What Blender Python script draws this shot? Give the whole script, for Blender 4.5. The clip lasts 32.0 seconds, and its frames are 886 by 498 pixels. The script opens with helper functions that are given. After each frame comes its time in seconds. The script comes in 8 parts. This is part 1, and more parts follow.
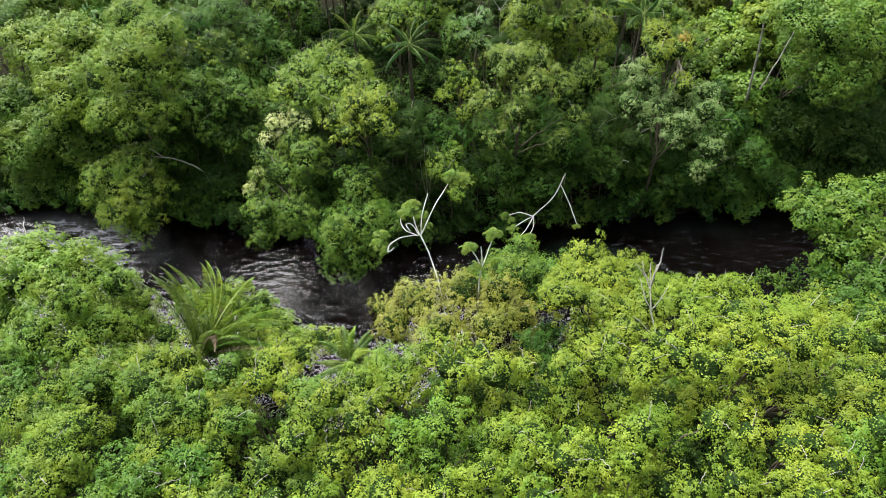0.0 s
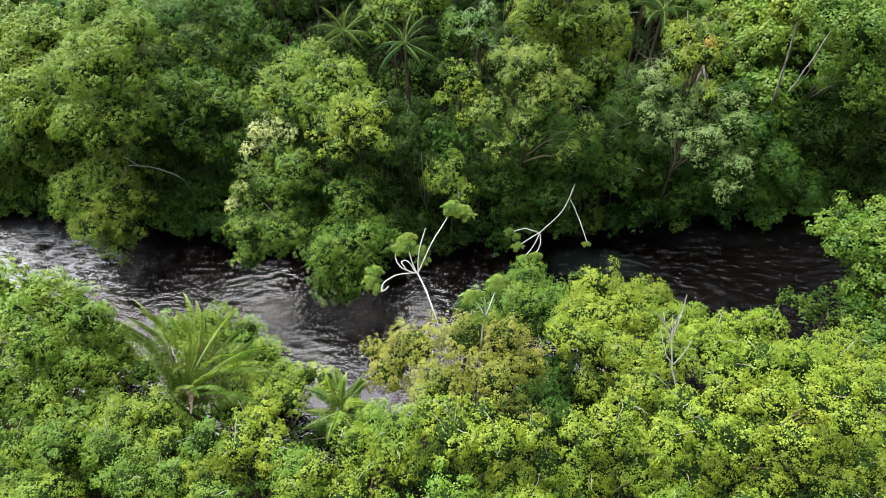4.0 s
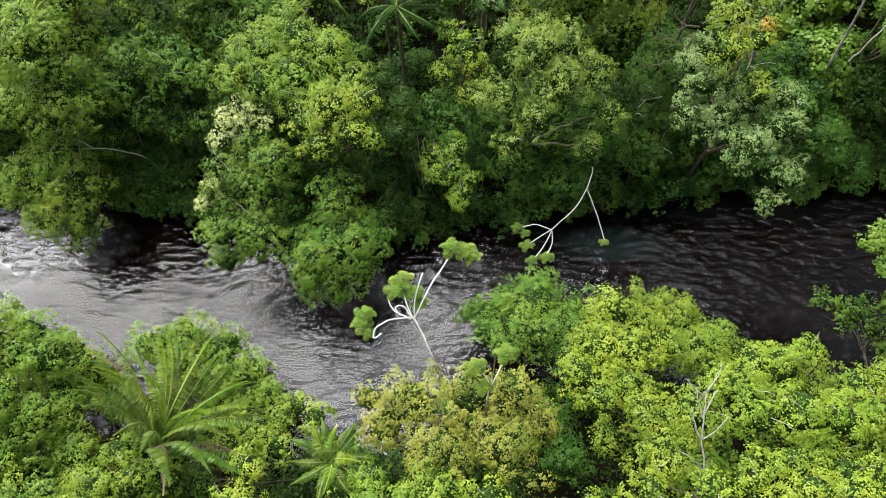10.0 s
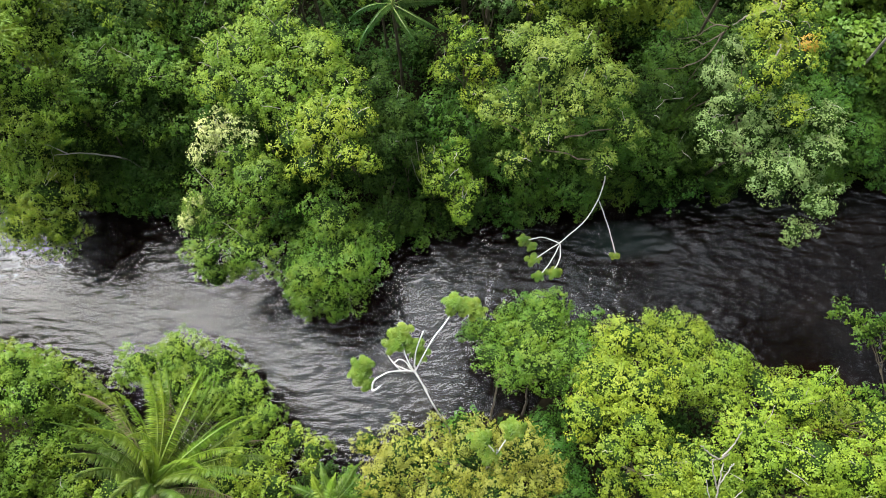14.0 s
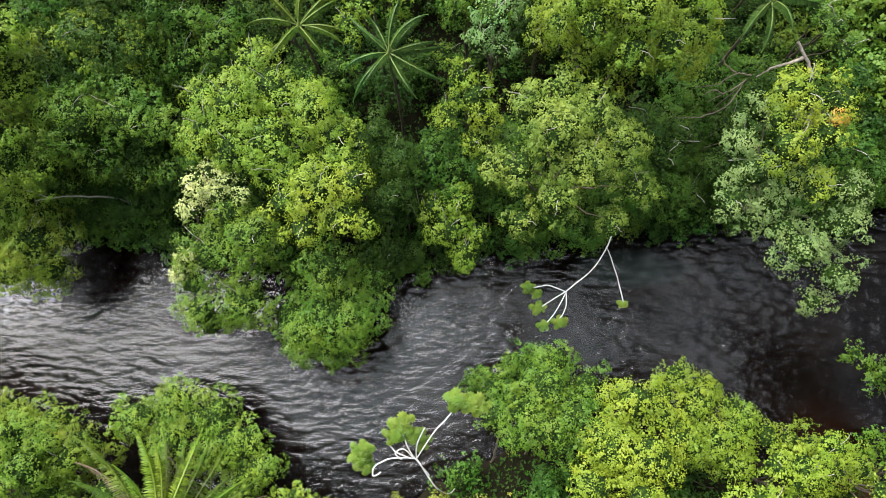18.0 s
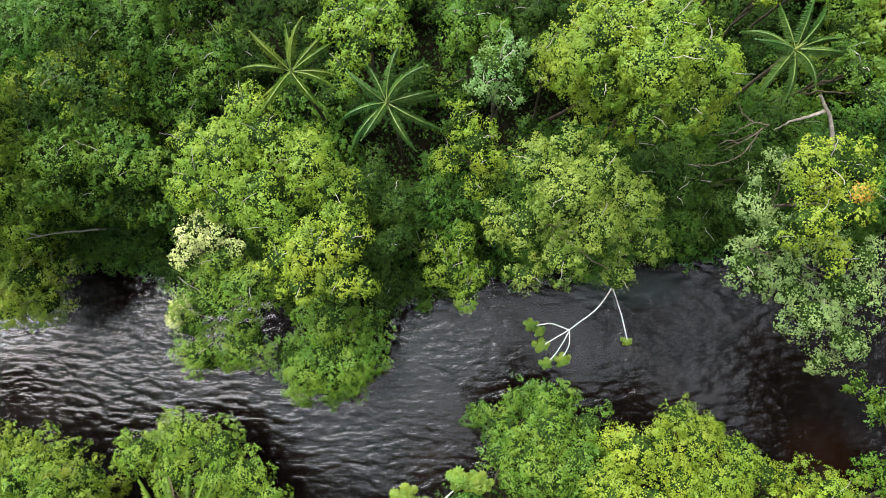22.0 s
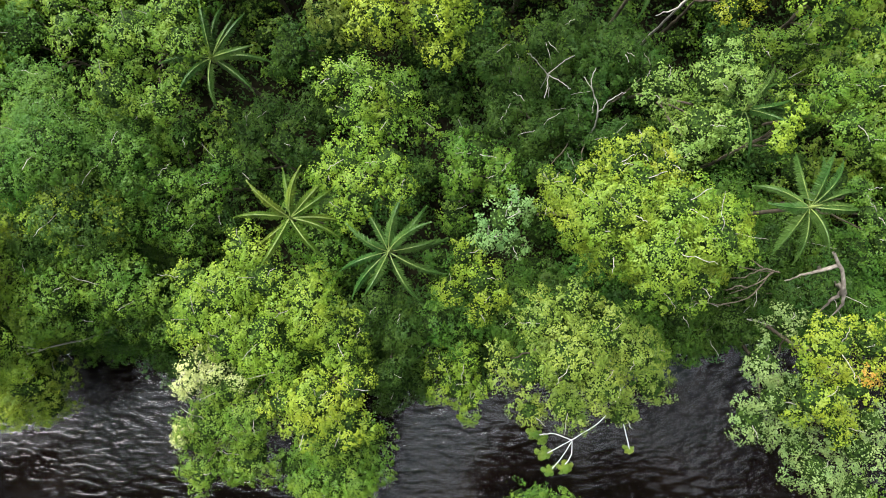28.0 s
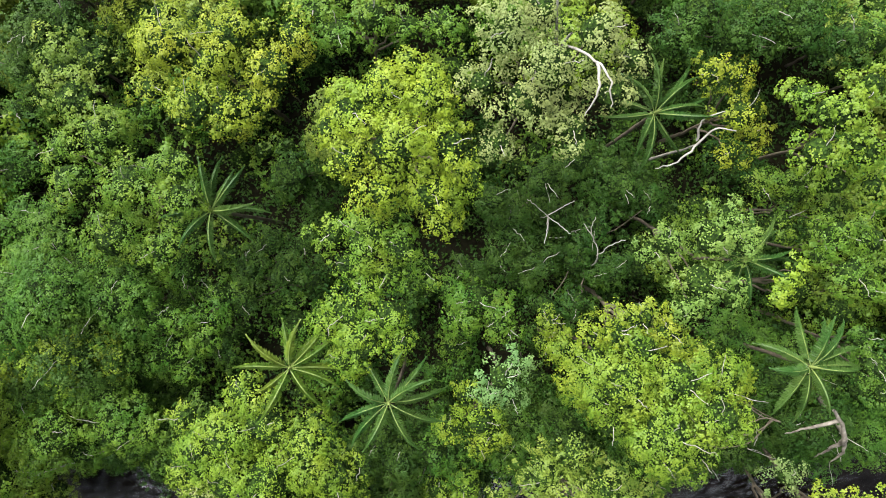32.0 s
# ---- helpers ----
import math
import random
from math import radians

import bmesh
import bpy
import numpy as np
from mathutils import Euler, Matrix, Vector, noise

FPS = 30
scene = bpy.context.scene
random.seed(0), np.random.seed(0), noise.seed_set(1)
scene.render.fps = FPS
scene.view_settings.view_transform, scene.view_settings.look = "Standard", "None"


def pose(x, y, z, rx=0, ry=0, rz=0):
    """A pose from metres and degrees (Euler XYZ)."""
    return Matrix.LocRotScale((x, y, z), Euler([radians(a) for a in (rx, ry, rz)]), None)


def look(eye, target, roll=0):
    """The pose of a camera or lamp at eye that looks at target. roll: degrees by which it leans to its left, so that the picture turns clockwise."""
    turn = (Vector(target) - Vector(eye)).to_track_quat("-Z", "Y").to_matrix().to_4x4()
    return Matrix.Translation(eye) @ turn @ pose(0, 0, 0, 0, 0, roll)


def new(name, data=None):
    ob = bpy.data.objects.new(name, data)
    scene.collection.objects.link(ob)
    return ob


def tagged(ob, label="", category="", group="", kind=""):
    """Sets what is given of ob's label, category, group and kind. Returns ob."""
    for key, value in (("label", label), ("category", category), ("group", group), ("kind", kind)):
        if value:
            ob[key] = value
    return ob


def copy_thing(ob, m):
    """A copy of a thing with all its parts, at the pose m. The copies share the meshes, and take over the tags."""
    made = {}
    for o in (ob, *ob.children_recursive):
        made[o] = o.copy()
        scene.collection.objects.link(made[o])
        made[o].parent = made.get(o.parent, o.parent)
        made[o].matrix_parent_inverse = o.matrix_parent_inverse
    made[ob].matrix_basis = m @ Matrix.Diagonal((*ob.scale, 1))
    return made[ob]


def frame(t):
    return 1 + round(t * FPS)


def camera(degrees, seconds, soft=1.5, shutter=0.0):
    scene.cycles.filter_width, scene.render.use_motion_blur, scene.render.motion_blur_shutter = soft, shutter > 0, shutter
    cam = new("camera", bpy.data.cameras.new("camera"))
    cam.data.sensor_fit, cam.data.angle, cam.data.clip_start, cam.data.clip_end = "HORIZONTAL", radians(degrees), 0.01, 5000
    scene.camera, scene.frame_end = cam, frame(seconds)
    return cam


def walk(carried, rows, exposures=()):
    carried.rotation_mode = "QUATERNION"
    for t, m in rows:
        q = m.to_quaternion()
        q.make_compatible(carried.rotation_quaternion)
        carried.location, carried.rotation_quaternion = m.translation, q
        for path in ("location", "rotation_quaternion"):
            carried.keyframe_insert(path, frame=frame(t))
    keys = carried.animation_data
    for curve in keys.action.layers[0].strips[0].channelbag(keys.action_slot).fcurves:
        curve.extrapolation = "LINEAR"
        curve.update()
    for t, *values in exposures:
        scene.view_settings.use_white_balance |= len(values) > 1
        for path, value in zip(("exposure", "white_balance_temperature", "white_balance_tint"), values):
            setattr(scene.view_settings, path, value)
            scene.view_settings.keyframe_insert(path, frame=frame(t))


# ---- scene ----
cam = camera(65.0, 32.0, 1.0)
METRES, EYE, TILT, LEAN, TURN = 60.0, 51.0, -50.1, 0.0, 0.0
ROWS = [
    (0.0, 0.0, 0.0, 0.0, 0.0, 0.0, -0.0),
    (0.5, -0.0001, 0.0089, 0.0104, -0.01, -0.4, 0.02),
    (1.0, 0.0001, 0.0189, 0.0219, -0.0, -0.85, 0.03),
    (1.5, 0.0002, 0.028, 0.0328, -0.01, -1.29, 0.03),
    (2.0, 0.0004, 0.0381, 0.0447, -0.02, -1.8, 0.05),
    (2.5, 0.0003, 0.0472, 0.0558, -0.03, -2.31, 0.06),
    (3.0, 0.0003, 0.0573, 0.0679, -0.03, -2.91, 0.07),
    (3.5, 0.0003, 0.0666, 0.0791, -0.04, -3.47, 0.07),
    (5.5, 0.0001, 0.1072, 0.1268, -0.09, -6.07, 0.14),
    (6.0, -0.0, 0.1177, 0.1396, -0.1, -6.87, 0.15),
    (6.5, 0.0003, 0.1276, 0.1512, -0.1, -7.74, 0.17),
    (7.0, 0.0008, 0.1385, 0.1643, -0.07, -8.78, 0.2),
    (7.5, 0.0006, 0.1484, 0.1755, -0.11, -9.7, 0.21),
    (8.0, 0.0008, 0.1592, 0.1888, -0.1, -10.78, 0.24),
    (8.5, 0.0006, 0.1689, 0.2002, -0.13, -11.76, 0.24),
    (9.0, 0.0007, 0.1798, 0.2134, -0.12, -12.94, 0.27),
    (9.5, 0.0009, 0.1897, 0.2255, -0.1, -14.01, 0.31),
    (10.0, 0.0009, 0.2003, 0.2386, -0.11, -15.17, 0.32),
    (10.5, 0.0006, 0.2101, 0.2505, -0.12, -16.19, 0.34),
    (11.0, 0.0009, 0.221, 0.2638, -0.09, -17.33, 0.38),
    (11.5, 0.0004, 0.2306, 0.2756, -0.14, -18.32, 0.38),
    (12.0, 0.0007, 0.2416, 0.2889, -0.14, -19.38, 0.41),
    (12.5, 0.0004, 0.2514, 0.301, -0.17, -20.3, 0.43),
    (13.0, 0.0005, 0.2626, 0.3148, -0.14, -21.29, 0.46),
    (13.5, 0.0002, 0.2727, 0.3271, -0.17, -22.12, 0.46),
    (14.0, -0.0, 0.2839, 0.3412, -0.19, -23.0, 0.49),
    (14.5, -0.0002, 0.294, 0.3536, -0.21, -23.68, 0.5),
    (16.5, 0.0016, 0.3374, 0.4088, -0.11, -26.78, 0.7),
    (17.0, 0.0011, 0.3475, 0.421, -0.16, -27.46, 0.7),
    (17.5, 0.0011, 0.3568, 0.4322, -0.18, -28.13, 0.71),
    (18.0, 0.0015, 0.3668, 0.4445, -0.16, -28.87, 0.75),
    (18.5, 0.0007, 0.3759, 0.455, -0.23, -29.53, 0.73),
    (19.0, 0.0014, 0.3863, 0.4674, -0.19, -30.37, 0.78),
    (19.5, 0.0012, 0.3957, 0.4786, -0.21, -31.12, 0.8),
    (20.0, 0.0013, 0.4057, 0.4905, -0.22, -31.92, 0.81),
    (20.5, 0.0015, 0.4149, 0.5014, -0.21, -32.66, 0.84),
    (21.0, 0.0018, 0.4251, 0.5135, -0.21, -33.48, 0.88),
    (21.5, 0.0014, 0.4341, 0.5238, -0.25, -34.19, 0.86),
    (22.0, 0.0014, 0.4443, 0.5358, -0.26, -35.03, 0.88),
    (22.5, 0.0016, 0.4537, 0.5467, -0.25, -35.8, 0.9),
    (23.0, 0.0016, 0.4638, 0.5586, -0.25, -36.65, 0.93),
    (23.5, 0.0013, 0.4729, 0.5694, -0.27, -37.42, 0.93),
    (24.0, 0.0013, 0.483, 0.5814, -0.27, -38.29, 0.95),
    (24.5, 0.0013, 0.4921, 0.5922, -0.29, -39.06, 0.97),
    (26.5, 0.0019, 0.5305, 0.6378, -0.25, -40.04, 1.0),
    (27.0, 0.0019, 0.5407, 0.6498, -0.27, -40.01, 1.0),
    (27.5, 0.002, 0.5499, 0.6606, -0.27, -39.98, 1.01),
    (28.0, 0.002, 0.5599, 0.6725, -0.27, -39.94, 1.01),
    (28.5, 0.0023, 0.5693, 0.6836, -0.28, -39.93, 1.01),
    (29.0, 0.003, 0.5795, 0.6956, -0.26, -39.89, 1.02),
    (29.5, 0.0034, 0.5889, 0.7068, -0.26, -39.87, 1.03),
    (30.0, 0.0038, 0.5993, 0.7193, -0.25, -39.84, 1.03),
    (30.5, 0.0043, 0.6089, 0.7308, -0.23, -39.79, 1.04),
    (31.0, 0.0044, 0.6189, 0.7426, -0.23, -39.77, 1.06),
    (31.5, 0.0046, 0.63, 0.7557, -0.23, -39.74, 1.06),
    (32.0, 0.0048, 0.6402, 0.7678, -0.24, -39.72, 1.05),
]
walk(cam, [(t, pose(0, 0, EYE, TILT, LEAN, TURN) @ pose(METRES * x, METRES * y, METRES * z, 90 + pitch, roll, yaw)) for t, x, y, z, yaw, pitch, roll in ROWS], [(0.0, 1.38), (14.0, 1.38), (22.0, 1.37), (28.0, 1.40), (32.0, 1.38)])

# ---- light ----
world = bpy.data.worlds.new("sky")
scene.world = world
world.use_nodes = True
SUN_UP, SUN_FROM = 49.0, -37.0        # height, and degrees from straight ahead (+y), clockwise from above
wn = world.node_tree.nodes
sky = wn.new("ShaderNodeTexSky")
sky.sky_type, sky.sun_disc = "NISHITA", False
sky.sun_elevation, sky.sun_rotation = radians(SUN_UP), radians(SUN_FROM)
sky.air_density, sky.dust_density, sky.ozone_density = 1.0, 2.0, 1.0
wn["Background"].inputs["Strength"].default_value = 0.029
veil = wn.new("ShaderNodeMix")       # broken bright cloud before the blue
veil.data_type = "RGBA"
veil.inputs["B"].default_value = (11.9, 13.0, 13.9, 1)
cloud, edge = wn.new("ShaderNodeTexNoise"), wn.new("ShaderNodeMapRange")
cloud.inputs["Scale"].default_value, cloud.inputs["Detail"].default_value = 3.4, 5
edge.inputs["From Min"].default_value, edge.inputs["From Max"].default_value = 0.37, 0.53
edge.inputs["To Min"].default_value, edge.inputs["To Max"].default_value = 0.05, 1.0
way_up = wn.new("ShaderNodeTexCoord")
world.node_tree.links.new(way_up.outputs["Generated"], cloud.inputs["Vector"])
world.node_tree.links.new(cloud.outputs["Fac"], edge.inputs["Value"])
world.node_tree.links.new(edge.outputs[0], veil.inputs["Factor"])
world.node_tree.links.new(sky.outputs["Color"], veil.inputs["A"])
up_part, gain, deck = wn.new("ShaderNodeSeparateXYZ"), wn.new("ShaderNodeMapRange"), wn.new("ShaderNodeVectorMath")
gain.interpolation_type = "SMOOTHSTEP"
gain.inputs["From Min"].default_value, gain.inputs["To Min"].default_value, gain.inputs["To Max"].default_value = 0.80, 0.50, 4.0      # a cloudy sky is brightest overhead
deck.operation = "MULTIPLY"
world.node_tree.links.new(way_up.outputs["Generated"], up_part.inputs[0])
world.node_tree.links.new(up_part.outputs["Z"], gain.inputs["Value"])
world.node_tree.links.new(veil.outputs["Result"], deck.inputs[0])
world.node_tree.links.new(gain.outputs[0], deck.inputs[1])
world.node_tree.links.new(deck.outputs[0], wn["Background"].inputs["Color"])
sun = new("sun", bpy.data.lights.new("sun", "SUN"))
sun.data.energy, sun.data.angle, sun.data.color = 4.6, radians(64), (1.0, 0.98, 0.94)
az, el = radians(SUN_FROM), radians(SUN_UP)
sun.matrix_world = look((0, 0, 0), (-math.sin(az) * math.cos(el), -math.cos(az) * math.cos(el), -math.sin(el)))


# ---- materials ----
MATS = {}


def material(name, rough=0.6, spec=0.3):
    m = bpy.data.materials.new(name)
    m.use_nodes = True
    b = m.node_tree.nodes["Principled BSDF"]
    b.inputs["Roughness"].default_value, b.inputs["Specular IOR Level"].default_value = rough, spec
    return m, m.node_tree.nodes, m.node_tree.links, b


def ramp(nodes, stops):
    r = nodes.new("ShaderNodeValToRGB")
    while len(r.color_ramp.elements) < len(stops):
        r.color_ramp.elements.new(0.5)
    for e, (at, c) in zip(r.color_ramp.elements, stops):
        e.position, e.color = at, (*c, 1)
    return r


def noise_tex(nodes, links, scale, detail=4, rough=0.55, stretch=None, turn=0.0):
    tc, n = nodes.new("ShaderNodeNewGeometry"), nodes.new("ShaderNodeTexNoise")
    n.inputs["Scale"].default_value, n.inputs["Detail"].default_value, n.inputs["Roughness"].default_value = scale, detail, rough
    mp = nodes.new("ShaderNodeMapping")
    links.new(tc.outputs["Position"], mp.inputs["Vector"])
    if stretch:
        mp.inputs["Scale"].default_value = stretch
        mp.inputs["Rotation"].default_value = (0, 0, radians(turn))
    links.new(mp.outputs["Vector"], n.inputs["Vector"])
    return n


def leaf_material(key, dark, main, light, glow=0.12, rough=0.48, spec=0.24):
    """Leaves: each leaf has its own shade, branches of a crown drift in hue, light passes through."""
    dark, main, light = [(c[0], c[1], c[2] * 1.15) for c in (dark, main, light)]
    dark = tuple(0.55 * a + 0.45 * b2 for a, b2 in zip(dark, main))
    light = tuple(0.66 * a + 0.34 * b2 for a, b2 in zip(light, main))
    m, n, l, b = material("leaf_" + key, rough, spec)
    geo = n.new("ShaderNodeNewGeometry")
    patch = noise_tex(n, l, 0.8, 3)
    mix = n.new("ShaderNodeMath")
    mix.operation = "MULTIPLY_ADD"
    l.new(patch.outputs["Fac"], mix.inputs[0])
    mix.inputs[1].default_value = 1.05
    half = n.new("ShaderNodeMath")
    half.operation = "MULTIPLY_ADD"
    l.new(geo.outputs["Random Per Island"], half.inputs[0])
    half.inputs[1].default_value, half.inputs[2].default_value = 0.15, -0.525
    mott = noise_tex(n, l, 1.9, 3)
    spot = n.new("ShaderNodeMath")
    spot.operation = "MULTIPLY_ADD"
    l.new(mott.outputs["Fac"], spot.inputs[0])
    spot.inputs[1].default_value = 0.9
    l.new(half.outputs[0], spot.inputs[2])
    l.new(spot.outputs[0], mix.inputs[2])
    r = ramp(n, [(0.05, dark), (0.42, main), (0.85, light)])
    l.new(mix.outputs[0], r.inputs["Fac"])
    info = n.new("ShaderNodeObjectInfo")
    hsv = n.new("ShaderNodeHueSaturation")
    hue = n.new("ShaderNodeMath")
    hue.operation = "MULTIPLY_ADD"
    l.new(info.outputs["Random"], hue.inputs[0])
    hue.inputs[1].default_value, hue.inputs[2].default_value = 0.024, 0.513
    drift = noise_tex(n, l, 0.4, 2)
    both = n.new("ShaderNodeMath")
    both.operation = "MULTIPLY_ADD"
    l.new(drift.outputs["Fac"], both.inputs[0])
    both.inputs[1].default_value = -0.06
    l.new(hue.outputs[0], both.inputs[2])
    l.new(both.outputs[0], hsv.inputs["Hue"])
    l.new(r.outputs["Color"], hsv.inputs["Color"])
    l.new(hsv.outputs["Color"], b.inputs["Base Color"])
    tr, mx = n.new("ShaderNodeBsdfTranslucent"), n.new("ShaderNodeMixShader")
    tint = n.new("ShaderNodeHueSaturation")
    tint.inputs["Value"].default_value, tint.inputs["Saturation"].default_value, tint.inputs["Hue"].default_value = 1.5, 1.1, 0.485
    l.new(hsv.outputs["Color"], tint.inputs["Color"])
    l.new(tint.outputs["Color"], tr.inputs["Color"])
    mx.inputs["Fac"].default_value = glow
    l.new(b.outputs[0], mx.inputs[1])
    l.new(tr.outputs[0], mx.inputs[2])
    l.new(mx.outputs[0], n["Material Output"].inputs["Surface"])
    MATS[key] = m
    return m


# "dark" is lowered so its colour carries the shade below crowns and banks
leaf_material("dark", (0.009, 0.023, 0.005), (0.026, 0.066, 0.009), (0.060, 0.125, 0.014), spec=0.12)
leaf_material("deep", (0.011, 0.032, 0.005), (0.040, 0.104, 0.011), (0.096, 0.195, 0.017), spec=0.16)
leaf_material("mid", (0.016, 0.043, 0.005), (0.068, 0.150, 0.012), (0.152, 0.245, 0.020))
leaf_material("bright", (0.029, 0.058, 0.005), (0.113, 0.191, 0.013), (0.220, 0.302, 0.022))
leaf_material("lime", (0.040, 0.070, 0.005), (0.146, 0.222, 0.015), (0.275, 0.355, 0.026))
leaf_material("fresh", (0.025, 0.062, 0.006), (0.092, 0.188, 0.014), (0.185, 0.295, 0.024))
leaf_material("yellow", (0.036, 0.068, 0.005), (0.122, 0.200, 0.013), (0.240, 0.312, 0.022))
leaf_material("gold", (0.050, 0.076, 0.005), (0.170, 0.238, 0.015), (0.285, 0.360, 0.023))
leaf_material("olive", (0.027, 0.050, 0.006), (0.108, 0.168, 0.019), (0.210, 0.275, 0.034))
leaf_material("brown", (0.050, 0.058, 0.010), (0.160, 0.176, 0.022), (0.250, 0.290, 0.032))
leaf_material("grey", (0.030, 0.065, 0.016), (0.108, 0.190, 0.048), (0.210, 0.300, 0.084))
leaf_material("pale", (0.032, 0.062, 0.010), (0.125, 0.205, 0.032), (0.220, 0.310, 0.055))
leaf_material("teal", (0.030, 0.070, 0.018), (0.110, 0.210, 0.052), (0.200, 0.310, 0.085))
leaf_material("orange", (0.110, 0.080, 0.010), (0.280, 0.180, 0.020), (0.420, 0.260, 0.030))
leaf_material("silver", (0.055, 0.075, 0.018), (0.175, 0.215, 0.055), (0.290, 0.330, 0.100))
leaf_material("cream", (0.090, 0.140, 0.030), (0.300, 0.385, 0.110), (0.560, 0.620, 0.250), 0.2)
leaf_material("palm", (0.014, 0.040, 0.008), (0.042, 0.100, 0.018), (0.085, 0.165, 0.034), 0.2, 0.33)
leaf_material("palm_feather", (0.016, 0.038, 0.005), (0.064, 0.118, 0.013), (0.145, 0.215, 0.026), 0.2, 0.38)
leaf_material("palm_light", (0.030, 0.068, 0.006), (0.110, 0.195, 0.016), (0.220, 0.310, 0.030), 0.25, 0.4)
leaf_material("palm_dry", (0.060, 0.045, 0.025), (0.140, 0.110, 0.060), (0.230, 0.190, 0.110), 0.15, 0.7)
leaf_material("cecropia", (0.028, 0.058, 0.007), (0.092, 0.160, 0.017), (0.175, 0.260, 0.030), 0.25, 0.45)
# inside of a crown: leafy mottling, its shade painted in as dark colour
m, n, l, b = material("inner_shade", 0.8, 0.1)
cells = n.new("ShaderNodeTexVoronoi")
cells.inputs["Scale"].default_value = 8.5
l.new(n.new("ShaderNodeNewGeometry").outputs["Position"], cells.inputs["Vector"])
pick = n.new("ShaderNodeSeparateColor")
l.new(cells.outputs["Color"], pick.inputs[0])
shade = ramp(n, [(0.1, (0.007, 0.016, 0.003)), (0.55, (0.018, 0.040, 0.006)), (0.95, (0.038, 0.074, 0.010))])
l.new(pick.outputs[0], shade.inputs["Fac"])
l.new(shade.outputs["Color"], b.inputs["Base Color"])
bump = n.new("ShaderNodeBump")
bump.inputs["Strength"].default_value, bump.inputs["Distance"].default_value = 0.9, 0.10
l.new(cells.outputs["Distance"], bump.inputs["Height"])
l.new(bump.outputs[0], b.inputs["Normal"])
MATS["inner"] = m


def bark_material(key, dark, light):
    m, n, l, b = material("bark_" + key, 0.8, 0.2)
    t = noise_tex(n, l, 3.5, 6, 0.65, (1, 1, 0.35))
    r = ramp(n, [(0.3, dark), (0.7, light)])
    l.new(t.outputs["Fac"], r.inputs["Fac"])
    l.new(r.outputs["Color"], b.inputs["Base Color"])
    bump = n.new("ShaderNodeBump")
    bump.inputs["Strength"].default_value, bump.inputs["Distance"].default_value = 0.2, 0.05
    l.new(t.outputs["Fac"], bump.inputs["Height"])
    l.new(bump.outputs[0], b.inputs["Normal"])
    MATS["bark_" + key] = m


bark_material("brown", (0.05, 0.04, 0.03), (0.18, 0.15, 0.11))
bark_material("pale", (0.19, 0.175, 0.155), (0.44, 0.41, 0.37))
bark_material("white", (0.45, 0.44, 0.40), (0.75, 0.74, 0.70))
bark_material("rib", (0.15, 0.20, 0.05), (0.27, 0.33, 0.10))
bark_material("grey", (0.09, 0.075, 0.06), (0.30, 0.265, 0.225))

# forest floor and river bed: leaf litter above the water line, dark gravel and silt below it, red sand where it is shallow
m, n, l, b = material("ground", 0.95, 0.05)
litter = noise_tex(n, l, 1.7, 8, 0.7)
# litter tones near black: shade under the trees is put into the colour
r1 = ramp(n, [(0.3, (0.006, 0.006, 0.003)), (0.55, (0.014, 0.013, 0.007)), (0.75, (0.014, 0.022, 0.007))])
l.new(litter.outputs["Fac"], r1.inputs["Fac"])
bedn = noise_tex(n, l, 0.22, 6, 0.6)
r2 = ramp(n, [(0.30, (0.008, 0.006, 0.005)), (0.52, (0.026, 0.019, 0.015)), (0.72, (0.060, 0.046, 0.038))])
l.new(bedn.outputs["Fac"], r2.inputs["Fac"])
geo = n.new("ShaderNodeNewGeometry")
sep = n.new("ShaderNodeSeparateXYZ")
l.new(geo.outputs["Position"], sep.inputs[0])
lev = n.new("ShaderNodeMapRange")
lev.inputs["From Min"].default_value, lev.inputs["From Max"].default_value = -0.25, 0.25
l.new(sep.outputs["Z"], lev.inputs["Value"])
mx = n.new("ShaderNodeMix")
mx.data_type = "RGBA"
l.new(lev.outputs[0], mx.inputs["Factor"])
l.new(r2.outputs["Color"], mx.inputs["A"])
l.new(r1.outputs["Color"], mx.inputs["B"])
dist = n.new("ShaderNodeVectorMath")
dist.operation = "DISTANCE"
l.new(geo.outputs["Position"], dist.inputs[0])
dist.inputs[1].default_value = (28.0, 29.8, -0.4)
near = n.new("ShaderNodeMapRange")
near.inputs["From Min"].default_value, near.inputs["From Max"].default_value = 4.5, 1.5
l.new(dist.outputs["Value"], near.inputs["Value"])
mx2 = n.new("ShaderNodeMix")
mx2.data_type = "RGBA"
l.new(near.outputs[0], mx2.inputs["Factor"])
l.new(mx.outputs["Result"], mx2.inputs["A"])
mx2.inputs["B"].default_value = (0.085, 0.036, 0.018, 1)
last = mx2
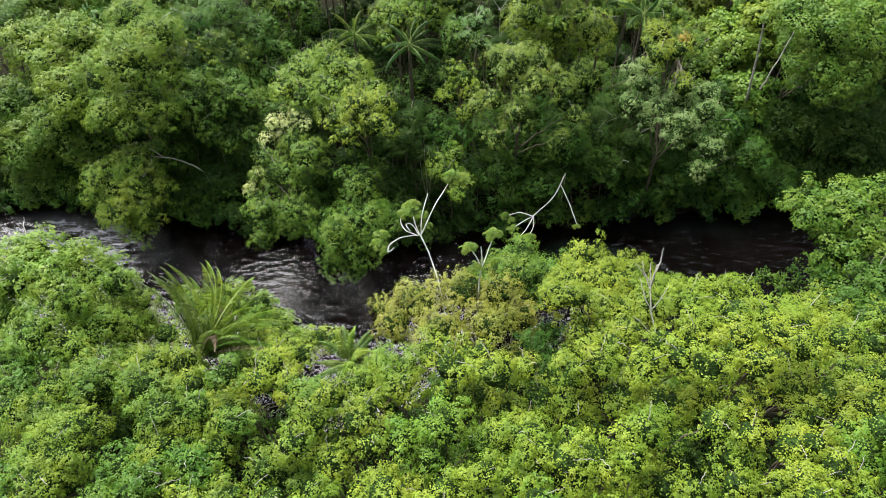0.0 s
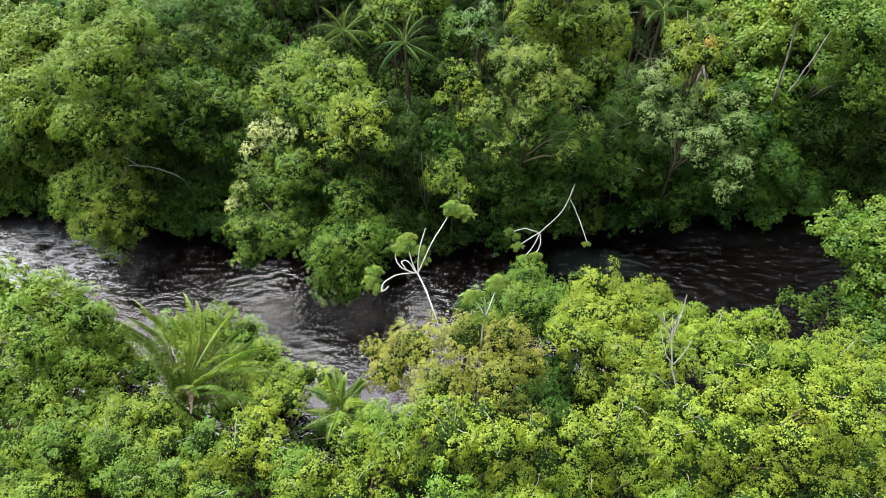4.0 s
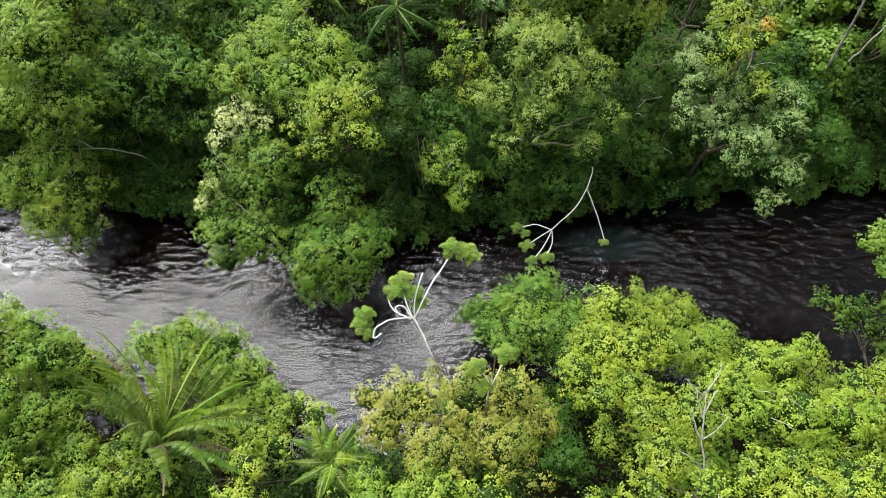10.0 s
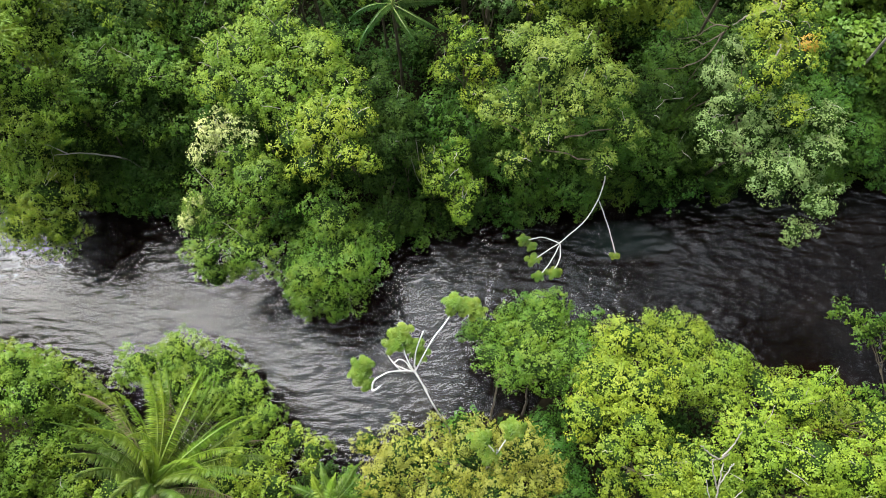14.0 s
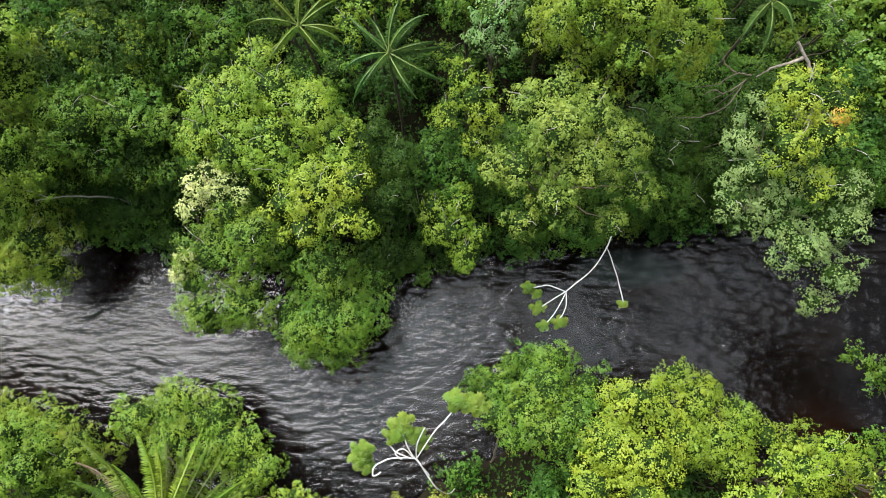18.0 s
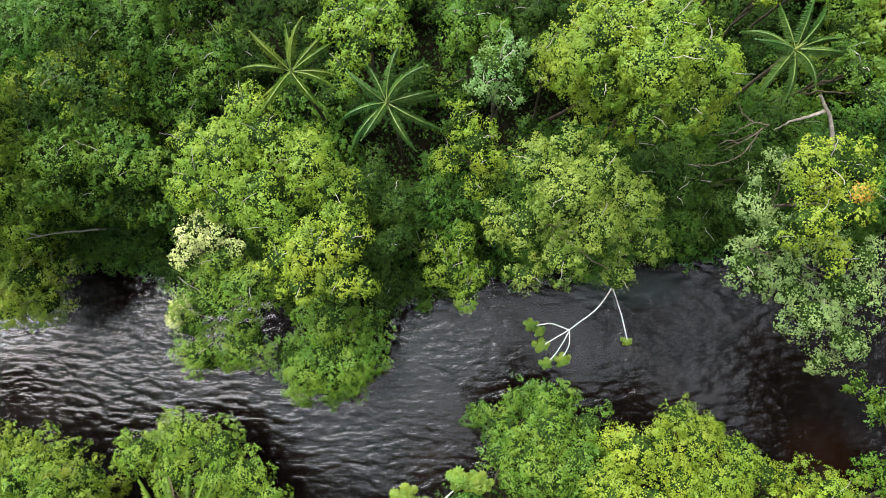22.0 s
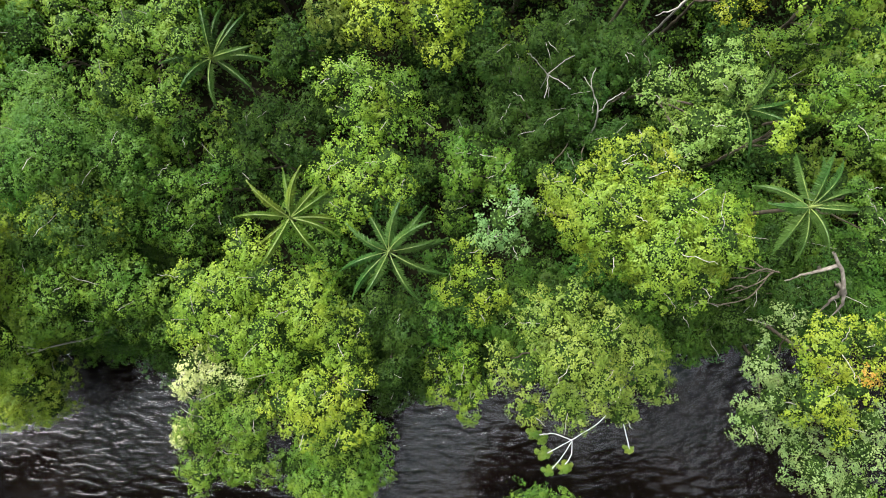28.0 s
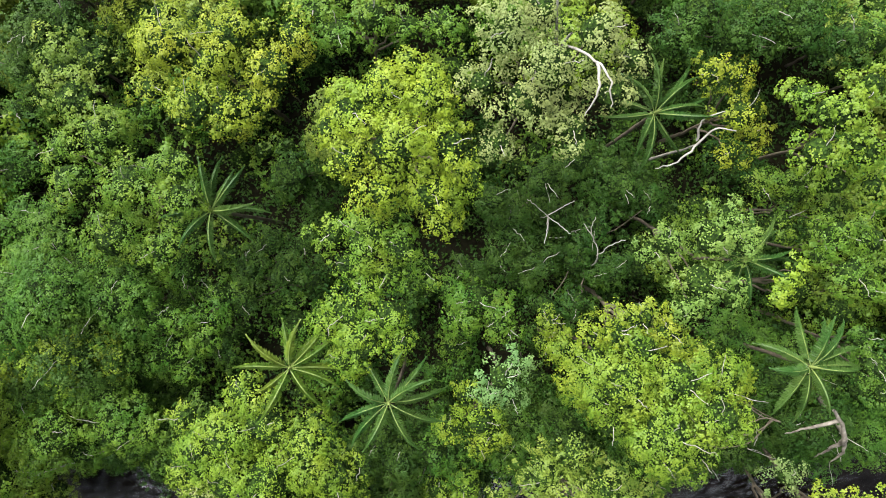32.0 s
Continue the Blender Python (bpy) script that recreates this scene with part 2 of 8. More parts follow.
for spot, size, tint, strong in (((14.0, 43.0, -0.8), (0.26, 0.8, 0), (0.10, 0.20, 0.18, 1), 0.9), ((25.0, 46.0, -0.8), (0.10, 0.85, 0), (0.055, 0.075, 0.070, 1), 0.7), ((0.2, 42.6, -0.8), (0.7, 0.5, 0), (0.07, 0.066, 0.062, 1), 0.8)):
    mul, off_, mr, mk = n.new("ShaderNodeVectorMath"), n.new("ShaderNodeVectorMath"), n.new("ShaderNodeMapRange"), n.new("ShaderNodeMix")
    off_.operation, mul.operation = "SUBTRACT", "MULTIPLY"
    l.new(geo.outputs["Position"], off_.inputs[0])
    off_.inputs[1].default_value, mul.inputs[1].default_value = spot, size
    l.new(off_.outputs[0], mul.inputs[0])
    ln_ = n.new("ShaderNodeVectorMath")
    ln_.operation = "LENGTH"
    l.new(mul.outputs[0], ln_.inputs[0])
    mr.inputs["From Min"].default_value, mr.inputs["From Max"].default_value, mr.inputs["To Max"].default_value = 1.3, 0.4, strong
    l.new(ln_.outputs["Value"], mr.inputs["Value"])
    mk.data_type = "RGBA"
    l.new(mr.outputs[0], mk.inputs["Factor"])
    l.new(last.outputs["Result"], mk.inputs["A"])
    mk.inputs["B"].default_value = tint
    last = mk
l.new(last.outputs["Result"], b.inputs["Base Color"])
MATS["ground"] = m

# clear dark water: ripples bend what it mirrors, the bed shows through
m, n, l, b = material("water")
n.remove(b)
long_w = noise_tex(n, l, 1.45, 2, 0.45, (0.62, 1.3, 1), 14)
long_w.inputs["Distortion"].default_value = 0.35
fine_w = noise_tex(n, l, 6.0, 2, 0.6, (0.6, 1.2, 1), 14)
calm = noise_tex(n, l, 0.16, 2)
cr = ramp(n, [(0.36, (0.68,) * 3), (0.60, (1.0,) * 3)])
l.new(calm.outputs["Fac"], cr.inputs["Fac"])
add = n.new("ShaderNodeMath")
add.operation = "MULTIPLY_ADD"
l.new(fine_w.outputs["Fac"], add.inputs[0])
add.inputs[1].default_value = 0.07
l.new(long_w.outputs["Fac"], add.inputs[2])
bump = n.new("ShaderNodeBump")
bump.inputs["Distance"].default_value = 0.34
sep, quick, swift = n.new("ShaderNodeSeparateXYZ"), n.new("ShaderNodeMapRange"), n.new("ShaderNodeMath")
l.new(n.new("ShaderNodeNewGeometry").outputs["Position"], sep.inputs[0])
l.new(sep.outputs["X"], quick.inputs["Value"])      # quick water upstream, calmer at the bend
quick.inputs["From Min"].default_value, quick.inputs["From Max"].default_value = -14.0, 6.0
quick.inputs["To Min"].default_value, quick.inputs["To Max"].default_value = 0.58, 0.58
swift.operation = "MULTIPLY"
l.new(cr.outputs["Color"], swift.inputs[0])
l.new(quick.outputs[0], swift.inputs[1])
l.new(swift.outputs[0], bump.inputs["Strength"])
l.new(add.outputs[0], bump.inputs["Height"])
gl, tp, fr, mxs = n.new("ShaderNodeBsdfGlossy"), n.new("ShaderNodeBsdfTransparent"), n.new("ShaderNodeFresnel"), n.new("ShaderNodeMixShader")
gl.inputs["Roughness"].default_value = 0.05
tp.inputs["Color"].default_value = (0.36, 0.33, 0.32, 1)
fr.inputs["IOR"].default_value = 1.44
l.new(bump.outputs[0], gl.inputs["Normal"])
l.new(bump.outputs[0], fr.inputs["Normal"])
l.new(fr.outputs[0], mxs.inputs["Fac"])
silt, body = n.new("ShaderNodeBsdfDiffuse"), n.new("ShaderNodeMixShader")
silt.inputs["Color"].default_value = (0.040, 0.037, 0.040, 1)
body.inputs["Fac"].default_value = 0.03
l.new(tp.outputs[0], body.inputs[1])
l.new(silt.outputs[0], body.inputs[2])
l.new(bump.outputs[0], silt.inputs["Normal"])
# glint on the water upstream, painted as streaks of diffuse white
off_, mul, ln_, glint_area, glint_streaks, glint_mask, glint_white, both, white = (n.new("ShaderNode" + k) for k in ("VectorMath", "VectorMath", "VectorMath", "MapRange", "MapRange", "Math", "BsdfDiffuse", "MixShader", "Math"))
off_.operation, mul.operation, ln_.operation, glint_mask.operation, white.operation = "SUBTRACT", "MULTIPLY", "LENGTH", "MULTIPLY", "MULTIPLY"
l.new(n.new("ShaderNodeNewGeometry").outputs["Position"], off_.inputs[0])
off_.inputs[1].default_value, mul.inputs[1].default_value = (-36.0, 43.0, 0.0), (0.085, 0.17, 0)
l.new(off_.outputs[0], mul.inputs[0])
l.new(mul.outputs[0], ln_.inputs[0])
glint_area.inputs["From Min"].default_value, glint_area.inputs["From Max"].default_value = 1.0, 0.35
l.new(ln_.outputs["Value"], glint_area.inputs["Value"])
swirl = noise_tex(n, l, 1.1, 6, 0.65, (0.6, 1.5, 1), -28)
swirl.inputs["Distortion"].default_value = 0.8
glint_streaks.inputs["From Min"].default_value, glint_streaks.inputs["From Max"].default_value = 0.40, 0.68
l.new(swirl.outputs["Fac"], glint_streaks.inputs["Value"])
l.new(glint_area.outputs[0], glint_mask.inputs[0])
l.new(glint_streaks.outputs[0], glint_mask.inputs[1])
l.new(glint_mask.outputs[0], white.inputs[0])
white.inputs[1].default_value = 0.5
glint_white.inputs["Color"].default_value = (0.50, 0.50, 0.53, 1)
l.new(bump.outputs[0], glint_white.inputs["Normal"])
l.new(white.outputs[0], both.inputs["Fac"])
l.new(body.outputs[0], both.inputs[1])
l.new(glint_white.outputs[0], both.inputs[2])
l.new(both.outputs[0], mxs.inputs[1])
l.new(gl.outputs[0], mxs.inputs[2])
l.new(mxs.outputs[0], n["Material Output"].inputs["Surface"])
MATS["water"] = m


# ---- mesh helpers ----
def mesh_object(name, verts, faces, mat, parent=None, label="", smooth=False):
    """One mesh object from vertices in its parent's space. faces: an array of quads or of triangles."""
    verts, faces = np.asarray(verts, dtype=np.float32), np.asarray(faces, dtype=np.int32)
    me = bpy.data.meshes.new(name)
    k = faces.shape[1]
    me.vertices.add(len(verts))
    me.vertices.foreach_set("co", verts.ravel())
    me.loops.add(faces.size)
    me.loops.foreach_set("vertex_index", faces.ravel())
    me.polygons.add(len(faces))
    me.polygons.foreach_set("loop_start", np.arange(0, faces.size, k, dtype=np.int32))
    me.polygons.foreach_set("use_smooth", np.full(len(faces), smooth))
    me.update(calc_edges=True)
    me.materials.append(MATS[mat])
    ob = new(name, me)
    ob.parent = parent
    return tagged(ob, label)


def shared_part(name, ob, m, parent):
    """Another object on the mesh of ob."""
    o = new(name, ob.data)
    o.parent, o.matrix_local = parent, m
    return o


def tube(points, radii, sides=7):
    """Vertices and quads of a tapered tube along points."""
    pts, vs, fs = [Vector(p) for p in points], [], []
    for i, p in enumerate(pts):
        way = (pts[min(i + 1, len(pts) - 1)] - pts[max(i - 1, 0)]).normalized()
        u = way.orthogonal().normalized() if i == 0 else (u - way * u.dot(way)).normalized()
        v = way.cross(u)
        for s in range(sides):
            a = 2 * math.pi * s / sides
            vs.append(p + (u * math.cos(a) + v * math.sin(a)) * radii[i])
    for i in range(len(pts) - 1):
        for s in range(sides):
            a, b2 = i * sides + s, i * sides + (s + 1) % sides
            fs.append((a, b2, b2 + sides, a + sides))
    return np.array([tuple(v) for v in vs]), np.array(fs)


def limb(name, points, r0, r1, mat, parent, wobble=0.0, seed=0, label="", steps=5, sides=6):
    """A tapered limb through points, smoothed and a little crooked."""
    rng = random.Random(seed)
    pts = [Vector(p) for p in points]
    fine = []
    for i in range(steps * (len(pts) - 1) + 1):
        t = i / steps
        k = min(int(t), len(pts) - 2)
        f = t - k
        p0, p1, p2, p3 = pts[max(k - 1, 0)], pts[k], pts[k + 1], pts[min(k + 2, len(pts) - 1)]
        q = 0.5 * (2 * p1 + (p2 - p0) * f + (2 * p0 - 5 * p1 + 4 * p2 - p3) * f * f + (3 * p1 - p0 - 3 * p2 + p3) * f ** 3)
        if 0 < i < steps * (len(pts) - 1):
            q = q + Vector((rng.gauss(0, wobble), rng.gauss(0, wobble), rng.gauss(0, wobble * 0.5)))
        fine.append(q)
    n_ = len(fine) - 1
    v, f = tube(fine, [r0 + (r1 - r0) * i / n_ for i in range(n_ + 1)], sides)
    return mesh_object(name, v, f, mat, parent, label, True)


def leaf_quads(points, normals, ways, length, width):
    """Folded four-cornered leaves. Arrays (n, 3); length and width (n,)."""
    side = np.cross(normals, ways)
    side /= np.linalg.norm(side, axis=1, keepdims=True) + 1e-9
    L, Wd = length[:, None], width[:, None]
    v = np.empty((len(points), 4, 3), dtype=np.float32)
    v[:, 0] = points
    v[:, 1] = points + ways * L * 0.5 - side * Wd * 0.5 + normals * Wd * 0.18
    v[:, 2] = points + ways * L - normals * L * 0.10
    v[:, 3] = points + ways * L * 0.5 + side * Wd * 0.5 + normals * Wd * 0.18
    return v.reshape(-1, 3), np.arange(len(points) * 4, dtype=np.int32).reshape(-1, 4)


def leaf_blades(points, normals, ways, length, width):
    """Small pointed leaves of one triangle each."""
    side = np.cross(normals, ways) * (width * 0.5)[:, None]
    foot = points + ways * (length * 0.12)[:, None] + normals * (width * 0.1)[:, None]
    v = np.empty((len(points), 3, 3), dtype=np.float32)
    v[:, 0], v[:, 1], v[:, 2] = foot - side, points + ways * length[:, None] - normals * (length * 0.08)[:, None], foot + side
    return v.reshape(-1, 3), np.arange(len(points) * 3, dtype=np.int32).reshape(-1, 3)


def unit(a):
    return a / (np.linalg.norm(a, axis=1, keepdims=True) + 1e-9)


SPRAYS, LEAVES = 10.0, 17      # leafy sprays per square metre of crown, leaves per spray
UP = np.array((0, 0, 1.0))


def spread(n_, rng, jitter):
    """About evenly spread directions."""
    k = np.arange(n_) + 0.5
    hz, turn = 1 - 2 * k / n_, k * 2.39996 + rng.random() * 6.28
    d = np.stack([np.sqrt(1 - hz * hz) * np.cos(turn), np.sqrt(1 - hz * hz) * np.sin(turn), hz], axis=1)
    return unit(d + rng.normal(size=d.shape) * jitter / math.sqrt(n_))


def clumps(lobes, rng, low):
    """Breaks each lobe of a crown into uneven tufts: centre, radius and outward way of each."""
    cen, rad, way = [], [], []
    for x, y, z, r in lobes:
        d = spread(max(9, int(19 * (r / 1.7) ** 1.5)), rng, 1.5)
        d = d[d[:, 2] > low - 0.05]
        rs = np.clip(r * rng.uniform(0.17, 0.46, len(d)), 0.27, 0.92)
        far_ = r * (rng.uniform(0.80, 1.14, len(d)) + 0.17 * np.sin(d @ rng.normal(size=3) * 2.4 + rng.uniform(0, 6.28))) - rs * 0.55
        stray = rng.random(len(d)) < 0.08
        far_, rs = np.where(stray, r * rng.uniform(1.02, 1.34, len(d)), far_), np.where(stray, np.minimum(rs, rng.uniform(0.24, 0.42, len(d))), rs)
        c = d * far_[:, None] * (1, 1, 0.9) + (x, y, z)
        c[:, 2] -= np.where(d[:, 2] < 0.15, rng.uniform(0, 0.38, len(d)) * r, 0)      # low tufts hang
        cen.append(c)
        rad.append(rs)
        way.append(d)
    return np.concatenate(cen), np.concatenate(rad), np.concatenate(way)


def crown_leaves(lobes, rng, leaf=0.099, thick=1.0, low=-0.4, slim=0.86):
    """Leaves set in small domed sprays over the tufts of a crown made of lobes (x, y, z, r)."""
    cen, rad, out = clumps(lobes, rng, low)
    allp, alld = [], []
    for i in range(len(cen)):
        axis = unit((out[i] * 0.5 + UP * 0.7)[None, :])[0]
        d = spread(max(7, int(SPRAYS * thick * 4 * math.pi * rad[i] ** 2)), rng, 2.0)
        d = d[(d @ axis > -0.18) | (d @ out[i] > 0.55)]
        flat = d - axis * (0.35 * (d @ axis))[:, None]      # a tuft is wider than it is tall
        p = cen[i] + flat * (rad[i] * (1.06 + rng.normal(size=len(d)) * 0.17))[:, None]
        gap = np.linalg.norm(p[:, None, :] - cen[None, :, :], axis=2) / rad[None, :]
        gap[:, i] = 9
        keep = gap.min(axis=1) > 0.74
        allp.append(p[keep])
        alld.append(unit(d[keep] * 0.8 + out[i] * 0.2))
    p, d = np.concatenate(allp), np.concatenate(alld)
    wave = np.sin(p @ (rng.normal(size=(3, 3)) * 2.6) + rng.uniform(0, 6.28, 3)).sum(axis=1)
    keep = rng.random(len(p)) > np.clip(0.10 - 0.16 * (wave + 0.4), 0.02, 0.5)      # thin places
    keep &= ~((d[:, 1] > 0.3) & (d[:, 2] < 0.4) & (rng.random(len(d)) < 0.7))      # thinner on the side away from the light
    p, d = p[keep], d[keep]
    size = (0.12 + 0.8 * leaf) * rng.uniform(0.5, 1.5, len(p))
    k = LEAVES if leaf < 0.15 else 9
    p, d, size = np.repeat(p, k, axis=0), np.repeat(d, k, axis=0), np.repeat(size, k)[:, None]
    axis = unit(d * 0.6 + UP * 0.5)
    e = unit(rng.normal(size=p.shape) + axis * 0.9)
    off = e * size * rng.uniform(0.45, 1.2, (len(p), 1))
    nor = unit(e * 0.20 + d * 0.50 + UP * 0.36 + rng.normal(size=p.shape) * 0.17)
    way = e + rng.normal(size=p.shape) * 0.5
    way = unit(way - nor * (way * nor).sum(axis=1, keepdims=True))
    ln = leaf * rng.uniform(0.55, 1.35, len(p))
    p = p + off - way * ln[:, None] * 0.4
    wide = ln * slim * rng.uniform(0.85, 1.15, len(p))
    # leaves close over the body of each lobe, below the tufts
    q, m_, w_ = [], [], []
    for x, y, z, r in lobes:
        d = spread(int(0.26 / leaf ** 1.25 * 15 * thick * (0.83 * r) ** 2 * 4 * math.pi * 0.25), rng, 3.0)
        d = d[(d[:, 2] > -0.25) & ((d[:, 1] < 0.5) | (d[:, 2] > 0.3))]
        bulge = 1 + 0.10 * np.sin(d @ (rng.normal(size=(3, 3)) * 4.5) + rng.uniform(0, 6.28, 3)).sum(axis=1)
        q.append((x, y, z) + d * (r * bulge * rng.uniform(0.66, 0.92, len(d)))[:, None] * (1, 1, 0.9))
        m_.append(unit(d * 0.6 + UP * 0.4 + rng.normal(size=d.shape) * 0.28))
        w_.append(rng.normal(size=d.shape))
    q, m_, w_ = np.concatenate(q), np.concatenate(m_), np.concatenate(w_)
    w_ = unit(w_ - m_ * (w_ * m_).sum(axis=1, keepdims=True))
    l2 = leaf * rng.uniform(0.8, 1.4, len(q))
    return leaf_blades(np.concatenate([p, q]), np.concatenate([nor, m_]), np.concatenate([way, w_]), np.concatenate([ln, l2]), np.concatenate([wide, l2 * 0.8]))


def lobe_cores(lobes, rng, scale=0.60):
    """The inside of a crown, shade put in as dark colour: one rough closed lump a lobe."""
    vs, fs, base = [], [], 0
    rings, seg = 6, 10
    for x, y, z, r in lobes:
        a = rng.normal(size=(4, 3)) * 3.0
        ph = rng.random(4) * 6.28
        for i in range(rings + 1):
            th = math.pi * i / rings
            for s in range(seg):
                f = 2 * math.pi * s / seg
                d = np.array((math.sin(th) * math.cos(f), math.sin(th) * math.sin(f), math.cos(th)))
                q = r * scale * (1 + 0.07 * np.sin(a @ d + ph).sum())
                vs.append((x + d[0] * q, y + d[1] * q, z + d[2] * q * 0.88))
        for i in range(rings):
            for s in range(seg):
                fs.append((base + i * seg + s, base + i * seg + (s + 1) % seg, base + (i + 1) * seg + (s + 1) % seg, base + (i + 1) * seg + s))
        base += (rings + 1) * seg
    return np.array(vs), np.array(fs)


# ---- river and ground ----
NEAR = [(-1500, 33), (-60, 33), (-40, 31.5), (-28, 29.3), (-18, 25.6), (-10, 24), (-4, 25.2), (2, 29.3), (10, 31.4), (18, 30.6), (24, 28.6), (30, 28.3), (40, 26), (60, 22), (1500, 22)]
FAR = [(-1500, 50), (-60, 50), (-40, 48.5), (-28, 47), (-20, 45.5), (-10, 43), (-2, 43.5), (4, 44.8), (12, 45.8), (20, 46.8), (30, 48), (40, 50), (60, 53), (1500, 53)]


def bank(line, x):
    return np.interp(x, [p[0] for p in line], [p[1] for p in line])


def ground_height(x, y):
    x, y = np.asarray(x, float), np.asarray(y, float)
    inside = np.minimum(y - bank(NEAR, x), bank(FAR, x) - y) + 0.5 * np.sin(x * 0.9) * np.cos(y * 0.7) + 0.3 * np.sin(x * 2.3 + 1)
    bed = -np.minimum(1.5, 0.12 + inside * 0.38) + 0.12 * np.sin(x * 1.1 + 0.5 * y) + 0.1 * np.sin(y * 1.7 - 0.4 * x)
    land = np.minimum(1.3, -inside * 0.55) + 0.18 * np.sin(x * 0.5) * np.sin(y * 0.43) + 0.006 * np.maximum(-inside, 0)
    return np.where(inside > 0, np.minimum(bed, -0.05), land)


def is_land(x, y, margin=0.0):
    return y < bank(NEAR, x) - margin or y > bank(FAR, x) + margin


def grid_sheet(xs, ys, height):
    X, Y = np.meshgrid(xs, ys)
    v = np.stack([X, Y, height(X, Y)], axis=-1).reshape(-1, 3)
    nx, ny = len(xs), len(ys)
    i = (np.arange(ny - 1)[:, None] * nx + np.arange(nx - 1)[None, :]).ravel()
    return v, np.stack([i, i + 1, i + nx + 1, i + nx], axis=1)


far_steps = np.array([70, 90, 130, 200, 350, 700, 1500.0])
xs = np.concatenate([-far_steps[::-1], np.arange(-56, 56.1, 0.7), far_steps])
ys = np.concatenate([40 - far_steps[::-1], np.arange(-10, 92, 0.7), 40 + far_steps])
tagged(mesh_object("ground", *grid_sheet(xs, ys, ground_height), "ground", smooth=True), "leaf-littered forest floor, near black for tree shade, sloping to a river bed", "ground", kind="structure")
wx = np.concatenate([-far_steps[::-1], np.arange(-56, 56.1, 4), far_steps])
X, S = np.meshgrid(wx, np.linspace(0, 1, 9))
Yw = (bank(NEAR, X) - 1.6) * (1 - S) + (bank(FAR, X) + 1.6) * S
nx = len(wx)
i = (np.arange(8)[:, None] * nx + np.arange(nx - 1)[None, :]).ravel()
tagged(mesh_object("water", np.stack([X, Yw, np.zeros_like(X)], axis=-1).reshape(-1, 3), np.stack([i, i + 1, i + nx + 1, i + nx], axis=1), "water"),
       "dark clear river with rippled current between forest banks", "river", kind="structure")


# ---- trees ----
def root(name, label, category, x, y, group="", sink=0.05):
    ob = new(name)
    ob.empty_display_size = 0.3
    ob.location = (x, y, float(ground_height(x, y)) - sink)
    return tagged(ob, label, category, group)


tree_count = 0


def tree(name, mat, label, base, lobes, leaf=0.099, blossom=0, thick=1.0, bark="brown", twigs=0):
    """A tree at base whose crown is the given lobes (x, y, z, r)."""
    global tree_count
    tree_count += 1
    rng = np.random.default_rng(100 + tree_count)
    if leaf > 0.2 and abs(base[0]) < 26 and 44 < base[1] < 76:      # fine leaves where the flight passes low
        leaf, thick = 0.13, thick * 0.8
    elif twigs == 0 and abs(base[0]) < 26 and 44 < base[1] < 76:
        twigs = 7
    elif leaf < 0.17 and (abs(base[0]) > 26 or base[1] > 76):
        leaf = 0.17
    top = root(name, label, "bush" if "bush" in name or "shrub" in name else "tree", *base)
    o = np.array(top.location)
    loc = [(x - o[0], y - o[1], z - o[2], r) for x, y, z, r in lobes]
    a = np.array(loc)
    mid = a[:, :3].mean(axis=0)
    fork = Vector((mid[0] * 0.45, mid[1] * 0.45, max(a[:, 2].min() * 0.55, 0.5)))
    thick_r = 0.045 + 0.0075 * a[:, 2].max()
    head = Vector((mid[0] * 0.95, mid[1] * 0.95, a[:, 2].max() * 0.9))
    limb("trunk", [(0, 0, -0.4), fork * 0.5 + Vector((0.1, 0, 0)), fork, head], thick_r, thick_r * 0.35, "bark_" + bark, top, 0.03, tree_count)
    for i, (x, y, z, r) in enumerate(loc):
        if i % 2 == 0 or len(loc) < 6:
            start = fork.lerp(head, rng.uniform(0.0, 0.6))
            end = Vector((x, y, z + r * 0.35))
            limb("branch", [start, start.lerp(end, 0.5) + Vector((0, 0, 0.3)), end], thick_r * 0.5, 0.02, "bark_" + bark, top, 0.06, tree_count * 31 + i, steps=5, sides=5)
    for i in range(twigs):
        x, y, z, r = loc[i % len(loc)]
        a, b2 = rng.uniform(0, 6.28), rng.uniform(0.5, 1.0) * r
        foot = Vector((x + math.cos(a) * r * 0.2, y + math.sin(a) * r * 0.2, z + r * 0.55))
        tip = Vector((x + math.cos(a) * b2, y + math.sin(a) * b2, z + r * rng.uniform(0.85, 1.2)))
        limb("twig", [foot, foot.lerp(tip, 0.55) + Vector((0, 0, 0.15)), tip], 0.024, 0.009, "bark_pale", top, 0.03, tree_count * 77 + i, "bare pale twig", 3, 4)
    v, f = crown_leaves(loc, rng, leaf, thick)
    mesh_object("crown", v, f, mat, top)
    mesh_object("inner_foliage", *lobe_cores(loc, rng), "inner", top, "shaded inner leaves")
    return top


tree("overhanging_tree", "bright", "broad green tree leaning out over the river", (-9, 48.5), [(-11.7, 50.2, 14.2, 1.95), (-13.3, 49.0, 13.9, 1.56), (-9.4, 51.1, 14.8, 1.78), (-7.4, 49.8, 14.6, 1.92), (-9.5, 48.1, 14.8, 1.78), (-11.8, 47.8, 13.9, 1.56), (-6.0, 48.3, 14.4, 1.53), (-14.2, 51.2, 13.3, 1.09), (-10.6, 52.7, 14.6, 1.26), (-5.5, 46.6, 14.1, 1.28), (-8.8, 46.2, 13.9, 1.56)], twigs=14)
